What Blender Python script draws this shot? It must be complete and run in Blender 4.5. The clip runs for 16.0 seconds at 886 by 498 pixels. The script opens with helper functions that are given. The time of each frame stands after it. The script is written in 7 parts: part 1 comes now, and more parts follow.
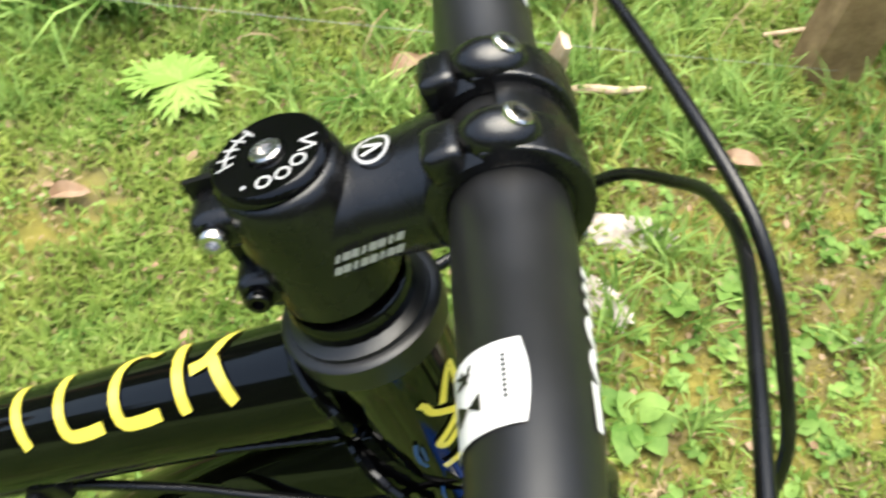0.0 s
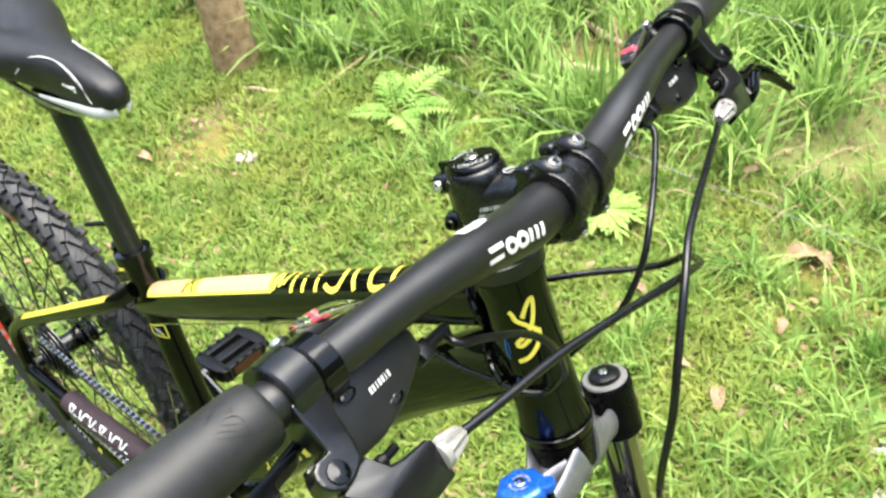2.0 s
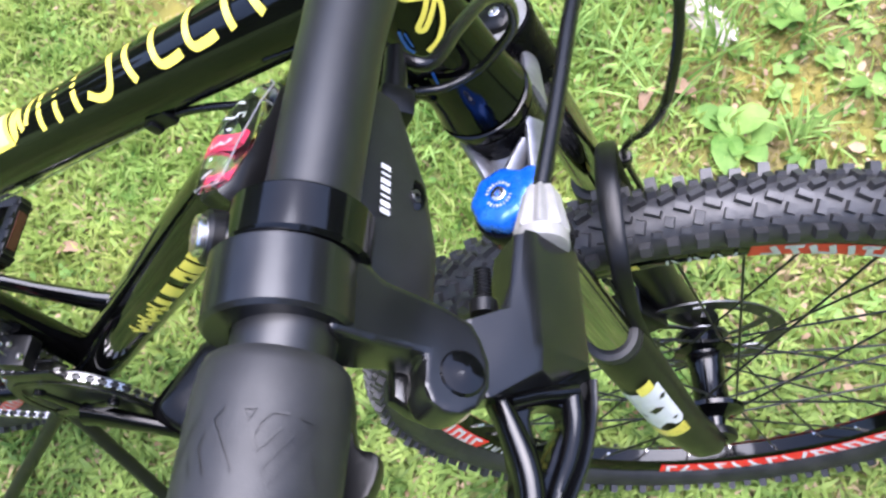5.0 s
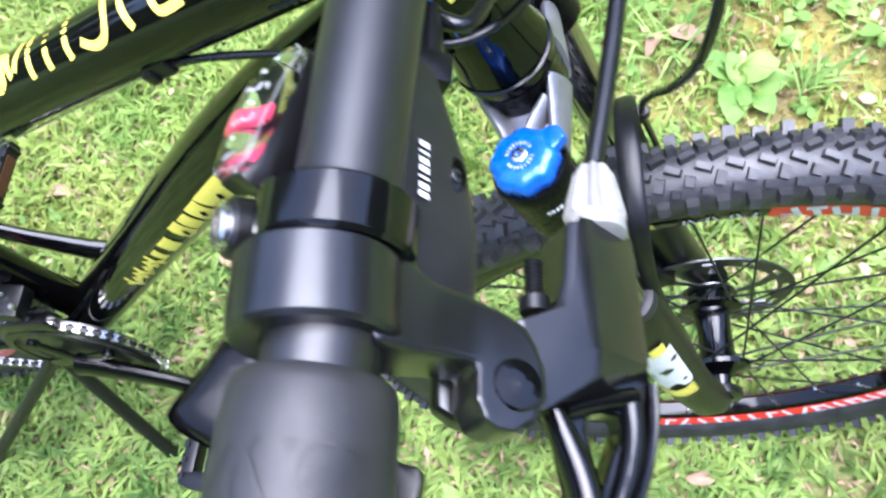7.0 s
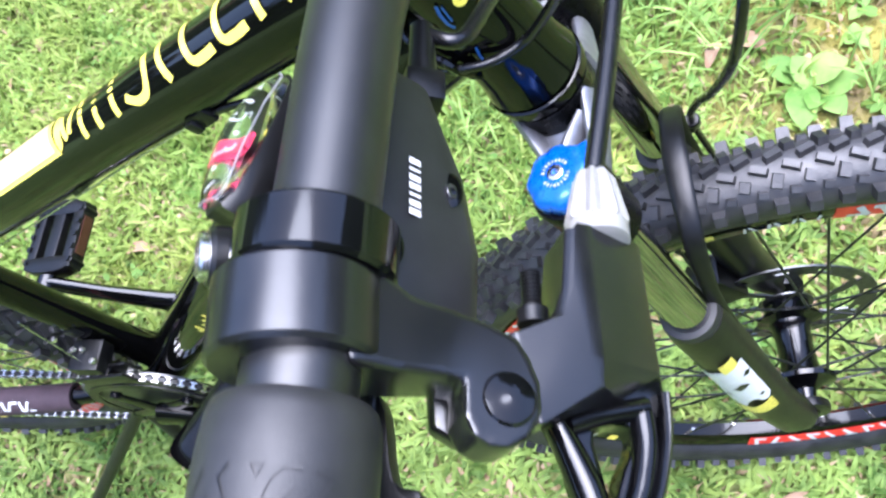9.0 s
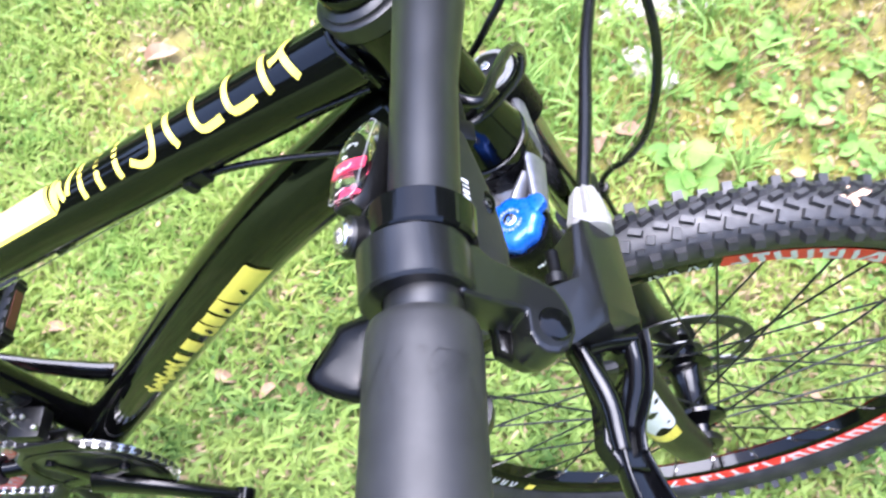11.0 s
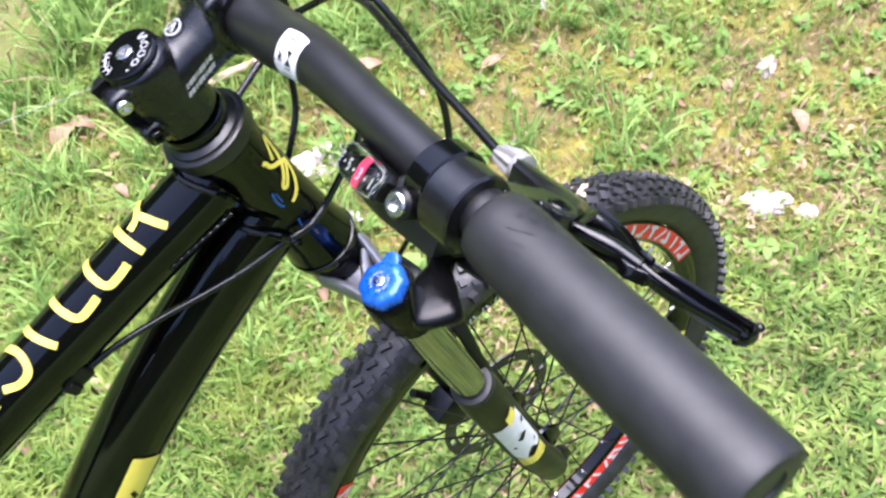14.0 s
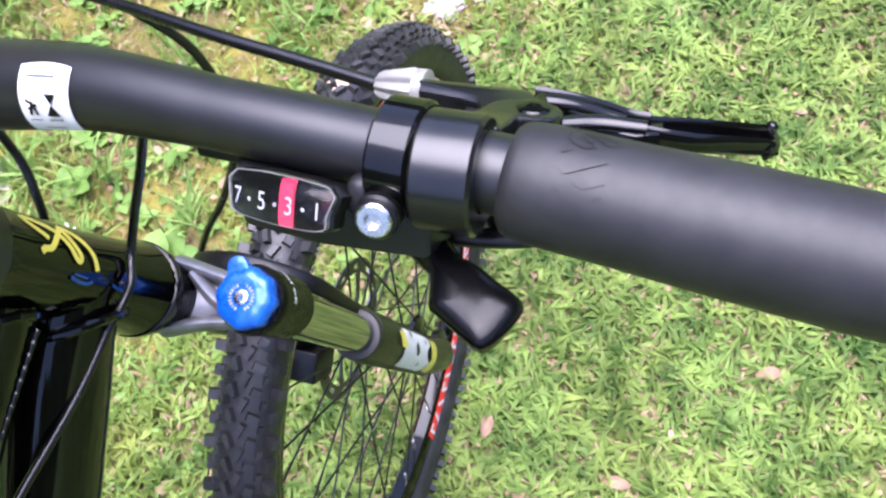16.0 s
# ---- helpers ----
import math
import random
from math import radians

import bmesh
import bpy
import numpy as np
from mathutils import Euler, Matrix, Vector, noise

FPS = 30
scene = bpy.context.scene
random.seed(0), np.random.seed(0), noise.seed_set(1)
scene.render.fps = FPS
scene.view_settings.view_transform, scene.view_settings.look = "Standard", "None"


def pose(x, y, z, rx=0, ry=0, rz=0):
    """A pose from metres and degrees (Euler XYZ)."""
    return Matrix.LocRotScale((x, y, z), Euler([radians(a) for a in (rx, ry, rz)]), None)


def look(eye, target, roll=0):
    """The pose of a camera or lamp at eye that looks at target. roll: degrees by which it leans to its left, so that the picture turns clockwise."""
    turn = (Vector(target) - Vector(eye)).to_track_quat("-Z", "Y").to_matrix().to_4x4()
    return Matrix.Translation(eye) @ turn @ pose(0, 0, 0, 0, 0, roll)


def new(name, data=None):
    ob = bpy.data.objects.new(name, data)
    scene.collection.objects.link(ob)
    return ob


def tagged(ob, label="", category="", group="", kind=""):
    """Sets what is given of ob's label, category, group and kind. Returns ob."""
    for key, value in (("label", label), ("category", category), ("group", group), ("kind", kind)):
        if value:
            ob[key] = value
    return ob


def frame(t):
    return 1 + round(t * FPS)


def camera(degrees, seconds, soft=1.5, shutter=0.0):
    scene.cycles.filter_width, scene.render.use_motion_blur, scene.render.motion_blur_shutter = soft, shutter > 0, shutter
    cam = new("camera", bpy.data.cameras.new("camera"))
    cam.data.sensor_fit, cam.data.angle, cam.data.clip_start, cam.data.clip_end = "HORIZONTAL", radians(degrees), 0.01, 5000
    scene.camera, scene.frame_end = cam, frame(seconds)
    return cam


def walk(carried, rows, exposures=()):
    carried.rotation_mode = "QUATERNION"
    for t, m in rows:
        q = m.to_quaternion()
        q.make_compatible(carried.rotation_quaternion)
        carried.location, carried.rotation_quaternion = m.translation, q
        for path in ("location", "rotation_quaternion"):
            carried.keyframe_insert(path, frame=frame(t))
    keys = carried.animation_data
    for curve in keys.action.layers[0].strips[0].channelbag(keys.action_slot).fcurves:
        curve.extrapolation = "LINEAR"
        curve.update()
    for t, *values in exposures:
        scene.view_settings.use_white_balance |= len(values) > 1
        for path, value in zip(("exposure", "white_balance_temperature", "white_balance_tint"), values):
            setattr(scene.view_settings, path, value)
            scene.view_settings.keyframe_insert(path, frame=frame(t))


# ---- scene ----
# ---- camera and its walk ----
cam = camera(53.43, 16.0, soft=2.4, shutter=0.5)
PATH = [
    (0.0, look((0.4598, -0.1548, 1.1572), (0.4342, 0.4134, 0.3347), 1.92)),
    (0.5, look((0.4532, -0.1608, 1.1571), (0.3367, 0.3815, 0.3251), -2.98)),
    (1.0, look((0.5133, -0.2238, 1.2323), (0.2791, 0.3148, 0.4229), -7.58)),
    (1.5, look((0.6656, -0.3110, 1.2839), (0.2338, 0.2106, 0.5481), -6.49)),
    (2.0, look((0.7017, -0.3321, 1.3075), (0.1771, 0.1868, 0.6325), -9.00)),
    (2.5, look((0.7179, -0.3300, 1.3011), (0.1838, 0.2058, 0.6472), -9.18)),
    (3.0, look((0.6967, -0.3208, 1.2853), (0.1890, 0.2105, 0.6071), -9.19)),
    (3.5, look((0.5975, -0.3262, 1.2445), (0.2724, 0.2367, 0.4846), -11.34)),
    (4.0, look((0.5619, -0.3175, 1.2310), (0.4083, 0.1961, 0.3868), -10.88)),
    (4.5, look((0.5654, -0.2905, 1.2072), (0.4014, 0.1155, 0.3082), -20.90)),
    (4.7, look((0.5591, -0.2792, 1.2008), (0.3669, 0.0964, 0.2942), -24.33)),
    (6.8, look((0.5201, -0.2488, 1.1825), (0.3440, 0.0424, 0.2422), -27.24)),
    (7.0, look((0.5297, -0.2510, 1.1797), (0.3501, 0.0334, 0.2380), -28.27)),
    (7.5, look((0.5470, -0.2608, 1.1701), (0.3306, -0.0047, 0.2280), -38.30)),
    (8.0, look((0.5607, -0.2654, 1.1698), (0.2986, 0.0059, 0.2436), -43.67)),
    (8.5, look((0.5664, -0.2633, 1.1704), (0.2810, 0.0204, 0.2550), -45.26)),
    (9.0, look((0.5485, -0.2520, 1.1702), (0.2773, 0.0621, 0.2603), -40.17)),
    (9.2, look((0.5451, -0.2462, 1.1720), (0.2878, 0.0629, 0.2565), -39.63)),
    (11.3, look((0.5030, -0.3467, 1.2699), (0.4137, 0.1169, 0.3884), -14.53)),
    (11.5, look((0.4851, -0.3740, 1.2847), (0.4420, 0.1266, 0.4201), -10.87)),
    (12.0, look((0.4701, -0.4355, 1.3135), (0.5034, 0.1272, 0.4875), -2.85)),
    (12.5, look((0.4653, -0.4874, 1.3228), (0.4429, 0.1327, 0.5386), -7.65)),
    (13.0, look((0.3762, -0.4639, 1.3095), (0.4976, 0.1659, 0.5423), -8.40)),
    (13.5, look((0.3142, -0.4395, 1.3030), (0.6032, 0.1043, 0.5151), -3.09)),
    (14.0, look((0.3664, -0.3890, 1.2854), (0.6478, 0.1101, 0.4658), -4.05)),
    (14.5, look((0.3834, -0.3399, 1.2555), (0.6237, 0.1059, 0.3932), -7.62)),
    (15.0, look((0.3671, -0.2871, 1.2411), (0.6806, 0.0317, 0.3466), -8.38)),
    (15.5, look((0.3638, -0.2661, 1.2324), (0.7371, -0.0566, 0.3286), -3.64)),
    (16.0, look((0.3618, -0.2608, 1.2285), (0.7549, -0.0857, 0.3258), -2.64)),
]
LIGHT = [(0.0, 1.5, 6750, 5), (0.5, 1.70, 6650, 5), (1.5, 1.88, 6600, 6), (2.8, 1.93, 6450, 6), (3.5, 1.66, 6150, 9), (4.5, 1.77, 5800, 22), (7.0, 2.24, 5420, 20), (9.0, 2.24, 5420, 20),
         (11.5, 2.33, 5620, 23), (12.0, 2.31, 5700, 26), (12.5, 1.98, 5860, 21), (13.5, 1.92, 5870, 21), (15.0, 1.84, 5620, 27), (16.0, 1.80, 5640, 27)]
walk(cam, PATH, LIGHT)

# ---- world, sun, exposure ----
world = bpy.data.worlds.new("sky")
scene.world = world
world.use_nodes = True
wn, wl = world.node_tree.nodes, world.node_tree.links
sky = wn.new("ShaderNodeTexSky")
sky.sky_type, sky.sun_disc = "NISHITA", False
sky.sun_elevation, sky.sun_rotation = radians(82), radians(20)
sky.air_density, sky.dust_density, sky.ozone_density = 1.0, 4.0, 1.0
wn["Background"].inputs["Strength"].default_value = 0.15
wl.new(sky.outputs[0], wn["Background"].inputs["Color"])
sun_data = bpy.data.lights.new("sun", "SUN")
sun_data.energy, sun_data.angle, sun_data.color = 3.0, radians(62), (1.0, 0.97, 0.92)
sun = new("sun", sun_data)
sun.matrix_world = look((0.15, 0.4, 3.0), (0, 0, 0))


# ---- materials ----
def mat(name, color, rough=0.5, metal=0.0, coat=0.0, spec=0.5, vary=0.0, scale=40.0, bump=0.0, bump_scale=400.0,
        color2=None, rough_vary=0.0, random=0.0):
    """A procedural surface: base colour mottled at two scales, gloss broken up by wear, fine relief."""
    m = bpy.data.materials.new(name)
    m.use_nodes = True
    n, l = m.node_tree.nodes, m.node_tree.links
    b = n["Principled BSDF"]
    b.inputs["Base Color"].default_value = (*color, 1)
    b.inputs["Roughness"].default_value = rough
    b.inputs["Metallic"].default_value = metal
    b.inputs["Specular IOR Level"].default_value = spec
    b.inputs["Coat Weight"].default_value = coat
    b.inputs["Coat Roughness"].default_value = 0.04
    co = n.new("ShaderNodeTexCoord")
    if vary or color2:
        a = n.new("ShaderNodeTexNoise")
        a.inputs["Scale"].default_value, a.inputs["Detail"].default_value = scale, 8
        a.inputs["Roughness"].default_value = 0.65
        l.new(co.outputs["Object"], a.inputs["Vector"])
        r = n.new("ShaderNodeValToRGB")
        c2 = color2 or tuple(min(1, c * (1 + vary)) for c in color)
        c1 = color if color2 else tuple(c * (1 - vary) for c in color)
        r.color_ramp.elements[0].position, r.color_ramp.elements[1].position = 0.36, 0.66
        r.color_ramp.elements[0].color, r.color_ramp.elements[1].color = (*c1, 1), (*c2, 1)
        l.new(a.outputs["Fac"], r.inputs["Fac"])
        out = r.outputs["Color"]
        if random:
            g = n.new("ShaderNodeNewGeometry")
            h = n.new("ShaderNodeHueSaturation")
            mp = n.new("ShaderNodeMapRange")
            mp.inputs["To Min"].default_value, mp.inputs["To Max"].default_value = 1 - random, 1 + random
            l.new(g.outputs["Random Per Island"], mp.inputs["Value"])
            l.new(mp.outputs[0], h.inputs["Value"])
            l.new(out, h.inputs["Color"])
            out = h.outputs["Color"]
        l.new(out, b.inputs["Base Color"])
    if rough_vary:
        a = n.new("ShaderNodeTexNoise")
        a.inputs["Scale"].default_value, a.inputs["Detail"].default_value = scale * 2.3, 6
        l.new(co.outputs["Object"], a.inputs["Vector"])
        mp = n.new("ShaderNodeMapRange")
        mp.inputs["To Min"].default_value, mp.inputs["To Max"].default_value = max(0.02, rough - rough_vary), rough + rough_vary
        l.new(a.outputs["Fac"], mp.inputs["Value"])
        l.new(mp.outputs[0], b.inputs["Roughness"])
    if bump:
        a = n.new("ShaderNodeTexNoise")
        a.inputs["Scale"].default_value, a.inputs["Detail"].default_value = bump_scale, 4
        l.new(co.outputs["Object"], a.inputs["Vector"])
        k = n.new("ShaderNodeBump")
        k.inputs["Strength"].default_value, k.inputs["Distance"].default_value = bump, 0.001
        l.new(a.outputs["Fac"], k.inputs["Height"])
        l.new(k.outputs["Normal"], b.inputs["Normal"])
    return m


SATIN = mat("satin_black_anodised", (0.0058, 0.0058, 0.0061), 0.38, spec=0.56, vary=0.25, scale=60, bump=0.03, bump_scale=1800, rough_vary=0.05)
FORGED = mat("forged_black_alloy", (0.0030, 0.0030, 0.0032), 0.27, spec=0.50, vary=0.25, scale=60, bump=0.03, bump_scale=1500, rough_vary=0.05)
GLOSS = mat("gloss_black_paint", (0.0012, 0.0012, 0.0012), 0.07, coat=0.0, spec=0.31, vary=0.3, scale=25, bump=0.03, bump_scale=60, rough_vary=0.05)
PLASTIC = mat("black_plastic", (0.0035, 0.0035, 0.0035), 0.33, spec=0.27, vary=0.3, scale=80, bump=0.04, bump_scale=1500, rough_vary=0.08)
HOUSING = mat("black_cast_alloy", (0.0048, 0.0048, 0.0051), 0.24, spec=0.52, vary=0.3, scale=70, bump=0.02, bump_scale=1400, rough_vary=0.05)
LACQUER = mat("black_lacquered_alloy", (0.0015, 0.0015, 0.0017), 0.10, spec=0.36, vary=0.3, scale=70, rough_vary=0.05)
DULL = mat("dull_black_enamel", (0.0018, 0.0018, 0.0020), 0.28, spec=0.09, vary=0.3, scale=80, rough_vary=0.06)
SHELL = mat("moulded_black_shell", (0.0085, 0.0085, 0.0090), 0.40, spec=0.42, vary=0.3, scale=80, bump=0.05, bump_scale=1500, rough_vary=0.08)
THUMB = mat("dull_black_nylon", (0.0022, 0.0022, 0.0024), 0.24, spec=0.20, vary=0.25, scale=80, bump=0.05, bump_scale=1500, rough_vary=0.06)
RUBBER = mat("grip_rubber", (0.0115, 0.0115, 0.0120), 0.50, spec=0.38, vary=0.25, scale=90, bump=0.06, bump_scale=2200, rough_vary=0.08)
TYRE = mat("tyre_rubber", (0.0085, 0.0085, 0.0095), 0.46, spec=0.5, scale=30, color2=(0.025, 0.0247, 0.0255), bump=0.3, bump_scale=500, rough_vary=0.12, random=0.4)
CABLE = mat("cable_housing", (0.004, 0.004, 0.004), 0.26, spec=0.4, vary=0.3, scale=50, rough_vary=0.05)
STEEL = mat("steel", (0.62, 0.60, 0.57), 0.25, metal=1.0, vary=0.15, scale=300, rough_vary=0.1)
DARKSTEEL = mat("dark_steel", (0.10, 0.10, 0.10), 0.32, metal=0.9, vary=0.3, scale=200, rough_vary=0.1)
BLACKSTEEL = mat("black_spoke_steel", (0.018, 0.018, 0.018), 0.35, metal=0.5, vary=0.2, scale=100)
GRAPHITE = mat("graphite_paint", (0.20, 0.20, 0.21), 0.40, metal=0.6, vary=0.2, scale=60, rough_vary=0.06)
STANCHION = mat("black_chrome", (0.32, 0.32, 0.31), 0.07, metal=1.0, vary=0.08, scale=80, rough_vary=0.03)
SILVER = mat("silver_plastic", (0.24, 0.233, 0.220), 0.34, metal=0.30, vary=0.1, scale=200, rough_vary=0.1)
BLUE = mat("blue_anodised", (0.01, 0.10, 0.52), 0.28, metal=0.35, coat=0.4, vary=0.2, scale=100, rough_vary=0.06)
YELLOW = mat("yellow_vinyl", (0.74, 0.62, 0.085), 0.28, coat=0.8, vary=0.06, scale=60)
# Yellow vinyl washed out by sky sheen, with the sheen put into the colour.
PALE = mat("sheen_pale_vinyl", (0.43, 0.30, 0.185), 0.30, coat=0.15, vary=0.04, scale=50)
WHITE = mat("white_print", (0.56, 0.56, 0.55), 0.45, vary=0.06, scale=120)
GREYPRINT = mat("grey_print", (0.33, 0.33, 0.33), 0.4, vary=0.1, scale=120)
# Grey that stands for the sky's glint along the clear cover's edge.
EDGE = mat("glint_grey", (0.15, 0.15, 0.15), 0.35, vary=0.1, scale=120)
REDPRINT = mat("red_print", (0.68, 0.025, 0.02), 0.35, vary=0.1, scale=60)
BLUEPRINT = mat("blue_print", (0.010, 0.060, 0.24), 0.35, vary=0.1, scale=60)
AMBER = mat("amber_reflector", (0.045, 0.014, 0.008), 0.3, vary=0.2, scale=200)
REDPLASTIC = mat("red_plastic", (0.74, 0.05, 0.11), 0.35, vary=0.1, scale=100)
BRASS = mat("brass", (0.75, 0.50, 0.28), 0.3, metal=1.0, vary=0.1, scale=200)
VINYL = mat("saddle_vinyl", (0.008, 0.008, 0.0085), 0.42, spec=0.35, vary=0.25, scale=60, bump=0.4, bump_scale=900, rough_vary=0.08)
SADDLEGREY = mat("grey_shell", (0.50, 0.50, 0.51), 0.45, vary=0.1, scale=60)
BLOSSOM = mat("dry_petal", (0.42, 0.28, 0.18), 0.7, vary=0.2, scale=150)
NEOPRENE = mat("purple_black_neoprene", (0.030, 0.016, 0.022), 0.8, vary=0.2, scale=80, bump=0.3, bump_scale=900)


def clear_mat():
    m = bpy.data.materials.new("clear_plastic")
    m.use_nodes = True
    b = m.node_tree.nodes["Principled BSDF"]
    b.inputs["Base Color"].default_value = (0.80, 0.80, 0.81, 1)
    b.inputs["Roughness"].default_value = 0.06
    b.inputs["Transmission Weight"].default_value = 1.0
    b.inputs["IOR"].default_value = 1.3
    return m


CLEAR = clear_mat()

# ---- shaping tools ----
V = Vector


def smooth_path(pts, n=8):
    """Catmull-Rom through the points."""
    pts = [V(p) for p in pts]
    ext = [2 * pts[0] - pts[1], *pts, 2 * pts[-1] - pts[-2]]
    res = []
    for i in range(1, len(ext) - 2):
        p0, p1, p2, p3 = ext[i - 1:i + 3]
        for k in range(n):
            t = k / n
            res.append(0.5 * (2 * p1 + (p2 - p0) * t + (2 * p0 - 5 * p1 + 4 * p2 - p3) * t * t + (3 * p1 - p0 - 3 * p2 + p3) * t ** 3))
    res.append(pts[-1])
    return res


def lerp_list(vals, count):
    """Values spread evenly over count steps."""
    res = []
    for i in range(count):
        f = i / (count - 1) * (len(vals) - 1)
        k = min(int(f), len(vals) - 2)
        a, b = vals[k], vals[k + 1]
        if isinstance(a, tuple):
            res.append(tuple(x + (y - x) * (f - k) for x, y in zip(a, b)))
        else:
            res.append(a + (b - a) * (f - k))
    return res


def sweep(bm, pts, rad, seg=14, side=(0, 1, 0), caps=True):
    """A tube along pts. rad: one radius, or per point a radius or (across side, across the other)."""
    pts = [V(p) for p in pts]
    if not isinstance(rad, (list, tuple)):
        rad = [rad] * len(pts)
    if len(rad) != len(pts):
        rad = lerp_list(list(rad), len(pts))
    rings, sv = [], V(side)
    for i, p in enumerate(pts):
        t = (pts[min(i + 1, len(pts) - 1)] - pts[max(i - 1, 0)]).normalized()
        s = sv - t * sv.dot(t)
        if s.length < 1e-4:
            s = t.orthogonal()
        s.normalize()
        sv = s
        o = t.cross(s)
        ra, rb = rad[i] if isinstance(rad[i], tuple) else (rad[i], rad[i])
        rings.append([bm.verts.new(p + s * (ra * math.cos(a)) + o * (rb * math.sin(a)))
                      for a in (2 * math.pi * k / seg for k in range(seg))])
    for a, b in zip(rings, rings[1:]):
        for k in range(seg):
            bm.faces.new((a[k], a[(k + 1) % seg], b[(k + 1) % seg], b[k]))
    if caps:
        bm.faces.new(rings[0][::-1])
        bm.faces.new(rings[-1])
    return bm


def lathe(bm, profile, origin, axis, seg=24, caps=True, lobes=0, lobe_depth=0.0):
    """Turned about axis from (height, radius) pairs; lobes scallop the rim."""
    a = V(axis).normalized()
    s = a.orthogonal().normalized()
    o = a.cross(s)
    rings = []
    for h, r in profile:
        ring = []
        for k in range(seg):
            w = 2 * math.pi * k / seg
            rr = r * (1 + lobe_depth * math.cos(lobes * w)) if lobes else r
            ring.append(bm.verts.new(V(origin) + a * h + s * (rr * math.cos(w)) + o * (rr * math.sin(w))))
        rings.append(ring)
    for p, q in zip(rings, rings[1:]):
        for k in range(seg):
            bm.faces.new((p[k], p[(k + 1) % seg], q[(k + 1) % seg], q[k]))
    if caps:
        bm.faces.new(rings[0][::-1])
        bm.faces.new(rings[-1])
    return bm


def ring_band(bm, origin, axis, r0, r1, w, seg=28, edge=0.0012):
    """A clamp band round a bar: inner radius r0, outer r1, width w, with broken edges."""
    h = w / 2
    prof = [(-h, r0), (-h, r1 - edge), (-h + edge, r1), (h - edge, r1), (h, r1 - edge), (h, r0), (-h, r0)]
    return lathe(bm, prof, origin, axis, seg, caps=False)


def prism(bm, outline, origin, u, v, w, w0, w1, bevel=0.0, seg=2, taper=1.0):
    """An outline in the plane of u and v, from w0 to w1 along w, its edges rounded."""
    o, u, v, w = V(origin), V(u), V(v), V(w)
    cu = sum(p[0] for p in outline) / len(outline)
    cv = sum(p[1] for p in outline) / len(outline)
    lo = [bm.verts.new(o + u * a + v * b + w * w0) for a, b in outline]
    hi = [bm.verts.new(o + u * (cu + (a - cu) * taper) + v * (cv + (b - cv) * taper) + w * w1) for a, b in outline]
    n = len(outline)
    fs = [bm.faces.new(lo), bm.faces.new(hi)]
    fs += [bm.faces.new((lo[k], lo[(k + 1) % n], hi[(k + 1) % n], hi[k])) for k in range(n)]
    bmesh.ops.recalc_face_normals(bm, faces=fs)
    if bevel:
        es = list({e for f in fs for e in f.edges})
        bmesh.ops.bevel(bm, geom=es, offset=bevel, segments=seg, profile=0.6, affect="EDGES", clamp_overlap=True)
    return bm


def rounded(points, n=5):
    """A closed outline rounded through its points."""
    k = len(points)
    res = []
    for i in range(k):
        p0, p1, p2, p3 = (V(points[(i + j) % k]) for j in (-1, 0, 1, 2))
        for s in range(n):
            t = s / n
            q = 0.5 * (2 * p1 + (p2 - p0) * t + (2 * p0 - 5 * p1 + 4 * p2 - p3) * t * t + (3 * p1 - p0 - 3 * p2 + p3) * t ** 3)
            res.append((q.x, q.y))
    return res


def box(bm, center, size, u=(1, 0, 0), v=(0, 1, 0), w=(0, 0, 1), bevel=0.0, seg=2):
    a, b, c = (s / 2 for s in size)
    return prism(bm, [(-a, -b), (a, -b), (a, b), (-a, b)], center, u, v, w, -c, c, bevel, seg)


def part(name, bm, material, parent=None, label="", s=False, angle=38):
    """Links a bmesh as one mesh object under a thing or a part. s: it turns with the steering."""
    bmesh.ops.recalc_face_normals(bm, faces=bm.faces[:])
    if s:
        bm.transform(STEER)
    me = bpy.data.meshes.new(name)
    bm.to_mesh(me)
    bm.free()
    me.shade_smooth()
    me.set_sharp_from_angle(angle=radians(angle))
    me.materials.append(material)
    ob = new(name, me)
    ob.parent = parent
    if label:
        tagged(ob, label)
    return ob


def B():
    return bmesh.new()


def strokes(name, surf, lines, width, material, parent, label="", s=False, step=0.003):
    """Brush strokes, each a piece of its own."""
    for line in lines:
        w = width
        if isinstance(line[0], (int, float)):
            w, line = line
        part(name, ribbon(B(), surf, line, w, step), material, parent, label, s=s)


def egg(bm, c, axes, radii, seg=16, rows=10):
    """An ellipsoid with its three axes given."""
    c, (u, v, w) = V(c), (V(a).normalized() for a in axes)
    rings = []
    for i in range(1, rows):
        t = math.pi * i / rows
        rings.append([bm.verts.new(c + w * (radii[2] * math.cos(t)) + u * (radii[0] * math.sin(t) * math.cos(a)) + v * (radii[1] * math.sin(t) * math.sin(a)))
                      for a in (2 * math.pi * k / seg for k in range(seg))])
    for p, q in zip(rings, rings[1:]):
        for k in range(seg):
            bm.faces.new((p[k], p[(k + 1) % seg], q[(k + 1) % seg], q[k]))
    for ring, z in ((rings[0], 1), (rings[-1], -1)):
        tip = bm.verts.new(c + w * (radii[2] * z))
        for k in range(seg):
            bm.faces.new((ring[k], ring[(k + 1) % seg], tip))
    return bm


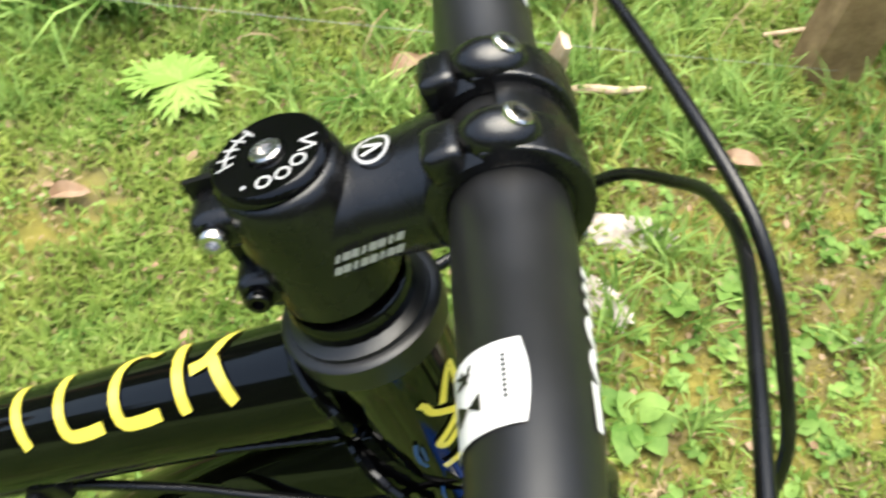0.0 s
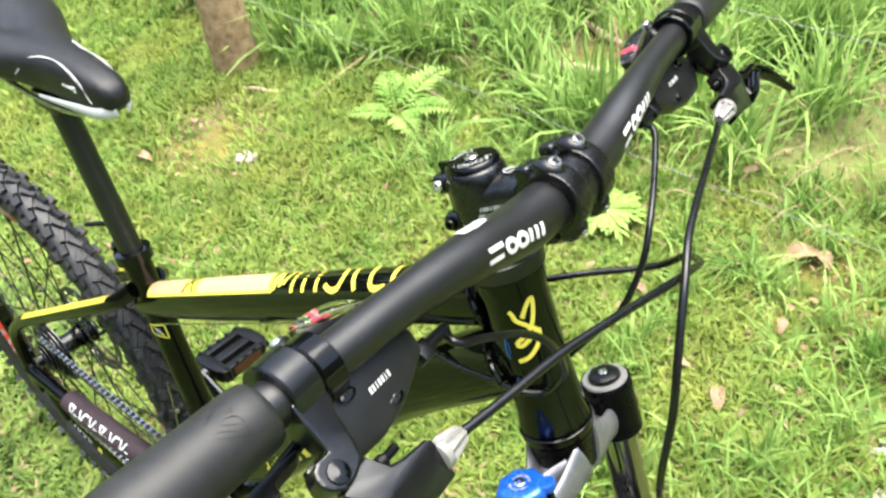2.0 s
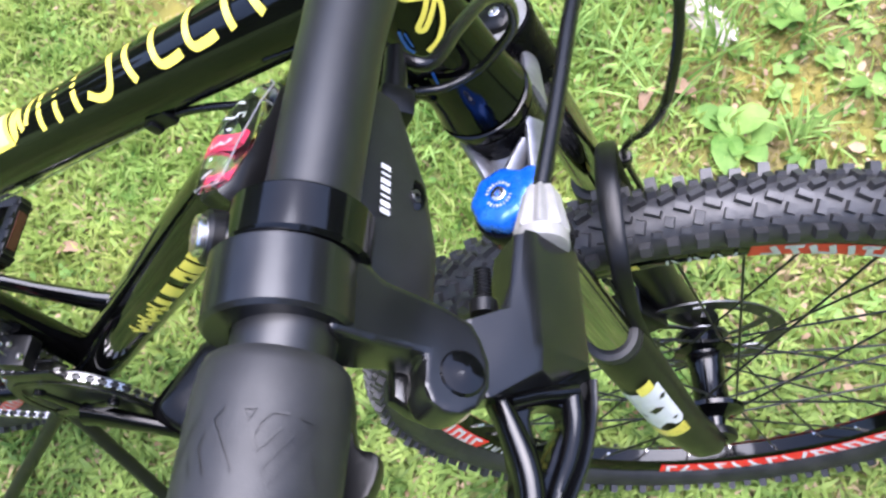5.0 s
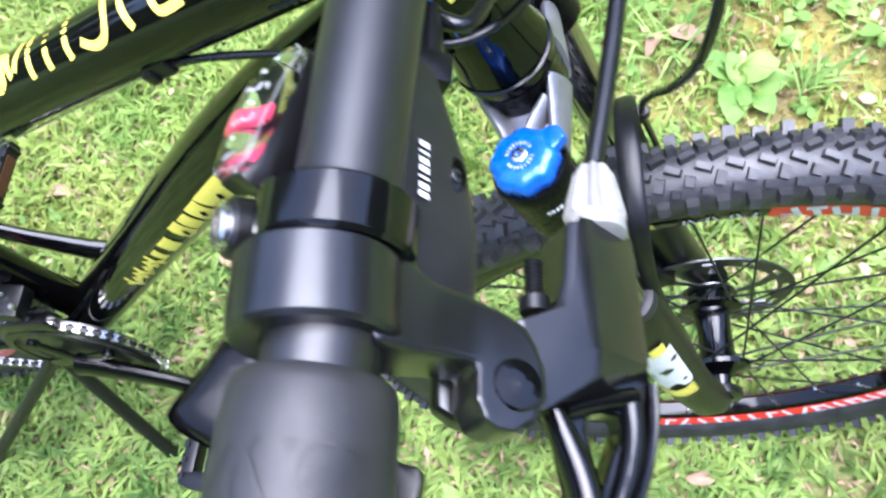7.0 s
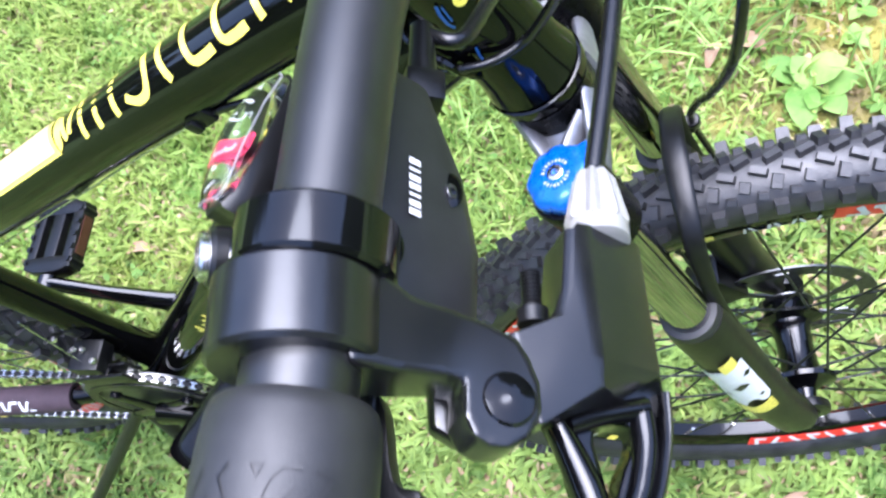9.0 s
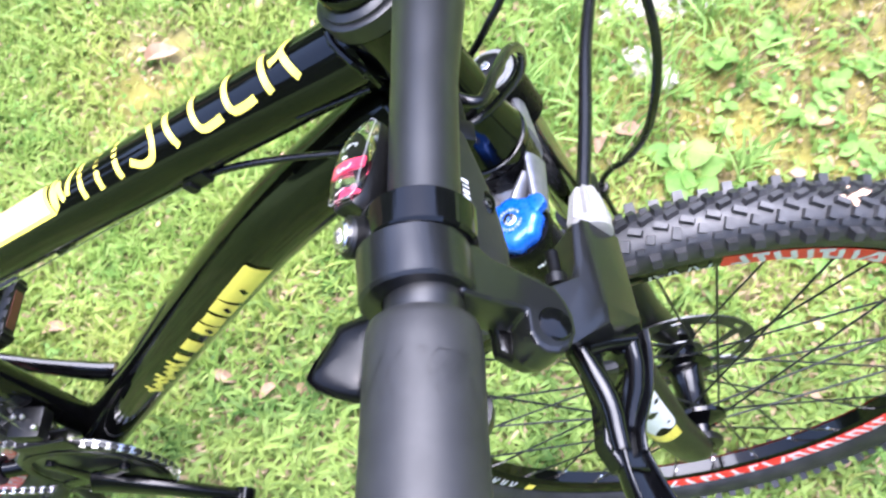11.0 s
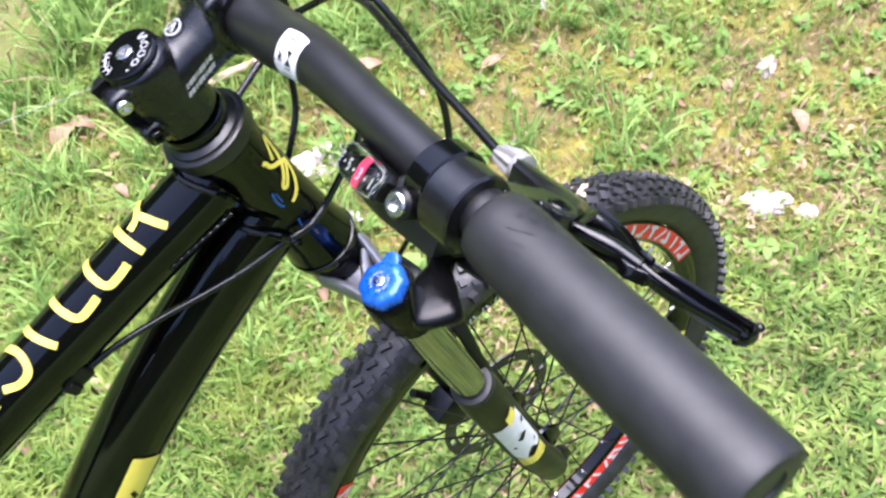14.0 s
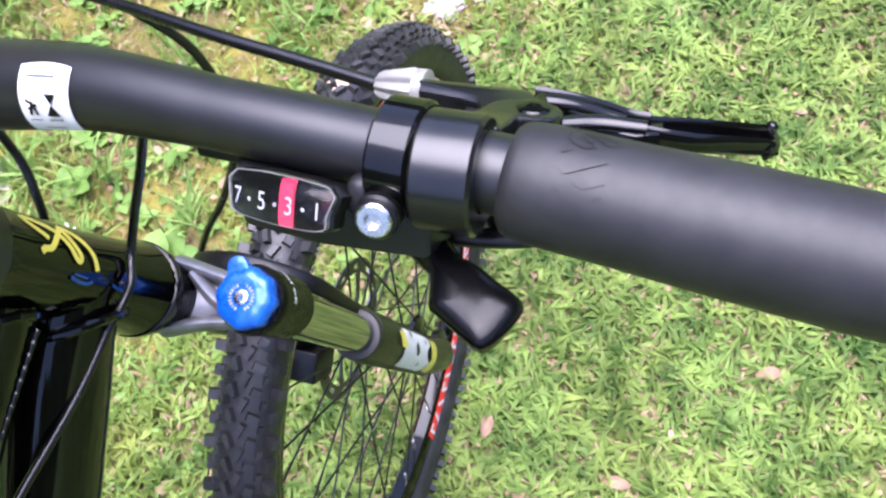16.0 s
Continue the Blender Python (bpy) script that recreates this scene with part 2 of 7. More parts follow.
def ribbon(bm, surf, poly, width, step=0.003):
    """A stroke of constant width on a curved surface; surf maps (along, round) to a point."""
    pts = [V(p[:2]) for p in poly]
    fine = [pts[0]]
    for a, b in zip(pts, pts[1:]):
        n = max(1, int((b - a).length / step))
        fine += [a + (b - a) * (k / n) for k in range(1, n + 1)]
    prev = None
    for i, p in enumerate(fine):
        t = (fine[min(i + 1, len(fine) - 1)] - fine[max(i - 1, 0)])
        t = t.normalized() if t.length > 0 else V((1, 0))
        nrm = V((-t.y, t.x)) * (width / 2)
        q0, q1 = p + nrm, p - nrm
        cur = (bm.verts.new(surf(q0.x, q0.y)), bm.verts.new(surf(q1.x, q1.y)))
        if prev:
            bm.faces.new((prev[0], prev[1], cur[1], cur[0]))
        prev = cur
    return bm


def patch(bm, surf, s0, s1, a0, a1, ns=8, na=8, skew=0.0, edge=None):
    """A rectangle of the surface; skew leans its ends, edge(f) adds to its far end."""
    g = []
    for i in range(ns + 1):
        row = []
        for j in range(na + 1):
            f = j / na
            end = s1 + (edge(f) if edge else 0)
            row.append(bm.verts.new(surf(s0 + (end - s0) * i / ns + skew * (f - 0.5), a0 + (a1 - a0) * f)))
        g.append(row)
    for i in range(ns):
        for j in range(na):
            bm.faces.new((g[i][j], g[i + 1][j], g[i + 1][j + 1], g[i][j + 1]))
    return bm


def tube_surface(p0, p1, hs, ho, off=0.0006):
    """The skin of a straight oval tube: metres along it, metres round it from its upper side towards the bike's right."""
    p0, p1 = V(p0), V(p1)
    t = (p1 - p0).normalized()
    side = V((0, -1, 0))
    side = (side - t * side.dot(t)).normalized()
    up = side.cross(t)
    if up.z < 0:
        up = -up
    r = (hs + ho) / 2

    def surf(a, b):
        w = b / r
        return p0 + t * a + side * ((hs + off) * math.sin(w)) + up * ((ho + off) * math.cos(w))
    return surf


def bolt_head(bm, at, axis, r=0.004, h=0.004, socket=True):
    prof = [(0, r), (h * 0.8, r), (h, r * 0.88)]
    if socket:
        prof += [(h, r * 0.5), (h * 0.4, r * 0.5)]
    return lathe(bm, prof, at, axis, 12)

# ---- the bicycle: its own upright axes, x forward, y to its left ----
HEAD = radians(70.5)
AXIS = V((-math.cos(HEAD), 0, math.sin(HEAD)))
PIV = V((0.404, 0, 0.977))
STEER = Matrix.Translation(PIV) @ Matrix.Rotation(radians(7.0), 4, AXIS) @ Matrix.Translation(-PIV)
MIRROR = Matrix.Diagonal((1, -1, 1, 1))


def ax(z, off=0.0, y=0.0):
    """The point of the steering axis at height z, set forward by off."""
    return V((0.404 + (0.977 - z) / math.tan(HEAD) + off, y, z))


bike = new("mountain_bike")
bike.matrix_world = pose(0, -0.1014, 0, -5.96)
tagged(bike, "gloss black hardtail mountain bike with yellow lettering, standing on grass", "bicycle")


# -- frame --
def build_frame():
    bm = B()
    top, bot = ax(0.902), ax(0.784)
    sweep(bm, [top, top.lerp(bot, 0.12), top.lerp(bot, 0.5), top.lerp(bot, 0.88), bot], [0.0262, 0.0240, 0.0232, 0.0245, 0.0268], 28)
    ht = part("head_tube", bm, GLOSS, bike)
    for z, h, r in ((0.9095, 0.015, 0.0282), (0.7785, 0.011, 0.0275)):
        bm = B()
        lathe(bm, [(-h / 2, r - 0.0022), (-h / 2 + 0.0012, r - 0.0008), (h / 2 - 0.0055, r), (h / 2 - 0.0030, r), (h / 2 - 0.0022, r - 0.0010), (h / 2 - 0.0020, r - 0.0034), (h / 2 - 0.0005, r - 0.0036), (h / 2, r - 0.0050), (h / 2 + 0.0022, 0.0205)], ax(z), AXIS, 40)
        part("headset_cup", bm, SATIN if z > 0.9 else GLOSS, ht)
    bm = B()
    lathe(bm, [(0, 0.0205), (0.001, 0.0212), (0.008, 0.0212), (0.009, 0.0205)], ax(0.917), AXIS, 28)
    part("spacer", bm, LACQUER, ht)
    # tubes
    bm = B()
    pts = [V((0.424, 0, 0.876)), V((0.391, 0, 0.858)), V((0.231, 0, 0.772)), V((0.031, 0, 0.662)), V((-0.105, 0, 0.590))]
    sweep(bm, smooth_path(pts, 5), [(0.0225, 0.023), (0.0225, 0.023), (0.021, 0.0235), (0.0195, 0.0225), (0.018, 0.020)], 24)
    tt = part("top_tube", bm, GLOSS, bike)
    bm = B()
    pts = [V((0.462, 0, 0.838)), V((0.408, 0, 0.797)), V((0.2875, 0, 0.680)), V((0.086, 0, 0.437)), V((-0.028, 0, 0.297))]
    sweep(bm, smooth_path(pts, 6), [(0.023, 0.026), (0.026, 0.029), (0.027, 0.029), (0.028, 0.028), (0.033, 0.027)], 24)
    dt = part("down_tube", bm, GLOSS, bike)
    # weld beads at the head of the tubes
    for mid, rad, direction in ((V((0.413, 0, 0.869)), 0.0232, V((0.88, 0, 0.48))), (V((0.437, 0, 0.820)), 0.0285, V((0.75, 0, 0.66)))):
        bm = B()
        direction = direction.normalized()
        o = direction.cross(V((0, 1, 0)))
        ring = [mid + V((0, 1, 0)) * (rad * math.cos(w)) + o * (rad * math.sin(w)) + direction * (0.010 * math.cos(w) ** 2) for w in (2 * math.pi * k / 40 for k in range(41))]
        sweep(bm, ring, [0.0022 + 0.0007 * (k % 2) for k in range(41)], 8, caps=False)
        part("weld", bm, GLOSS, ht)
    # short ribbed weld on the right of the down tube's head
    bm = B()
    line = [V((0.372, -0.0215, 0.842)).lerp(V((0.420, -0.0225, 0.862)), k / 26) for k in range(27)]
    sweep(bm, line, [0.0010 + 0.0006 * ((k * 5) % 3) / 2 for k in range(27)], 8)
    part("weld", bm, GLOSS, dt)
    bm = B()
    sweep(bm, [(-0.033, 0, 0.288), (-0.105, 0, 0.668)], [0.0175, 0.0165], 20, side=(0, 1, 0))
    st = part("seat_tube", bm, GLOSS, bike)
    bm = B()
    lathe(bm, [(0, 0.0185), (0.001, 0.0215), (0.014, 0.0215), (0.015, 0.0165)], (-0.1022, 0, 0.656), (-0.18, 0, 0.98), 24)
    box(bm, (-0.127, 0, 0.666), (0.012, 0.020, 0.012), bevel=0.002)
    sweep(bm, [(-0.128, -0.012, 0.666), (-0.128, 0.013, 0.666)], 0.003, 10)
    sweep(bm, smooth_path([(-0.130, 0.014, 0.666), (-0.145, 0.024, 0.668), (-0.170, 0.016, 0.668), (-0.196, -0.004, 0.667)], 4), [0.003, 0.0045, 0.0038, 0.003], 10)
    part("seat_clamp", bm, LACQUER, st, "black quick-release seat clamp")
    bm = B()
    lathe(bm, [(-0.036, 0.019), (-0.034, 0.021), (0.034, 0.021), (0.036, 0.019)], (-0.033, 0, 0.288), (0, 1, 0), 24)
    part("bottom_bracket_shell", bm, GLOSS, bike)
    for s in (-1, 1):
        bm = B()
        sweep(bm, smooth_path([(-0.050, 0.020 * s, 0.287), (-0.14, 0.042 * s, 0.288), (-0.30, 0.060 * s, 0.306), (-0.437, 0.066 * s, 0.320)], 6), [(0.012, 0.015), (0.010, 0.012), (0.009, 0.010)], 14)
        cs = part("chainstay", bm, GLOSS, bike)
        if s < 0:
            bm = B()
            sweep(bm, smooth_path([(-0.15, -0.0445, 0.289), (-0.24, -0.054, 0.298), (-0.34, -0.061, 0.311)], 6), [0.0165, 0.0172, 0.0160], 18)
            sl = part("chainstay_protector", bm, NEOPRENE, cs, "dark purple neoprene sleeve with white print")
            bm = B()
            sf = tube_surface((-0.34, -0.061, 0.311), (-0.15, -0.0445, 0.289), 0.0168, 0.0168, 0.001)
            for k in range(12):
                a0 = 0.02 + k * 0.011
                ribbon(bm, sf, [(a0, 0.008), (a0 + 0.004 * (-1) ** k, 0.020)], 0.003)
                ribbon(bm, sf, [(a0, 0.020 if k % 3 else 0.009), (a0 + 0.008, 0.020 if k % 3 else 0.009)], 0.003)
            part("print", bm, WHITE, sl)
        bm = B()
        pts = smooth_path([(-0.098, 0.016 * s, 0.622), (-0.135, 0.036 * s, 0.594), (-0.28, 0.050 * s, 0.509), (-0.385, 0.060 * s, 0.446), (-0.430, 0.065 * s, 0.400), (-0.438, 0.066 * s, 0.330)], 6)
        sweep(bm, pts, [0.0105, 0.0095, 0.0085], 14)
        ss = part("seatstay", bm, GLOSS, bike)
        bm = B()
        sf = tube_surface((-0.135, 0.036 * s, 0.594), (-0.385, 0.060 * s, 0.446), 0.0104, 0.0102, 0.0008)
        if s < 0:
            patch(bm, sf, -0.015, 0.27, -0.006, 0.009, 14, 6)
        else:
            patch(bm, sf, -0.015, 0.27, -0.012, 0.004, 14, 6)
        part("sticker", bm, YELLOW, ss)
        bm = B()
        prism(bm, rounded([(-0.014, -0.012), (0.006, -0.014), (0.018, 0.0), (0.008, 0.014), (-0.012, 0.012)]), (-0.440, 0.066 * s, 0.322), (1, 0, 0), (0, 0, 1), (0, 1, 0), -0.003, 0.003, 0.001)
        part("dropout", bm, GLOSS, bike)
    # lettering strokes on the top tube
    sf = tube_surface((0.031, 0, 0.662), (0.391, 0, 0.858), 0.0212, 0.0236, 0.0007)
    hi, lo, wd = -0.0145, 0.0195, 0.0050
    marks = [
        [[(0.172, hi), (0.1775, lo - 0.003), (0.1800, -0.004)], [(0.1815, -0.002), (0.1880, lo - 0.006)], [(0.1990, hi), (0.1925, lo - 0.008)]],
        [[(0.206, hi), (0.2095, lo)], [(0.2245, hi), (0.2280, lo)]],
        [[(0.243, hi), (0.2490, lo)]],
        [[(0.259, hi + 0.002), (0.272, hi + 0.001), (0.2810, -0.003), (0.2850, 0.008), (0.2810, 0.0170), (0.2710, lo - 0.001), (0.2610, 0.0135)]],
        [[(0.293, hi), (0.2990, 0.004), (0.3055, lo)]],
        [[(0.319, hi), (0.3240, 0.008), (0.3280, lo - 0.002), (0.3365, lo - 0.001), (0.3460, lo - 0.002)]],
        [[(0.369, -0.0105), (0.3600, hi), (0.3540, -0.011), (0.3525, 0.000), (0.3550, lo - 0.003), (0.3640, lo - 0.001), (0.3745, lo - 0.002)]],
        [[(0.380, hi), (0.3825, -0.004), (0.3868, lo)], [(0.4050, hi - 0.002), (0.3985, 0.0), (0.3900, 0.004)], [(0.4000, 0.001), (0.4085, lo)]],
    ]
    for group in marks:
        strokes("letter_stroke", sf, [[tuple(p) for p in smooth_path([(a, b, 0) for a, b in st_], 4)] for st_ in group], wd, YELLOW, tt, "yellow brush stroke")
    part("letter_block", patch(B(), sf, -0.114, 0.168, -0.0165, 0.0190, 20, 10, skew=0.014), YELLOW, tt, "yellow-edged block")
    # Sky sheen on the yellow block, laid on as pale patches.
    sf2 = tube_surface((0.031, 0, 0.662), (0.391, 0, 0.858), 0.0212, 0.0236, 0.0012)
    for a, b in ((-0.109, -0.020), (0.016, 0.164)):
        part("letter_block", patch(B(), sf2, a, b, -0.0140, 0.0165, 10, 10, skew=0.013), PALE, tt, "pale block inside the yellow edge, sky sheen painted in")
    strokes("letter_stroke", sf2, [[(-0.017, -0.014), (-0.008, 0.000), (-0.014, 0.016)], [(-0.006, -0.014), (0.000, 0.004), (0.010, 0.016)], [(-0.015, 0.006), (0.010, -0.002)]], 0.0024, GLOSS, tt)
    # down tube print: a block that breaks up into brush marks
    sf = tube_surface((0.2875, 0, 0.680), (0.086, 0, 0.437), 0.0275, 0.0288, 0.0007)
    part("brush_print", patch(B(), sf, -0.010, 0.052, 0.0365, 0.0575, 8, 8), YELLOW, dt, "yellow block")
    for a, b, h in ((0.056, 0.078, 0.0), (0.083, 0.101, 0.001), (0.104, 0.123, 0.0), (0.140, 0.163, 0.002), (0.175, 0.188, 0.003)):
        part("brush_print", patch(B(), sf, a, b, 0.0370 + h, 0.0570 - h, 4, 8, skew=0.006), YELLOW, dt, "yellow brush block")
    for k in range(7):
        a = 0.196 + 0.0120 * k
        q = 0.0025 * ((k * 7) % 3)
        strokes("brush_print", sf, [[(a, 0.0375 + q), (a + 0.007, 0.0565 - q)], [(a - 0.002, 0.0535 - q), (a + 0.010, 0.0430 + q)]], 0.0048, YELLOW, dt, "yellow brush mark")
    sf = tube_surface((0.2875, 0, 0.680), (0.086, 0, 0.437), 0.0275, 0.0288, 0.0014)
    strokes("brush_print", sf, [[(a, 0.047), (a + 0.008, 0.053)] for a in (0.026, 0.064, 0.110)], 0.004, GLOSS, dt)
    # head tube mark: looped brush strokes
    t0, t1 = ax(0.895), ax(0.785)
    d = (t1 - t0).normalized()
    fwd = V((0, 1, 0)).cross(d)
    if fwd.x < 0:
        fwd = -fwd

    def head(a, b, off=0.0008):
        w = b / 0.024
        return t0 + d * a + fwd * ((0.0236 + off) * math.cos(w)) + V((0, -1, 0)) * ((0.0236 + off) * math.sin(w))
    loop = [(0.0195, 0.0190), (0.0130, 0.0150), (0.0085, 0.0112), (0.0085, 0.0088), (0.0175, 0.0105), (0.0270, 0.0145), (0.0330, 0.0205), (0.0375, 0.0268), (0.0405, 0.0250), (0.0360, 0.0175), (0.0310, 0.0105)]
    cross = [(0.0128, 0.0262), (0.0155, 0.0245), (0.0200, 0.0235), (0.0255, 0.0175), (0.0320, 0.0105)]
    hook = [(0.0310, 0.0100), (0.0370, 0.0115), (0.0440, 0.0155), (0.0500, 0.0225), (0.0525, 0.0300)]
    strokes("brush_mark", head, [[tuple(p) for p in smooth_path([(a, b, 0) for a, b in line], 4)] for line in (loop, cross, hook)], 0.0031, YELLOW, ht, "yellow brush stroke", step=0.0015)
    flecks = [(0.0030, [(-0.0100, 0.0312), (-0.0055, 0.0330), (-0.0008, 0.0338)]), (0.0017, [(0.0340, 0.0350), (0.0400, 0.0366), (0.0460, 0.0370), (0.0500, 0.0356)]), (0.0009, [(0.0360, 0.0334), (0.0460, 0.0344)]), (0.0013, [(0.0660, 0.0352), (0.0720, 0.0366), (0.0760, 0.0370)])]
    strokes("brush_mark", head, flecks, 0.0019, BLUEPRINT, ht, "blue brush fleck")
    sf = tube_surface((-0.065, 0, 0.47), (-0.098, 0, 0.63), 0.0168, 0.0168, 0.0007)
    bm = B()
    ribbon(bm, sf, [(0.085, 0.008), (0.095, 0.026), (0.108, 0.024), (0.104, 0.008), (0.085, 0.008)], 0.0018)
    ribbon(bm, sf, [(0.090, 0.012), (0.104, 0.020)], 0.0018)
    part("emblem", bm, YELLOW, st)
    bm = B()
    patch(bm, sf, 0.093, 0.102, 0.013, 0.020, 3, 3)
    part("emblem", bm, BLUEPRINT, st)
    # cable stop under the top tube
    bm = B()
    box(bm, (0.291, -0.015, 0.7885), (0.018, 0.012, 0.012), u=(0.88, 0, 0.48), w=(-0.48, 0, 0.88), bevel=0.002)
    box(bm, (0.285, -0.0165, 0.7845), (0.008, 0.014, 0.010), u=(0.88, 0, 0.48), w=(-0.48, 0, 0.88), bevel=0.002)
    part("cable_stop", bm, PLASTIC, tt)
    bm = B()
    sweep(bm, [(0.281, -0.0165, 0.7815), (0.03, -0.0165, 0.6390), (-0.07, -0.0165, 0.584)], 0.0008, 6)
    part("brake_wire", bm, STEEL, tt, "bare steel inner wire")


build_frame()


# -- stem, bar, grips --
BAR = [(0.4390, -0.368, 0.9895), (0.444, -0.31, 0.9920), (0.450, -0.25, 0.9935), (0.4545, -0.20, 0.9930), (0.459, -0.15, 0.9925), (0.4645, -0.10, 0.9885), (0.4675, -0.05, 0.9785), (0.4685, 0, 0.9765)]
BARC = V((0.4685, 0, 0.9765))
SN, SU = V((0.89, 0, 0.456)), V((-0.456, 0, 0.89))


def bar_at(y):
    pts = BAR
    for a, b in zip(pts, pts[1:]):
        if a[1] <= -abs(y) <= b[1]:
            f = (-abs(y) - a[1]) / (b[1] - a[1])
            p = V(a).lerp(V(b), f)
            return V((p.x, y, p.z))
    return V((pts[0][0], y, pts[0][2]))


def bar_radius(y):
    y = abs(y)
    return 0.0160 if y < 0.05 else 0.0160 - (y - 0.05) / 0.10 * 0.0047 if y < 0.15 else 0.0113


def build_cockpit():
    full = [V(p) for p in BAR] + [V((p[0], -p[1], p[2])) for p in BAR[-2::-1]]
    pts = smooth_path(full, 8)
    bm = B()
    sweep(bm, pts, [bar_radius(p.y) for p in pts], 28, side=(1, 0, 0))
    bar = part("handlebar", bm, SATIN, bike, "satin black flat handlebar with white prints", s=True)

    def bar_surf(y, a, off=0.0005):
        """y along the bar, a metres round it: 0 on top, positive to the front."""
        c, r = bar_at(y), bar_radius(y) + off
        w = a / 0.0145
        return c + V((math.sin(w) * r, 0, math.cos(w) * r))
    # white marks on the front of the bar, either side of the stem
    for s in (-1, 1):
        y0 = 0.056 if s > 0 else -0.1025
        ring = [(0.0039 * math.cos(q), 0.0034 * math.sin(q)) for q in (j * math.pi / 8 for j in range(17))]
        rows = [[(0.000, 0.0210), (0.0120, 0.0205)], [(0.002, 0.0145), (0.0140, 0.0142)]]
        rows += [[(c + a, 0.0178 + b) for a, b in ring] for c in (0.0200, 0.0300)]
        rows += [[(c, 0.0215), (c + 0.001, 0.0142)] for c in (0.0372, 0.0428, 0.0482)]
        strokes("print", bar_surf, [[(y0 + a, b) for a, b in r] for r in rows], 0.0029, WHITE, bar, "white printed stroke", s=True, step=0.0015)
    # the paper label
    bm = B()
    for y0, y1 in ((-0.1015, -0.0802),):
        g = []
        for i in range(9):
            y = y0 + (y1 - y0) * i / 8
            bulge = 0.004 * math.sin(i / 8 * math.pi)
            g.append([bm.verts.new(bar_surf(y, -0.0265 + (0.0238 + bulge * 0.3) * j / 8, 0.0006)) for j in range(9)])
        for i in range(8):
            for j in range(8):
                bm.faces.new((g[i][j], g[i + 1][j], g[i + 1][j + 1], g[i][j + 1]))
    st = part("sticker", bm, WHITE, bar, "white paper label with small black print", s=True)
    bm = B()
    bs = lambda y, a: bar_surf(y, a, 0.0011)
    for q in (-1, 1):
        tri = [bm.verts.new(bs(y, -0.0150 + a)) for y, a in ((-0.0940, 0.0), (-0.0940 - 0.0024, 0.0034 * q), (-0.0940 + 0.0024, 0.0034 * q))]
        bm.faces.new(tri)
    ribbon(bm, bs, [(-0.0966, -0.0185), (-0.0914, -0.0185)], 0.0009)
    ribbon(bm, bs, [(-0.0872, -0.0185), (-0.0855, -0.0140)], 0.0011)
    ribbon(bm, bs, [(-0.0842, -0.0185), (-0.0858, -0.0150), (-0.0835, -0.0135)], 0.0010)
    ribbon(bm, bs, [(-0.0878, -0.0150), (-0.0838, -0.0165)], 0.0009)
    for k in range(6):
        ribbon(bm, bs, [(-0.0968 + 0.0010 * k, -0.0205), (-0.0962 + 0.0010 * k, -0.0205)], 0.0010)
        ribbon(bm, bs, [(-0.0880 + 0.0009 * k, -0.0205), (-0.0875 + 0.0009 * k, -0.0205)], 0.0006)
    for k in range(9):
        ribbon(bm, bs, [(-0.0955 + 0.0013 * k, -0.0062), (-0.0947 + 0.0013 * k, -0.0062)], 0.0008)
    for k in range(8):
        ribbon(bm, bs, [(-0.0955 + 0.0011 * k, -0.0240), (-0.0948 + 0.0011 * k, -0.0240)], 0.0006)
    part("print", bm, PLASTIC, st, s=True)
    # stem
    bm = B()
    lathe(bm, [(0, 0.0190), (0.0012, 0.0205), (0.040, 0.0202), (0.0435, 0.0198), (0.0462, 0.0190), (0.0480, 0.0178), (0.0486, 0.0165)], ax(0.9285), AXIS, 40)
    sweep(bm, smooth_path([ax(0.948) + V((0.002, 0, 0)), V((0.424, 0, 0.9560)), V((0.440, 0, 0.9630)), BARC - SN * 0.012], 6), [(0.0200, 0.0225), (0.0186, 0.0190), (0.0180, 0.0168), (0.0200, 0.0168), (0.0232, 0.0185)], 36)
    for z in (0.9345, 0.9605):
        c = ax(z, -0.0192)
        box(bm, c, (0.018, 0.030, 0.0135), u=(-AXIS.z, 0, AXIS.x), w=AXIS, bevel=0.0055, seg=4)
    stem = part("stem", bm, FORGED, bike, "black alloy handlebar stem", s=True)
    for s in (-1, 1):
        bm = B()
        ring_band(bm, BARC + V((-0.001, 0.0152 * s, 0)), (0, 1, 0), 0.0160, 0.0214, 0.0150, 40, 0.0024)
        for z in (-1, 1):
            box(bm, BARC + V((0, 0.0152 * s, 0)) - SN * 0.0085 + SU * (0.0205 * z), (0.0115, 0.0150, 0.0110), tuple(SN), (0, 1, 0), tuple(SU), 0.0035, 3)
        part("bar_clamp", bm, FORGED, stem, s=True)
    for s in (-1, 1):
        bm = B()
        prof = [(math.cos(w), math.sin(w)) for w in (radians(-100 + 200 * k / 22) for k in range(23))]
        prof = [(c, n) for c, n in prof if c > -0.02]
        out = [(0.0222 * c + 0.001, 0.0222 * n) for c, n in prof] + [(0.0162 * c + 0.001, 0.0162 * n) for c, n in prof[::-1]]
        prism(bm, out, BARC + V((0, 0.0152 * s, 0)), SN, SU, (0, 1, 0), -0.0078, 0.0078, 0.0024, 3)
        for z in (-1, 1):
            egg(bm, BARC + V((0, 0.0152 * s, 0)) + SN * 0.0062 + SU * (0.0200 * z), (SN * 0.93 - SU * (0.36 * z), V((0, 1, 0)), SU * 0.93 + SN * (0.36 * z)), (0.0108, 0.0080, 0.0070), 20, 12)
        part("clamp_band", bm, FORGED, stem, s=True)
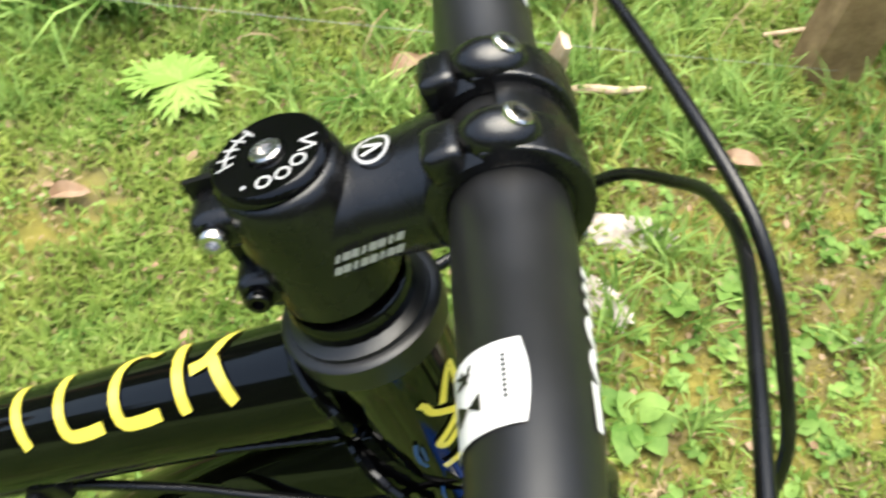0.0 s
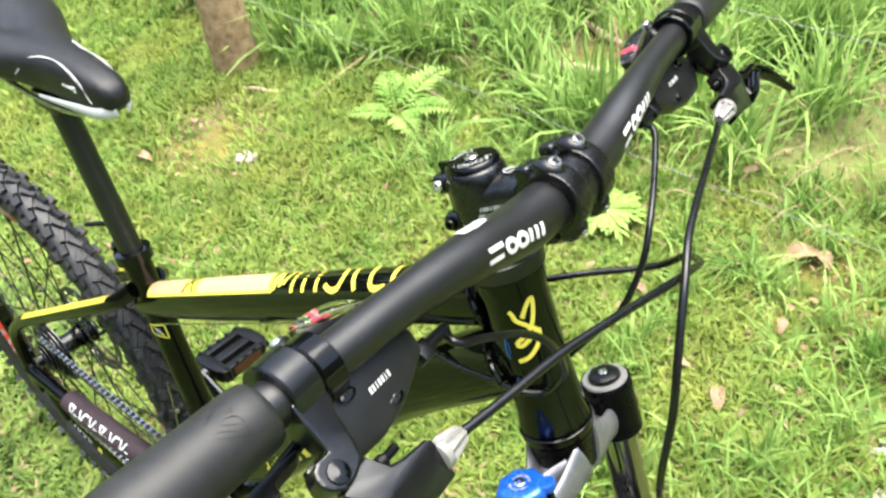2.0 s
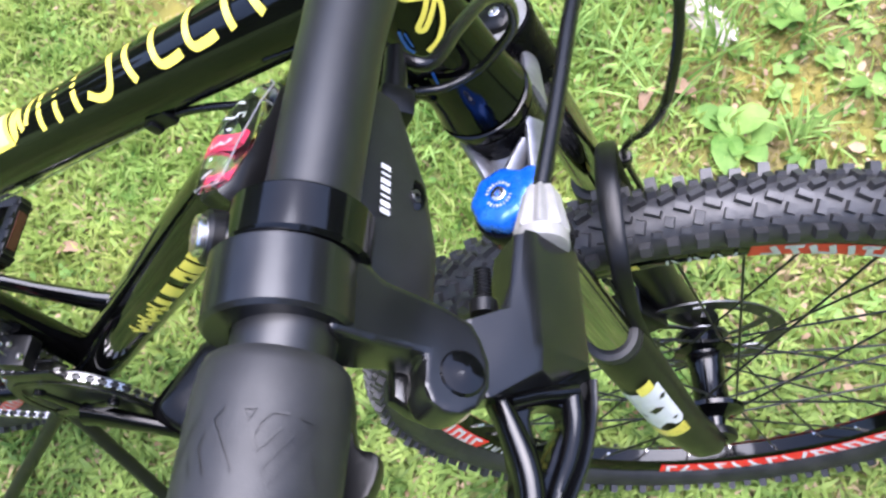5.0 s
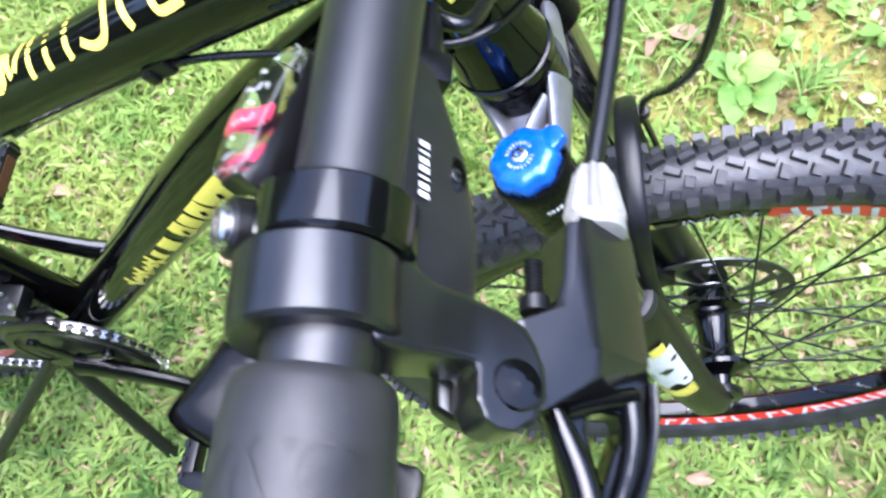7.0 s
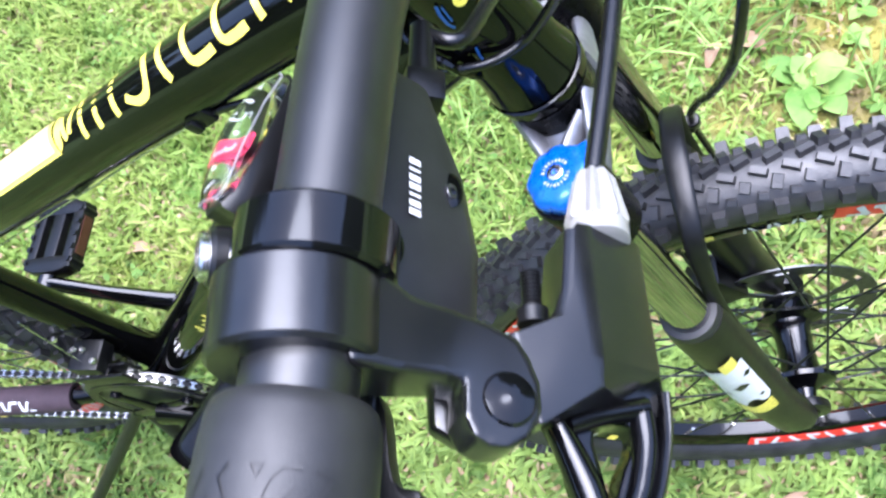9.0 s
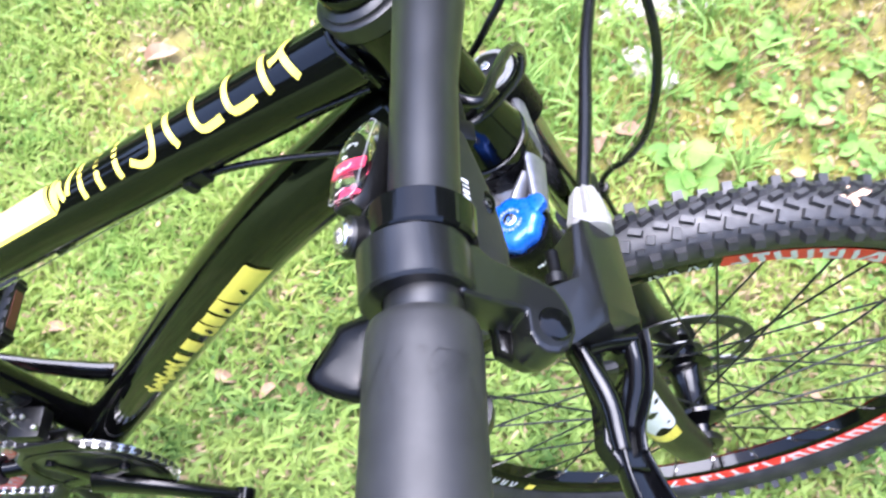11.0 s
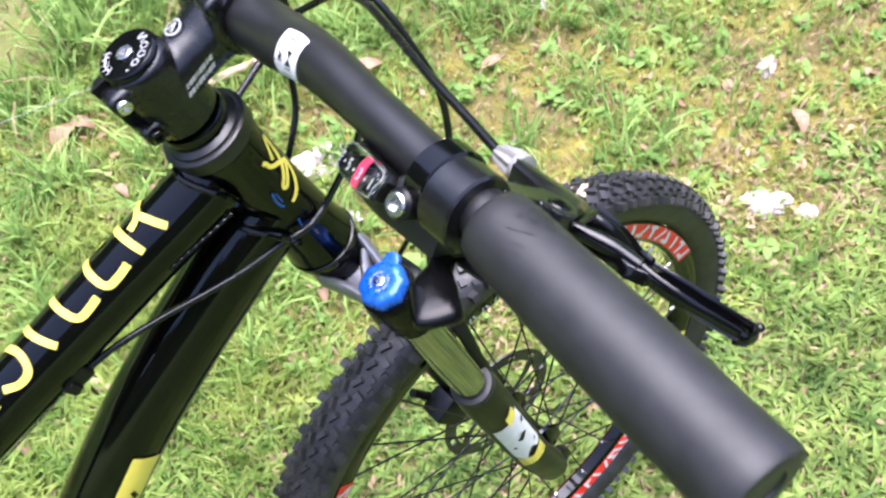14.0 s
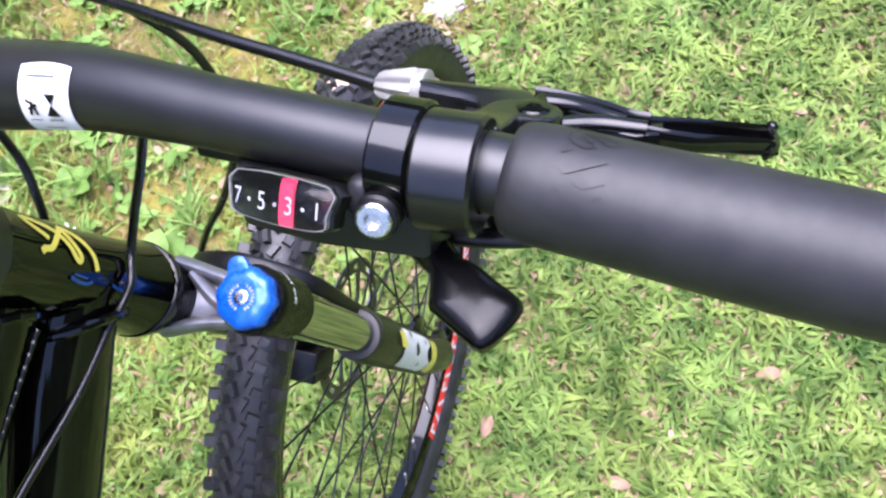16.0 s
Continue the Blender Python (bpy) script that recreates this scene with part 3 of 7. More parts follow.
        for z in (-1, 1):
            bm = B()
            lathe(bm, [(-0.006, 0.0042), (0.0004, 0.0042), (0.0009, 0.0037), (0.0009, 0.0022), (-0.0015, 0.0020)], BARC + V((0, 0.0152 * s, 0)) + SN * 0.0128 + SU * (0.0235 * z), SN * 0.8 + SU * (0.6 * z), 14)
            part("bolt", bm, STEEL, stem, "bright socket bolt", s=True)
    out = [(0.0196 * math.cos(radians(w)) + 0.001, 0.0196 * math.sin(radians(w))) for w in range(-75, 76, 10)]
    out += [(0.0162 * math.cos(radians(w)) + 0.001, 0.0162 * math.sin(radians(w))) for w in range(75, -76, -10)]
    bm = B()
    prism(bm, out, BARC, SN, SU, (0, 1, 0), -0.010, 0.010, 0.001)
    part("faceplate", bm, FORGED, stem, s=True)
    for z in (0.9345, 0.9605):
        bm = B()
        bolt_head(bm, ax(z, -0.0215, -0.0145), (0, -1, 0), 0.0042, 0.0035)
        part("bolt", bm, STEEL if z > 0.95 else LACQUER, stem, "steel clamp bolt", s=True)
        bm = B()
        lathe(bm, [(0, 0.0052), (0.0012, 0.0052)], ax(z, -0.0215, -0.0142), (0, -1, 0), 16)
        part("washer", bm, LACQUER, stem, s=True)
    bm = B()
    box(bm, ax(0.948, -0.0235), (0.010, 0.0022, 0.045), u=(-AXIS.z, 0, AXIS.x), w=AXIS)
    part("clamp_slot", bm, PLASTIC, stem, s=True)
    # top cap
    bm = B()
    lathe(bm, [(0, 0.0172), (0.0010, 0.0182), (0.0030, 0.0178), (0.0042, 0.0165), (0.0042, 0.0058), (0.0028, 0.0052)], ax(0.9742), AXIS, 40)
    cap = part("top_cap", bm, LACQUER, stem, "glossy black headset cap with grey rings of print", s=True)
    bm = B()
    bolt_head(bm, ax(0.9770), AXIS, 0.0048, 0.0030)
    part("bolt", bm, STEEL, cap, "steel cap bolt", s=True)
    o = ax(0.9742) + AXIS * 0.0047
    e1, e2 = V((AXIS.z, 0, -AXIS.x)), V((0, 1, 0))

    def capf(a, b):
        return o + e1 * a + e2 * b
    bm = B()
    for k in range(3):
        w = radians(-88 + 27 * k)
        c = (0.0122 * math.cos(w), 0.0122 * math.sin(w))
        ribbon(bm, capf, [(c[0] + 0.0021 * math.cos(q), c[1] + 0.0021 * math.sin(q)) for q in (j * math.pi / 6 for j in range(13))], 0.00075, 0.001)
    w = radians(0)
    ribbon(bm, capf, [(0.0100, -0.0035), (0.0150, -0.0025), (0.0100, 0.0010), (0.0150, 0.0020)], 0.0008, 0.001)
    ribbon(bm, capf, [(-0.0060, -0.0120), (-0.0050, -0.0128)], 0.0014, 0.001)
    for k in range(5):
        w = radians(118 + 17 * k)
        ribbon(bm, capf, [(0.0100 * math.cos(w), 0.0100 * math.sin(w)), (0.0150 * math.cos(w + 0.1), 0.0150 * math.sin(w + 0.1))], 0.0007, 0.001)
    ribbon(bm, capf, [(0.0125 * math.cos(radians(118 + 3 * k)), 0.0125 * math.sin(radians(118 + 3 * k))) for k in range(24)], 0.0008, 0.001)
    part("print", bm, GREYPRINT, cap, s=True)
    # ring emblem on top of the stem and two rows of small bars on its flank
    bm = B()
    c, e1, e2, nn = V((0.4325, 0, 0.9792)), V((0.91, 0, 0.42)).normalized(), V((0, 1, 0)), V((-0.42, 0, 0.91)).normalized()

    def top(a, b):
        return c + e1 * a + e2 * b + nn * (0.0008 - 0.5 * b * b / 0.0165)
    ribbon(bm, top, [(0.0050 * math.cos(q), 0.0050 * math.sin(q)) for q in (j * math.pi / 12 for j in range(25))], 0.0010, 0.001)
    ribbon(bm, top, [(-0.0030, -0.0020), (0.0032, 0.0), (-0.0030, 0.0020)], 0.0012, 0.001)
    part("emblem", bm, GREYPRINT, stem, s=True)
    bm = B()
    for row in (0, 1):
        for k in range(8):
            a = -0.0105 + 0.0031 * k
            p = V((0.4305, -0.0192 + 0.0002 * row, 0.9590 - 0.0052 * row)) + V((0.80, 0, 0.42)) * a
            q = V((0.0006, 0, 0.0034))
            h = V((0.0011, 0, 0.0004)) if (k + row) % 3 else V((0.0006, 0, 0.0002))
            off = V((0, -0.0006, 0))
            vs = [bm.verts.new(x + off) for x in (p - h, p + h, p + h + q, p - h + q)]
            bm.faces.new(vs)
    part("print", bm, GREYPRINT, stem, "grey bars of print", s=True)
    # grips
    for s in (-1, 1):
        a, b = bar_at(-0.2420), V((0.4388, -0.3730, 0.9892))
        d = (b - a).normalized()
        ln = (b - a).length
        prof = [(0, 0.0118), (0.0, 0.0142), (0.0010, 0.0153), (0.0035, 0.0161), (0.010, 0.0166), (0.030, 0.0168), (0.060, 0.0175), (0.090, 0.0177), (ln - 0.022, 0.0173), (ln - 0.008, 0.0176), (ln - 0.003, 0.0178), (ln - 0.0005, 0.0168), (ln, 0.0150), (ln, 0.0090), (ln - 0.001, 0.0086)]
        bm = B()
        lathe(bm, prof, a, d, 40)
        if s > 0:
            bm.transform(MIRROR)
        grip = part("grip", bm, RUBBER, bar, "black rubber grip with moulded chevrons", s=True)
        bm = B()

        def gs(l, w, off=0.0001):
            u = V((0, 0, 1)) - d * d.z
            u.normalize()
            f = d.cross(u)
            r = 0.0170 + off
            return a + d * l + u * (r * math.cos(w / 0.0166)) + f * (r * math.sin(w / 0.0166))
        for fig in ([(0.0138, -0.0009), (0.0137, -0.0034), (0.0160, -0.0024), (0.0138, -0.0009)],
                    [(0.0140, -0.0098), (0.0140, -0.0065), (0.0162, -0.0046), (0.0190, -0.0037), (0.0216, -0.0049), (0.0167, -0.0086)],
                    [(0.0143, -0.0119), (0.0147, -0.0149), (0.0161, -0.0146), (0.0274, -0.0078), (0.0247, -0.0060), (0.0177, -0.0112)],
                    [(0.0201, -0.0156), (0.0279, -0.0184), (0.0284, -0.0150)],
                    [(0.0137, 0.0028), (0.0161, 0.0046), (0.0256, -0.0006)],
                    [(0.0187, 0.0063), (0.0214, 0.0073), (0.0264, 0.0049)],
                    [(0.0143, 0.0084), (0.0261, 0.0152)],
                    [(0.0238, 0.0095), (0.0266, 0.0083)],
                    [(0.0133, 0.0136), (0.0161, 0.0154)],
                    [(0.0207, 0.0155), (0.0234, 0.0157)],
                    [(0.0137, 0.0194), (0.0161, 0.0211)]):
            ribbon(bm, gs, fig, 0.00055, 0.002)
        if s > 0:
            bm.transform(MIRROR)
        part("chevron", bm, RUBBER, grip, s=True)


build_cockpit()


# -- brake lever and shifter, built for the right hand, mirrored for the left --
B0 = V((0.450, -0.2235, 0.9905))
BU, BV, BW = V((0, -1, 0)), V((0.866, 0, -0.5)), V((0.5, 0, 0.866))


def P(u, v, w):
    return B0 + BU * u + BV * v + BW * w


def build_controls(left):
    def put(name, bm, material, parent, label="", angle=38):
        bm.transform(Matrix.Translation((0.0040, 0.0090, 0.0035)))
        if left:
            bm.transform(MIRROR)
        return part(name, bm, material, parent, label, s=True, angle=angle)
    # brake
    bm = B()
    ring_band(bm, bar_at(-0.2352) - V((0.0055, 0, 0.0035)), (0, 1, 0), 0.0105, 0.0170, 0.0172, 48, 0.0010)
    arm = [(-0.0030, 0.004), (0.0015, 0.0105), (0.0060, 0.018), (0.0070, 0.027), (0.0085, 0.034), (0.0115, 0.0405), (0.0155, 0.0428), (0.0205, 0.0446), (0.0265, 0.0446), (0.0312, 0.0420), (0.0338, 0.0380),
           (0.0340, 0.0340), (0.0322, 0.0302), (0.0285, 0.0284), (0.0215, 0.0287), (0.0212, 0.0245), (0.0218, 0.016), (0.0220, 0.005)]
    arm_bm = B()
    prism(arm_bm, arm, B0, BU, BV, BW, -0.0120, 0.0010, 0.0026, 4)
    bmesh.ops.bisect_plane(arm_bm, geom=arm_bm.verts[:] + arm_bm.edges[:] + arm_bm.faces[:], plane_co=P(0, 0.012, 0), plane_no=BV)
    bmesh.ops.bisect_plane(arm_bm, geom=arm_bm.verts[:] + arm_bm.edges[:] + arm_bm.faces[:], plane_co=P(0, 0.020, 0), plane_no=BV)
    bmesh.ops.bisect_plane(arm_bm, geom=arm_bm.verts[:] + arm_bm.edges[:] + arm_bm.faces[:], plane_co=P(0, 0.028, 0), plane_no=BV)
    for vt in arm_bm.verts:
        q = vt.co - B0
        if q.dot(BW) > -0.004:
            vt.co += BW * (0.0095 * max(0.0, 1 - q.dot(BV) / 0.034) ** 1.3)
    tmp = bpy.data.meshes.new("arm")
    arm_bm.to_mesh(tmp)
    arm_bm.free()
    bm.from_mesh(tmp)
    bpy.data.meshes.remove(tmp)
    block = [(-0.0190, 0.0555), (-0.004, 0.0535), (0.0030, 0.0510), (0.0080, 0.0405), (0.0200, 0.0420), (0.0275, 0.0445), (0.0190, 0.0670), (0.0125, 0.0775), (-0.0200, 0.0765)]
    right = [v > 0.060 for u, v in block]
    tiers = [[(u * 0.97, v, -0.0190) for u, v in block],
             [(u, v, -0.0120 if r else -0.0075) for (u, v), r in zip(block, right)],
             [(u, v, -0.0108 if r else -0.0058) for (u, v), r in zip(block, right)],
             [(u * 0.99, v - 0.0012 if r else v + 0.0012, -0.0098 if r else -0.0046) for (u, v), r in zip(block, right)],
             [(u * 0.985, 0.0600 + (v - 0.0640) * 0.06 if r else v + 0.0016, -0.0036 if r else -0.0044) for (u, v), r in zip(block, right)],
             [(u * 0.98, 0.0570 + (v - 0.0640) * 0.04 if r else min(v + 0.0022, 0.0570), -0.0032 if r else -0.0043) for (u, v), r in zip(block, right)]]
    blk = B()
    rings = [[blk.verts.new(P(*q)) for q in tier] for tier in tiers]
    blk.faces.new(rings[0])
    blk.faces.new(rings[-1])
    for p, q in zip(rings, rings[1:]):
        for k in range(len(block)):
            j = (k + 1) % len(block)
            blk.faces.new((p[k], p[j], q[j], q[k]))
    bmesh.ops.recalc_face_normals(blk, faces=blk.faces[:])
    sharp = [e for e in blk.edges if len(e.link_faces) == 2 and e.calc_face_angle() > 0.5]
    bmesh.ops.bevel(blk, geom=sharp, offset=0.0011, segments=3, profile=0.6, affect="EDGES", clamp_overlap=True)
    tmp = bpy.data.meshes.new("block")
    blk.to_mesh(tmp)
    blk.free()
    bm.from_mesh(tmp)
    bpy.data.meshes.remove(tmp)
    cheek = [(0.0100, 0.0300), (0.0150, 0.0205), (0.0172, 0.0262), (0.0262, 0.0266), (0.0290, 0.0315), (0.0305, 0.0365), (0.0300, 0.0420), (0.0200, 0.0450)]
    prism(bm, cheek, B0, BU, BV, BW, -0.0205, -0.0138, 0.0012, 2)
    housing = put("brake_lever", bm, HOUSING, bike, "black alloy brake lever", 34)
    bm = B()
    lathe(bm, [(-0.003, 0.0058), (0.0006, 0.0058), (0.0016, 0.0050), (0.0019, 0.0032), (0.0022, 0.0)], P(0.0245, 0.0375, 0.0002), BW, 24)
    put("pivot_bolt", bm, LACQUER, housing)
    bm = B()
    lathe(bm, [(0, 0.0072), (0.0006, 0.0075), (0.0018, 0.0075)], P(0.0245, 0.0385, -0.0138), BW, 24)
    put("bush", bm, BRASS, housing, "copper-coloured pivot bush")
    bm = B()
    ax0, axd = P(-0.0188, 0.0655, -0.0100), P(-0.05, 0.0672, -0.0105) - P(-0.0188, 0.0655, -0.0100)
    lathe(bm, [(0, 0.0066), (0.0004, 0.0076), (0.0044, 0.0074), (0.0050, 0.0062)], ax0, axd, 40)
    lathe(bm, [(0.0046, 0.0066), (0.0060, 0.0067), (0.0120, 0.0056), (0.0175, 0.0046), (0.0195, 0.0034)], ax0, axd, 72, lobes=8, lobe_depth=0.15)
    put("cable_adjuster", bm, SILVER, housing, "silver barrel adjuster")
    bm = B()
    lathe(bm, [(0, 0.0036), (0.0035, 0.0036), (0.0036, 0.0020)] + [(0.0040 + 0.0005 * k, 0.0023 if k % 2 else 0.0018) for k in range(18)], P(0.0035, 0.0480, -0.0100), BU * -1, 12)
    put("reach_screw", bm, PLASTIC, housing)
    bm = B()
    outer = [(0.0225, 0.0505), (0.0307, 0.0548), (0.0406, 0.0568), (0.0484, 0.0560), (0.0547, 0.0550), (0.0620, 0.0590), (0.0630, 0.0690), (0.0560, 0.0674), (0.0492, 0.0676), (0.0426, 0.0693), (0.0355, 0.0739), (0.0275, 0.0779), (0.0193, 0.0790), (0.0118, 0.0783)]
    hole = rounded([(0.0262, 0.0610), (0.0238, 0.0680), (0.0268, 0.0702), (0.0335, 0.0668), (0.0405, 0.0636), (0.0340, 0.0618)], 3)
    es = []
    for loop in (outer, hole):
        vs = [bm.verts.new(P(u, v, -0.0185)) for u, v in loop]
        es += [bm.edges.new((vs[k], vs[(k + 1) % len(vs)])) for k in range(len(vs))]
    bmesh.ops.triangle_fill(bm, use_beauty=True, edges=es)
    ext = bmesh.ops.extrude_face_region(bm, geom=bm.faces[:])
    top = [e for e in ext["geom"] if isinstance(e, bmesh.types.BMVert)]
    for v in top:
        v.co += BW * 0.0066
    bm.normal_update()
    rim_edges = [e for e in ext["geom"] if isinstance(e, bmesh.types.BMEdge) and any(abs(f.normal.dot(BW)) < 0.5 for f in e.link_faces)]
    bmesh.ops.bevel(bm, geom=rim_edges, offset=0.0013, segments=3, profile=0.6, affect="EDGES", clamp_overlap=True)
    line = lambda pts, w: smooth_path([P(u, v, w) for u, v in pts], 5)
    sweep(bm, line([(0.0250, 0.0524), (0.0320, 0.0556), (0.0389, 0.0583), (0.0448, 0.0595), (0.0510, 0.0596), (0.0575, 0.0598)], -0.0124), [(0.0026, 0.0034), (0.0036, 0.0042), (0.0036, 0.0042), (0.0032, 0.0038)], 18, side=tuple(BV))
    sweep(bm, line([(0.0215, 0.0722), (0.0285, 0.0722), (0.0365, 0.0702), (0.0435, 0.0670), (0.0505, 0.0642)], -0.0124), [(0.0030, 0.0036), (0.0030, 0.0036), (0.0022, 0.0030)], 12, side=tuple(BV))
    sweep(bm, line([(0.0170, 0.0773), (0.0262, 0.0765), (0.0365, 0.0738), (0.0440, 0.0704), (0.0512, 0.0670), (0.0580, 0.0662)], -0.0118), [(0.0016, 0.0036), (0.0016, 0.0036)], 12, side=tuple(BV))
    sweep(bm, line([(0.0250, 0.0545), (0.0222, 0.0630), (0.0200, 0.0730)], -0.0122), [(0.0026, 0.0036), (0.0026, 0.0036)], 12, side=tuple(BU))
    main = smooth_path([P(0.056, 0.0636, -0.0150), P(0.0655, 0.0672, -0.0170), P(0.0785, 0.0745, -0.0200), P(0.0895, 0.0838, -0.0235), P(0.0965, 0.0908, -0.0258)], 6)
    sweep(bm, main, [(0.0052, 0.0018), (0.0060, 0.0017), (0.0066, 0.0017), (0.0068, 0.0017)], 16, side=tuple(BV))
    for q in (-1, 1):
        rail = [p + BV * (0.0062 * q * min(1, 0.62 + i / 24)) + BW * 0.0020 for i, p in enumerate(main)]
        sweep(bm, rail, [(0.0012, 0.0030), (0.0013, 0.0036), (0.0013, 0.0036), (0.0013, 0.0030)], 12, side=tuple(BV))
    tip = main[-1]
    sweep(bm, smooth_path([tip - BV * 0.0068 + BW * 0.0008, tip - BV * 0.0030 + BU * 0.0024 + BW * 0.0004, tip + BV * 0.0030 + BU * 0.0026 + BW * 0.0006, tip + BV * 0.0072 + BU * 0.0006 + BW * 0.0016], 5), [(0.0020, 0.0036), (0.0022, 0.0030), (0.0020, 0.0036)], 12, side=tuple(BU))
    egg(bm, tip + BV * 0.0078 + BU * 0.0014 + BW * 0.0034, (BV, BU, BW), (0.0022, 0.0024, 0.0022), 12, 8)
    put("lever_blade", bm, LACQUER, housing, "two-finger lever blade")
    # shifter
    bm = B()
    box(bm, V((0.4390, -0.2130, 0.9860)), (0.018, 0.0115, 0.012), (0.8, 0, -0.6), (0, 1, 0), (0.6, 0, 0.8), 0.004, 3)
    body = [(-0.058, -0.002), (-0.0635, 0.0175), (-0.0635, 0.0270), (-0.0560, 0.0300), (-0.0400, 0.0375), (-0.0200, 0.0415), (0.0040, 0.0400), (0.0100, 0.0290), (0.0050, -0.0040), (-0.0300, -0.0060)]
    prism(bm, body, B0, BU, BV, BW, -0.0330, -0.0150, 0.003, 2)
    for vt in bm.verts:
        q = vt.co - B0
        if q.dot(BW) > -0.026 and q.dot(BW) < -0.0145:
            vt.co -= BW * (0.5 * max(-0.010, q.dot(BV) - 0.0229))
    sh = put("shifter", bm, SHELL, bike, "black thumb shifter with gear display")
    bm = B()
    ring_band(bm, bar_at(-0.2202) - V((0.0040, 0, 0.0035)), (0.06, 1, 0), 0.0113, 0.0168, 0.0125, 48, 0.0010)
    put("bar_clamp", bm, LACQUER, sh, "glossy black clamp band")
    bm = B()
    for k in range(7):
        p = P(-0.0240 - 0.0023 * k, 0.0213, -0.0137)
        for a, b in ((-0.0008, 0.00035), (0.00035, 0.0008)) if k % 3 != 2 else ((-0.00035, 0.00035),):
            h0, h1, q = BU * a, BU * b, BV * 0.0031 - BW * 0.00155
            bm.faces.new([bm.verts.new(x) for x in (p + h0, p + h1, p + h1 + q, p + h0 + q)])
    put("print", bm, WHITE, sh, "small white bars of print")
    for u, v in ((-0.034, 0.0330), (-0.012, 0.0165)):
        wz = -0.0150 - 0.5 * (v - 0.0229)
        # Flat black oval on the shell: the screw recess's shade as colour.
        bm = B()
        egg(bm, P(u - 0.0008, v, wz), (BU, BV, BW), (0.0050, 0.0033, 0.0005), 18, 8)
        put("recess_shade", bm, GLOSS, sh)
        bm = B()
        bolt_head(bm, P(u, v, wz), BW - BV * -0.5, 0.0020, 0.0010)
        put("screw", bm, DARKSTEEL, sh)
    bm = B()
    box(bm, P(-0.066, 0.027, -0.0240), (0.010, 0.011, 0.011), tuple(BU), tuple(BV), tuple(BW), 0.002)
    lathe(bm, [(0, 0.0042), (0.010, 0.0036), (0.018, 0.0032)], P(-0.070, 0.027, -0.0235), BU * -1, 14)
    put("cable_boot", bm, PLASTIC, sh)
    bm = B()
    sb = V((0.4271, -0.2185, 0.9920))
    sn = V((-0.80, -0.10, 0.60))
    lathe(bm, [(-0.010, 0.0066), (0.0, 0.0066), (0.001, 0.0058)], sb, sn, 24)
    put("bolt_cup", bm, PLASTIC, sh)
    bm = B()
    bolt_head(bm, sb, sn, 0.0051, 0.0030)
    put("clamp_bolt", bm, STEEL, sh, "bright socket bolt")
    # display: black housing, faceplate, clear curved cover with its edge glint as a grey line
    dn, dy = V((-0.62, 0, 0.78)), V((-0.18, -0.952, 0.239)).normalized()
    dv = dn.cross(dy).normalized()
    dn = dy.cross(dv).normalized()
    dc = V((0.4297, -0.1885, 0.9868))
    out = rounded([(-0.0180, 0.0075), (-0.0190, -0.0015), (-0.0175, -0.0050), (-0.006, -0.0060), (0.008, -0.0060), (0.0180, -0.0050), (0.0190, -0.0010), (0.0182, 0.0075)], 3)

    def dome(a, b, rise=0.0052):
        """Height of the cover over the faceplate."""
        return rise * (1 - (a / 0.024) ** 2) * (1 - max(0.0, -b / 0.010) ** 2) - 0.42 * max(0.0, b - 0.004)
    bm = B()
    tiers = ((0.70, -0.0080), (0.90, -0.0066), (1.00, -0.0034), (1.00, 0.0004), (0.97, 0.0010))
    rings = [[bm.verts.new(dc + dy * (a * f) + dv * (0.002 + (b - 0.002) * f) + dn * (h - 0.42 * max(0.0, b - 0.004))) for a, b in out] for f, h in tiers]
    bm.faces.new(rings[0][::-1])
    bm.faces.new(rings[-1])
    for p, q in zip(rings, rings[1:]):
        for k in range(len(out)):
            bm.faces.new((p[k], p[(k + 1) % len(out)], q[(k + 1) % len(out)], q[k]))
    dsp = put("gear_display", bm, PLASTIC, sh, "gear display window with white numbers and red needle")
    bm = B()
    rings = [[bm.verts.new(dc + dy * (a * f) + dv * (0.002 + (b - 0.002) * f) + dn * (0.0012 + g * dome(a * f, b * f) + (1 - g) * -0.42 * max(0.0, b - 0.004))) for a, b in out]
             for f, g in ((0.965, 0.0), (0.965, 0.55), (0.93, 0.85), (0.80, 1.0), (0.55, 1.05), (0.25, 1.08))]
    bm.faces.new(rings[0][::-1])
    bm.faces.new(rings[-1])
    for p, q in zip(rings, rings[1:]):
        for k in range(len(out)):
            bm.faces.new((p[k], p[(k + 1) % len(out)], q[(k + 1) % len(out)], q[k]))
    put("cover", bm, CLEAR, dsp, "clear domed cover")
    # Glint where the clear edge bends the sky, added as a thin tube.
    bm = B()
    edge = [dc + dy * (a * 0.955) + dv * (0.002 + (b - 0.002) * 0.955) + dn * (0.0015 + 0.62 * dome(a * 0.955, b * 0.955) + 0.38 * -0.42 * max(0.0, b - 0.004)) for a, b in out]
    sweep(bm, edge + edge[:1], 0.00020, 6, side=tuple(dn), caps=False)
    put("edge_glint", bm, EDGE, dsp, "grey line standing for the sky glint on the cover's edge")
    bm = B()
    for k in range(3):
        lathe(bm, [(0, 0.0006), (0.0001, 0.0006)], dc + dy * (-0.0098 + 0.0098 * k) + dn * 0.0022, dn, 8)
    put("dots", bm, WHITE, dsp)
    bm = B()
    nx = 0.0036 if not left else -0.006
    box(bm, dc + dy * nx + dv * 0.0005 + dn * 0.0013, (0.0048, 0.0115, 0.0010), tuple(dy), tuple(dv), tuple(dn))
    put("needle", bm, REDPLASTIC, dsp, "red needle")
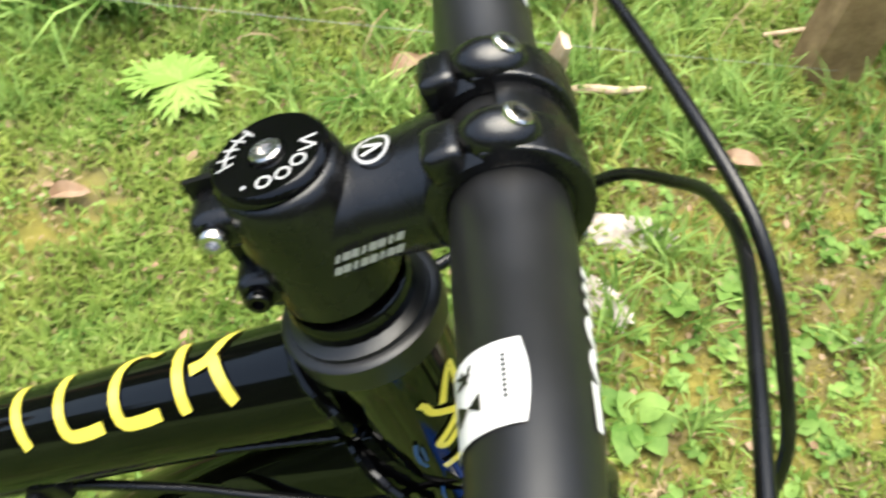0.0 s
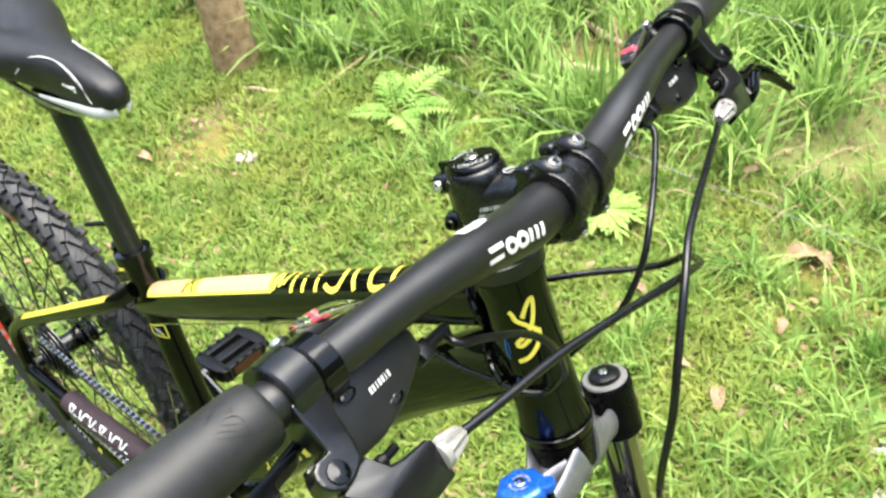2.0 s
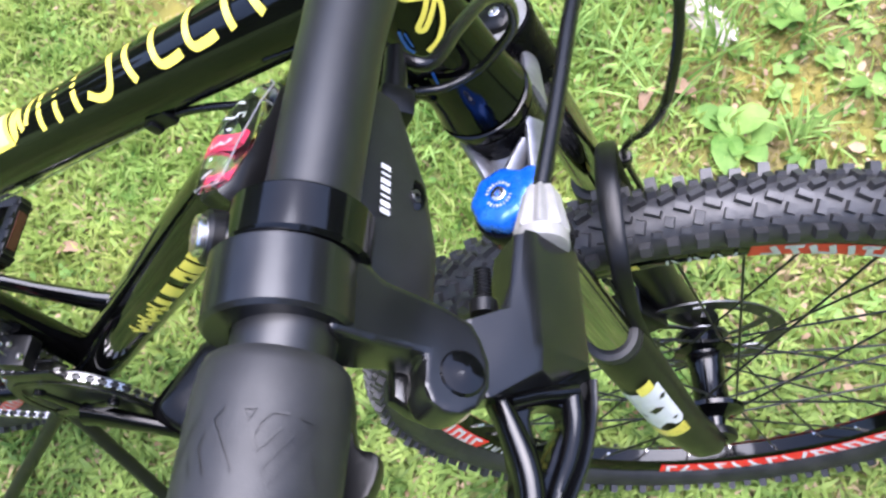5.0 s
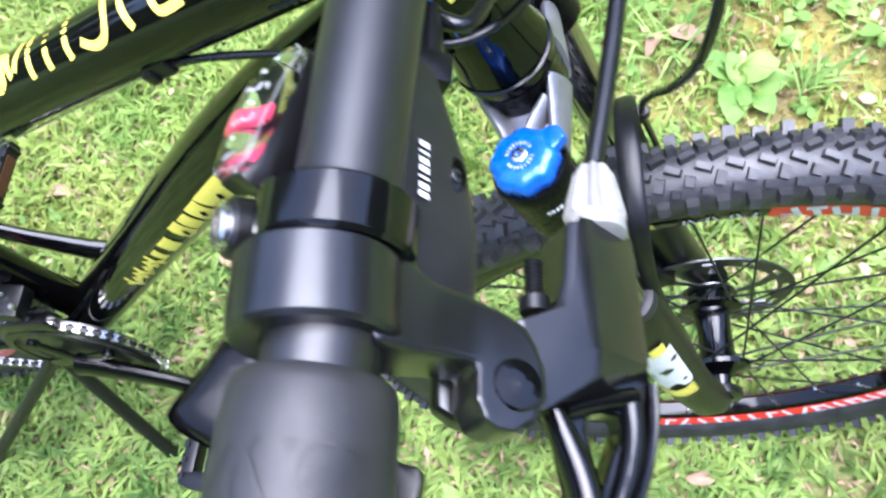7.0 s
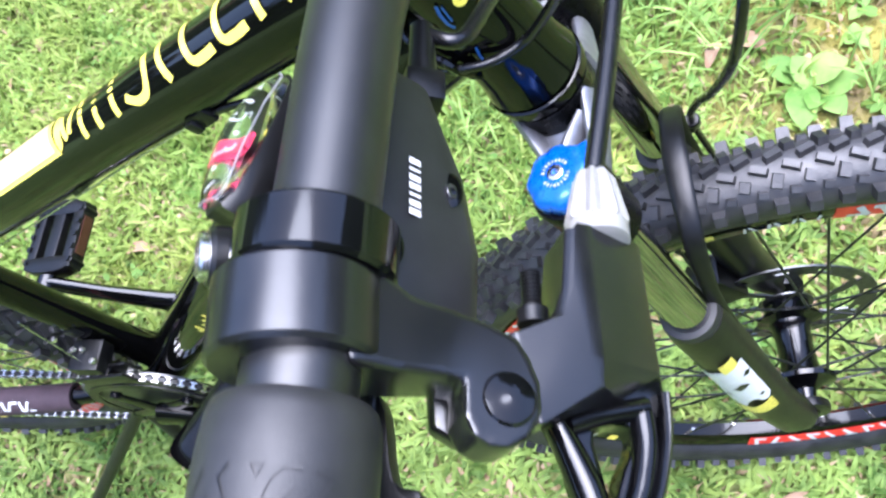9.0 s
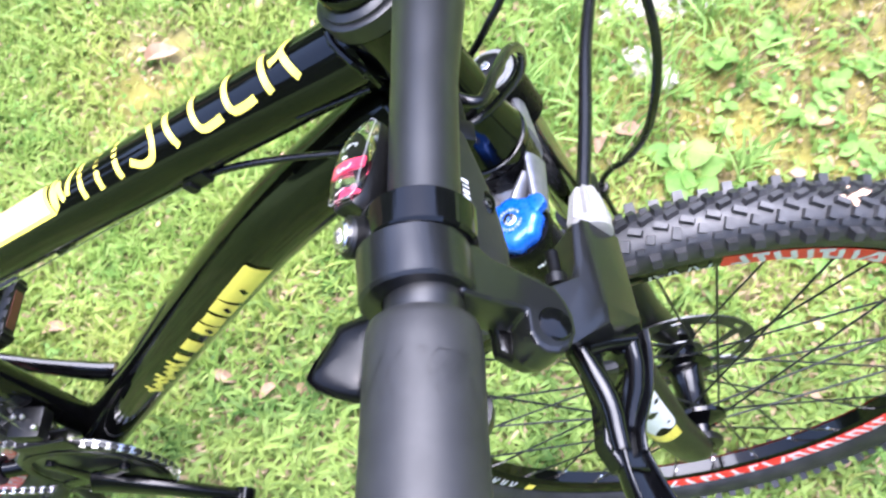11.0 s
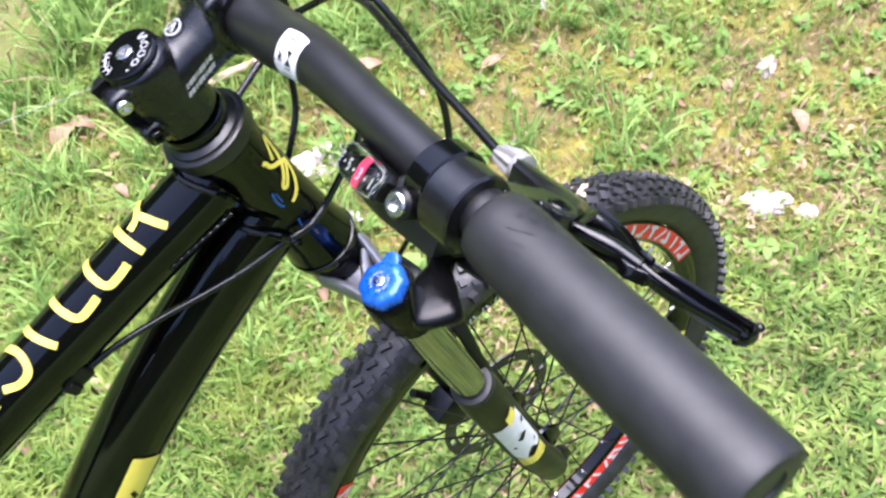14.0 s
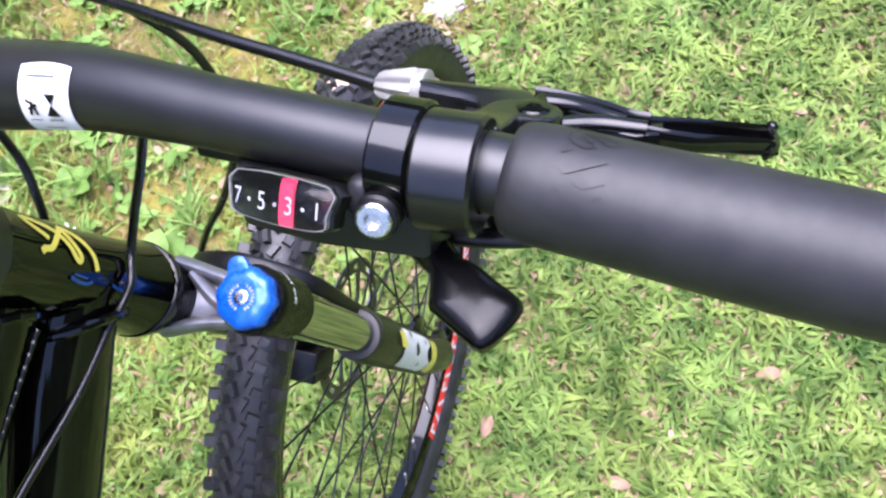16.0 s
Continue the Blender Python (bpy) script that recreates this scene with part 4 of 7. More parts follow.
    if not left:
        for ch, x in (("7", -0.0147), ("5", -0.0049), ("3", 0.0049), ("1", 0.0147)):
            cu = bpy.data.curves.new("digit", "FONT")
            cu.body, cu.size, cu.align_x, cu.align_y = ch, 0.0068, "CENTER", "CENTER"
            tmp = bpy.data.objects.new("digit", cu)
            me = bpy.data.meshes.new_from_object(tmp)
            bm = B()
            bm.from_mesh(me)
            m = Matrix((dy, dv, dn)).transposed().to_4x4()
            m.translation = dc + dy * x + dn * 0.0024
            bm.transform(m)
            bpy.data.objects.remove(tmp)
            bpy.data.meshes.remove(me)
            put("digit", bm, WHITE, dsp)
    # thumb levers
    bm = B()
    pad = rounded([(0.4350, -0.2200), (0.4288, -0.2232), (0.4170, -0.2262), (0.4150, -0.2285), (0.4110, -0.2350), (0.4065, -0.2425), (0.4065, -0.2460), (0.4110, -0.2495), (0.4190, -0.2530), (0.4240, -0.2525), (0.4280, -0.2450), (0.4335, -0.2345)], 2)
    mx, my = sum(p[0] for p in pad) / len(pad), sum(p[1] for p in pad) / len(pad)
    tiers = ((0.84, 0.9490), (0.97, 0.9500), (1.0, 0.9520), (0.99, 0.9552), (0.94, 0.9578), (0.80, 0.9594), (0.55, 0.9602), (0.25, 0.9606))
    rings = [[bm.verts.new((mx + (a - mx) * f, my + (b - my) * f - 0.0045, z)) for a, b in pad] for f, z in tiers]
    bm.faces.new(rings[0][::-1])
    bm.faces.new(rings[-1])
    for p, q in zip(rings, rings[1:]):
        for k in range(len(pad)):
            bm.faces.new((p[k], p[(k + 1) % len(pad)], q[(k + 1) % len(pad)], q[k]))
    for v in bm.verts:
        if v.co.z < 0.9540:
            v.co.z += 0.0072 * min(1.0, max(0.0, (0.434 - v.co.x) / 0.0295))
        v.co.z += 0.006
    sweep(bm, [(0.450, -0.208, 0.954), (0.440, -0.222, 0.957), (0.428, -0.236, 0.960)], [0.006, 0.0065, 0.0050], 12)
    put("thumb_lever", bm, THUMB, sh)
    bm = B()
    pad = rounded([(0.450, -0.240), (0.453, -0.243), (0.455, -0.258), (0.461, -0.261), (0.459, -0.270), (0.453, -0.273), (0.449, -0.266)], 3)
    prism(bm, pad, (0, 0, 0), (1, 0, 0), (0, 1, 0), (0, 0, 1), 0.9510, 0.9580, 0.0015, 2)
    sweep(bm, smooth_path([(0.452, -0.206, 0.9520), (0.4460, -0.224, 0.9525), (0.4470, -0.244, 0.9530), (0.4510, -0.262, 0.9535)], 5), [(0.003, 0.0038), (0.0026, 0.0032)], 10, side=(0, 0, 1))
    put("release_lever", bm, PLASTIC, sh)


build_controls(False)
build_controls(True)


# -- fork --
FW = V((math.sin(HEAD), 0, math.cos(HEAD)))
WHEEL = V((0.6376, 0.002, 0.3227))


def leg(z, y, off=0.0):
    return V((0.4830 + (0.774 - z) / math.tan(radians(73)) + off, y, z))


def build_fork():
    bm = B()
    c = ax(0.757)
    lathe(bm, [(-0.018, 0.018), (-0.012, 0.023), (0.012, 0.0245), (0.016, 0.0260)], c, AXIS, 32)
    for s in (-1, 1):
        lathe(bm, [(-0.050, 0.0172), (-0.048, 0.0192), (-0.010, 0.0198), (-0.004, 0.0205), (-0.001, 0.0195)], leg(0.772, 0.065 * s), AXIS, 32)
    fork = part("fork", bm, DULL, bike, "black suspension fork with blue lockout dial", s=True)
    for s in (-1, 1):
        bm = B()
        line = [ax(0.754, 0.0, 0.008 * s), ax(0.748, 0.003, 0.034 * s), ax(0.744, 0.006, 0.060 * s)]
        sweep(bm, smooth_path([p - AXIS * 0.007 for p in line], 6), [(0.0220, 0.012), (0.0145, 0.011), (0.0110, 0.012)], 24, side=tuple(FW))
        for q, k in ((1, 1.0), (-1, 1.0)):
            sweep(bm, smooth_path([line[0] + FW * (0.0200 * q), line[1] + FW * (0.0135 * q), line[2] + FW * (0.0090 * q - 0.003)], 6), [(0.0050, 0.0170), (0.0045, 0.0120), (0.0050, 0.0120)], 16, side=tuple(FW))
        sweep(bm, smooth_path([line[0].lerp(line[1], 0.45) + FW * 0.014 + AXIS * 0.006, line[1] + FW * 0.001 + AXIS * 0.007, line[1].lerp(line[2], 0.75) - FW * 0.012 + AXIS * 0.006], 5), [(0.0034, 0.0085), (0.0046, 0.0085), (0.0040, 0.0085)], 12, side=tuple(FW))
        part("crown_arm", bm, GRAPHITE, fork, "grey forged crown arm", s=True)
    for s in (-1, 1):
        bm = B()
        sweep(bm, [leg(0.740, 0.065 * s), leg(0.520, 0.065 * s)], 0.0150, 28)
        part("stanchion", bm, STANCHION, fork, "mirror-dark stanchion", s=True)
        bm = B()
        lathe(bm, [(0, 0.0165), (0.001, 0.0190), (0.006, 0.0200), (0.011, 0.0190), (0.012, 0.0158)], leg(0.584, 0.065 * s), AXIS, 28)
        part("wiper_seal", bm, RUBBER, fork, s=True)
        bm = B()
        pts = [leg(0.588, 0.065 * s), leg(0.573, 0.065 * s), leg(0.50, 0.065 * s), leg(0.40, 0.066 * s), leg(0.352, 0.066 * s, 0.006), leg(0.330, 0.064 * s, 0.013)]
        sweep(bm, pts, [0.0200, 0.0212, 0.0205, 0.0190, 0.0180, 0.0120], 24)
        prism(bm, rounded([(-0.014, -0.016), (0.012, -0.018), (0.018, 0.004), (0.004, 0.022), (-0.014, 0.016)]), WHEEL + V((0, 0.058 * s, 0)), (1, 0, 0), (0, 0, 1), (0, 1, 0), -0.004, 0.004, 0.0015)
        low = part("lower_leg", bm, PLASTIC, fork, s=True)
        sf = tube_surface(leg(0.532, 0.066 * s), leg(0.432, 0.066 * s), 0.0200, 0.0200, 0.0009)
        bm = B()
        patch(bm, sf, 0.000, 0.080, 0.016 if s < 0 else -0.050, 0.050 if s < 0 else -0.016, 8, 12, skew=0.012, edge=lambda f: 0.007 * math.sin(11 * f) + 0.004 * math.sin(29 * f) + 0.003 * math.sin(47 * f))
        part("decal", bm, WHITE, low, "white wordmark block", s=True)
        sf = tube_surface(leg(0.532, 0.066 * s), leg(0.432, 0.066 * s), 0.0200, 0.0200, 0.0016)
        q = 1 if s < 0 else -1
        strokes("decal", sf, [(0.007, [(0.034, 0.026 * q), (0.040, 0.031 * q), (0.042, 0.034 * q)]), (0.0035, [(0.052, 0.041 * q), (0.055, 0.043 * q)]), (0.003, [(0.064, 0.020 * q), (0.067, 0.023 * q)]), (0.004, [(0.014, 0.018 * q), (0.020, 0.021 * q)])], 0.004, PLASTIC, low, "black brush stroke", s=True)
        strokes("decal", sf, [[(0.084 + 0.006 * k, 0.018 * q), (0.092 + 0.004 * k, 0.034 * q), (0.086 + 0.006 * k, 0.048 * q)] for k in range(4)], 0.004, YELLOW, low, "yellow brush mark", s=True)
        part("decal", patch(B(), sf, -0.016, 0.000, 0.020 * q, 0.032 * q, 3, 4, skew=0.008), YELLOW, low, "yellow fleck", s=True)
    # brace over the tyre
    bm = B()
    pts = smooth_path([leg(0.560, -0.063, 0.014), leg(0.612, -0.060, 0.020), leg(0.662, -0.046, 0.027), leg(0.682, 0.0, 0.030), leg(0.662, 0.046, 0.027), leg(0.612, 0.060, 0.020), leg(0.560, 0.063, 0.014)], 6)
    sweep(bm, pts, [(0.0080, 0.0034), (0.0052, 0.0020), (0.0066, 0.0020), (0.0078, 0.0022), (0.0066, 0.0020), (0.0052, 0.0020), (0.0080, 0.0034)], 14, side=tuple(FW))
    part("brace", bm, PLASTIC, fork, s=True)
    # lockout dial on the right leg
    bm = B()
    o = leg(0.772, -0.065)
    lathe(bm, [(-0.002, 0.0165), (-0.0005, 0.0175), (0.0060, 0.0175), (0.0088, 0.0155), (0.0100, 0.0118), (0.0102, 0.0070)], o, AXIS, 72, lobes=8, lobe_depth=0.035)
    prism(bm, rounded([(-0.006, 0.010), (0.006, 0.010), (0.0045, 0.0225), (-0.0045, 0.0225)], 3), o, (FW * -0.42 + V((0, 0.9, 0))).normalized(), (FW * 0.9 + V((0, 0.42, 0))).normalized(), AXIS, 0.002, 0.0085, 0.0015)
    dial = part("lockout_dial", bm, BLUE, fork, "blue anodised lockout dial", s=True)
    bm = B()
    lathe(bm, [(0, 0.0042), (0.0014, 0.0042), (0.0018, 0.0036), (0.0018, 0.0017), (0.0004, 0.0016)], o + AXIS * 0.0098, AXIS, 24)
    part("dial_screw", bm, STEEL, dial, "steel centre screw", s=True)
    bm = B()
    for k in range(22):
        w = 2 * math.pi * k / 22
        r0, r1 = FW * math.cos(w) + V((0, 1, 0)) * math.sin(w), FW * -math.sin(w) + V((0, 1, 0)) * math.cos(w)
        if k % 11 not in (0, 1):
            box(bm, o + AXIS * 0.0103 + r0 * 0.0068, (0.0017, 0.0010 if k % 3 else 0.0005, 0.0003), tuple(r0), tuple(r1), tuple(AXIS))
    part("dial_print", bm, GREYPRINT, dial, "grey ring of small print", s=True)
    bm = B()
    sf = lambda a, b: o + AXIS * (-0.016 - b) + (FW * math.cos(a / 0.02) + V((0, -1, 0)) * math.sin(a / 0.02)) * 0.0203
    for k in range(9):
        if k != 4:
            patch(bm, sf, 0.008 + 0.0024 * k, 0.0094 + 0.0024 * k + 0.0004 * (k % 2), 0.0, 0.0026, 2, 2)
    part("print", bm, WHITE, fork, "small white print", s=True)
    # preload cap on the left leg
    bm = B()
    o = leg(0.772, 0.065)
    lathe(bm, [(0.0, 0.0180), (0.0015, 0.0172), (0.0015, 0.0130), (0.0006, 0.0125)], o, AXIS, 32)
    part("cap_ring", bm, SILVER, fork, "bright ring", s=True)
    bm = B()
    lathe(bm, [(0.0, 0.0128), (0.0045, 0.0120), (0.0060, 0.0100), (0.0060, 0.0035)], o, AXIS, 32, lobes=6, lobe_depth=0.04)
    cap = part("preload_cap", bm, PLASTIC, fork, s=True)
    bm = B()
    bolt_head(bm, o + AXIS * 0.006, AXIS, 0.0036, 0.001)
    part("screw", bm, STEEL, cap, s=True)


build_fork()


# -- wheels --
def ring_profile(bm, center, loop, seg):
    """A closed (across, radius) loop turned about the wheel's axle."""
    rings = []
    for k in range(seg):
        w = 2 * math.pi * k / seg
        cw, sw = math.cos(w), math.sin(w)
        rings.append([bm.verts.new(center + V((r * cw, a, r * sw))) for a, r in loop])
    n = len(loop)
    for k in range(seg):
        p, q = rings[k], rings[(k + 1) % seg]
        for i in range(n):
            bm.faces.new((p[i], p[(i + 1) % n], q[(i + 1) % n], q[i]))
    return bm


def build_wheel(front):
    c = WHEEL if front else V((-0.440, 0, 0.322))
    s = front
    bm = B()
    ring_profile(bm, c, [(-0.0125, 0.2850), (-0.0130, 0.2780), (-0.0105, 0.2660), (-0.0070, 0.2600), (0.0070, 0.2600), (0.0105, 0.2660), (0.0130, 0.2780), (0.0125, 0.2850), (0.0100, 0.2840), (0.0090, 0.2740), (-0.0090, 0.2740), (-0.0100, 0.2840)], 96)
    rim = part("front_wheel" if front else "rear_wheel", bm, GLOSS, bike, "black rim with red and white stickers", s=s)
    # tyre with knobs
    bm = B()
    rt, cr = 0.0252, 0.3062
    loop = [(rt * math.cos(w) * (0.96 if math.sin(w) > 0 else 0.9), cr + rt * 0.93 * math.sin(w)) for w in (radians(-60 + 300 * k / 22) for k in range(23))]
    loop = [(-a, r) for a, r in loop]
    ring_profile(bm, c, loop, 120)
    rows = 108
    lanes = ((10, 0.0120, 0.0052, 0.0042, 0.42), (-10, 0.0120, 0.0052, 0.0042, -0.42), (29, 0.0072, 0.0078, 0.0044, 0.30), (-29, 0.0072, 0.0078, 0.0044, -0.30),
             (45, 0.0070, 0.0048, 0.0034, 0.15), (-45, 0.0070, 0.0048, 0.0034, -0.15), (64, 0.0088, 0.0082, 0.0092, 0.0), (-64, 0.0088, 0.0082, 0.0092, 0.0))
    if not front:
        rows = 62
        lanes = ((9, 0.0200, 0.0078, 0.0044, 0.50), (-9, 0.0200, 0.0078, 0.0044, -0.50), (31, 0.0150, 0.0095, 0.0048, 0.25), (-31, 0.0150, 0.0095, 0.0048, -0.25),
                 (48, 0.0100, 0.0060, 0.0036, 0.15), (-48, 0.0100, 0.0060, 0.0036, -0.15), (63, 0.0150, 0.0095, 0.0085, 0.0), (-63, 0.0150, 0.0095, 0.0085, 0.0))
    for k in range(rows):
        for lane, (psi, ln, wd, hh, yaw) in enumerate(lanes):
            ph = 2 * math.pi * (k + (0.5 if lane in (1, 2, 5, 6) else 0.0)) / rows
            radial = V((math.cos(ph), 0, math.sin(ph)))
            tang = V((-math.sin(ph), 0, math.cos(ph)))
            w = radians(psi)
            nrm = radial * math.cos(w) + V((0, 1, 0)) * math.sin(w)
            lat = nrm.cross(tang)
            t2 = (tang * math.cos(yaw) + lat * math.sin(yaw)).normalized()
            l2 = nrm.cross(t2)
            o = c + radial * cr + nrm * (rt * 0.945)
            stretch = 1.3 if (k % 2 and 20 < abs(psi) < 40) else 1.0
            if abs(psi) > 50 and k % 2:
                hh *= 0.72
            lo = [bm.verts.new(o + t2 * (a * ln / 2) + l2 * (b * wd * stretch / 2) - nrm * 0.002) for a, b in ((-1, -1), (1, -1), (1, 1), (-1, 1))]
            hi = [bm.verts.new(o + t2 * (a * ln * 0.42) + l2 * (b * wd * stretch * 0.43) + nrm * hh) for a, b in ((-1, -1), (1, -1), (1, 1), (-1, 1))]
            bm.faces.new(hi)
            for i in range(4):
                bm.faces.new((lo[i], lo[(i + 1) % 4], hi[(i + 1) % 4], hi[i]))
    part("tyre", bm, TYRE, rim, "black knobbly tyre, a little dusty", s=s, angle=30)
    # stickers round the rim, three to a side
    for sd in (-1, 1):
        def face(a, b, off=0.0006):
            w = a / 0.28
            y = 0.0130 - max(0.0, (0.278 - b)) * 0.21 + off
            return c + V((b * math.cos(w), sd * y, b * math.sin(w)))
        for q in range(3):
            a0 = radians(23 + 120 * q) if front else radians(60 + 120 * q)
            bm = B()
            patch(bm, face, a0 * 0.28, (a0 + radians(67)) * 0.28, 0.2645, 0.2835, 40, 2)
            stk = part("rim_sticker", bm, REDPRINT, rim, "red sticker with white brush print", s=s)
            bm = B()
            f2 = lambda a, b: face(a, b, 0.0011)
            rng = random.Random(5 + q)
            x = a0 * 0.28 + 0.006
            for k in range(19):
                st = ((0, 0.2662), (0.0085, 0.2822)) if k > 10 else rng.choice([((0, 0.2662), (0.0085, 0.2822)), ((0.008, 0.2662), (0.0, 0.2822)), ((0.003, 0.266), (0.004, 0.2825)), ((0.0, 0.267), (0.012, 0.2815))])
                ribbon(bm, f2, [(x + a, b) for a, b in st], 0.0048)
                if k % 3 == 0:
                    ribbon(bm, f2, [(x, 0.2680), (x + 0.014, 0.2690)], 0.0042)
                if k % 4 == 1:
                    ribbon(bm, f2, [(x, 0.2812), (x + 0.013, 0.2802)], 0.0042)
                x += 0.0205 if k < 8 else 0.0135
            part("print", bm, WHITE, stk, s=s)
            bm = B()
            x = (a0 + radians(69)) * 0.28
            for k in range(7):
                ribbon(bm, f2, [(x + 0.008 * k, 0.268), (x + 0.008 * k + (0.004 if k % 2 else -0.001), 0.278)], 0.0022)
            part("print", bm, WHITE, rim, s=s)
            bm = B()
            x = (a0 - radians(37)) * 0.28
            patch(bm, face, x, x + 0.012, 0.269, 0.279, 3, 2)
            part("print", bm, YELLOW, rim, s=s)
    # hub, spokes, rotor
    bm = B()
    lathe(bm, [(-0.052, 0.008), (-0.042, 0.010), (-0.038, 0.016), (-0.035, 0.028), (-0.031, 0.029), (-0.028, 0.019), (-0.018, 0.0165), (0.0, 0.0160), (0.014, 0.0165), (0.022, 0.019), (0.025, 0.029), (0.028, 0.029), (0.030, 0.022), (0.042, 0.020), (0.044, 0.010), (0.052, 0.008)], c, (0, 1, 0), 28)
    part("hub", bm, LACQUER, rim, s=s)
    bm = B()
    sweep(bm, [(0, 0, 0), (0, 0, 1)], 0.00115, 6, caps=False)
    me = bpy.data.meshes.new("spoke")
    bm.to_mesh(me)
    bm.free()
    me.shade_smooth()
    me.materials.append(BLACKSTEEL)
    for k in range(32):
        sd = 1 if k % 2 else -1
        a = 2 * math.pi * k / 32
        b = a + radians(68 if (k // 2) % 2 else -68)
        p = c + V((0.022 * math.cos(b), 0.0295 * sd - 0.002, 0.022 * math.sin(b)))
        q = c + V((0.262 * math.cos(a), 0.003 * sd, 0.262 * math.sin(a)))
        d = q - p
        m = Matrix.Translation(p) @ d.to_track_quat("Z", "Y").to_matrix().to_4x4() @ Matrix.Diagonal((1, 1, d.length, 1))
        sp = new("spoke", me)
        sp.parent = rim
        sp.matrix_basis = (STEER @ m) if front else m
    bm = B()
    sweep(bm, [(0, 0, 0), (0, 0, 0.013)], 0.0019, 8)
    me = bpy.data.meshes.new("nipple")
    bm.to_mesh(me)
    bm.free()
    me.materials.append(STEEL)
    for k in range(32):
        a = 2 * math.pi * k / 32
        r = V((math.cos(a), 0, math.sin(a)))
        m = Matrix.Translation(c + r * 0.249 + V((0, 0.003 if k % 2 else -0.003, 0))) @ r.to_track_quat("Z", "Y").to_matrix().to_4x4()
        np_ = new("nipple", me)
        np_.parent = rim
        np_.matrix_basis = (STEER @ m) if front else m
    bm = B()
    yr = 0.0435
    radii = (0.016, 0.025, 0.036, 0.050, 0.064, 0.068, 0.074, 0.080)
    twist = (0, 0, 0.14, 0.30, 0.44, 0.46, 0.48, 0.50)
    grid = [[bm.verts.new(c + V((r * math.cos(a), yr - 0.0009, r * math.sin(a)))) for a in (2 * math.pi * k / 72 + tw for k in range(72))] for r, tw in zip(radii, twist)]
    for i in range(7):
        for k in range(72):
            if (1 <= i <= 3 and k % 12 > 1) or (i == 5 and k % 6 in (1, 2)):
                continue
            j = (k + 1) % 72
            bm.faces.new((grid[i][k], grid[i][j], grid[i + 1][j], grid[i + 1][k]))
    bmesh.ops.delete(bm, geom=[v for v in bm.verts if not v.link_faces], context="VERTS")
    ext = bmesh.ops.extrude_face_region(bm, geom=bm.faces[:])
    for e in ext["geom"]:
        if isinstance(e, bmesh.types.BMVert):
            e.co.y += 0.0018
    part("disc_rotor", bm, DARKSTEEL, rim, "vented steel brake disc", s=s)
    for sd in (-1, 1):
        bm = B()
        lathe(bm, [(0, 0.009), (0.004, 0.009), (0.006, 0.006)], c + V((0, 0.060 * sd, 0)), (0, sd, 0), 16)
        part("axle_nut", bm, LACQUER, rim, s=s)


build_wheel(True)


def build_blossom():
    """A few dry petals stuck to the tread of the front tyre."""
    o = STEER @ V((0.7325, 0.002, 0.6400))
    bm = B()
    for a, ln in ((0.3, 0.016), (1.7, 0.011), (3.3, 0.017), (4.8, 0.010)):
        d = V((math.cos(a), math.sin(a), -0.18))
        n = V((0.23, 0, 0.97))
        sd = d.cross(n).normalized() * 0.0032
        r0, r1, r2 = V((0, 0, 0)), d * (ln * 0.55) + n * 0.002, d * ln
        vs = [[bm.verts.new(o + p + q + n * h) for p, q in ((r0, -sd * 0.4), (r0, sd * 0.4), (r1, sd), (r2, V((0, 0, 0))), (r1, -sd))] for h in (0.0, 0.0008)]
        bm.faces.new(vs[0])
        bm.faces.new(vs[1])
        for k in range(5):
            bm.faces.new((vs[0][k], vs[0][(k + 1) % 5], vs[1][(k + 1) % 5], vs[1][k]))
    ob = part("dry_blossom", bm, BLOSSOM)
    ob.matrix_world = bike.matrix_world.copy()
    tagged(ob, "small dry tan blossom caught on the tyre tread", "blossom")


build_blossom()
build_wheel(False)


def build_caliper():
    o = WHEEL + V((-0.062, 0.050, 0.055))
    bm = B()
    box(bm, o, (0.034, 0.030, 0.046), (0.8, 0, 0.6), (0, 1, 0), (-0.6, 0, 0.8), 0.004, 2)
    lathe(bm, [(-0.016, 0.012), (0.016, 0.012)], o + V((0, 0.006, 0)), (0, 1, 0), 18)
    sweep(bm, [o + V((-0.010, 0.016, 0.010)), o + V((-0.030, 0.020, 0.036))], 0.005, 10)
    caliper = part("brake_caliper", bm, PLASTIC, bike, "black disc brake caliper", s=True)
    for q in (V((-0.018, 0.016, 0.016)), V((0.014, 0.016, -0.018))):
        bm = B()
        bolt_head(bm, o + q, (0, 1, 0), 0.005, 0.005)
        part("bolt", bm, STEEL, caliper, "bright caliper bolt", s=True)


build_caliper()


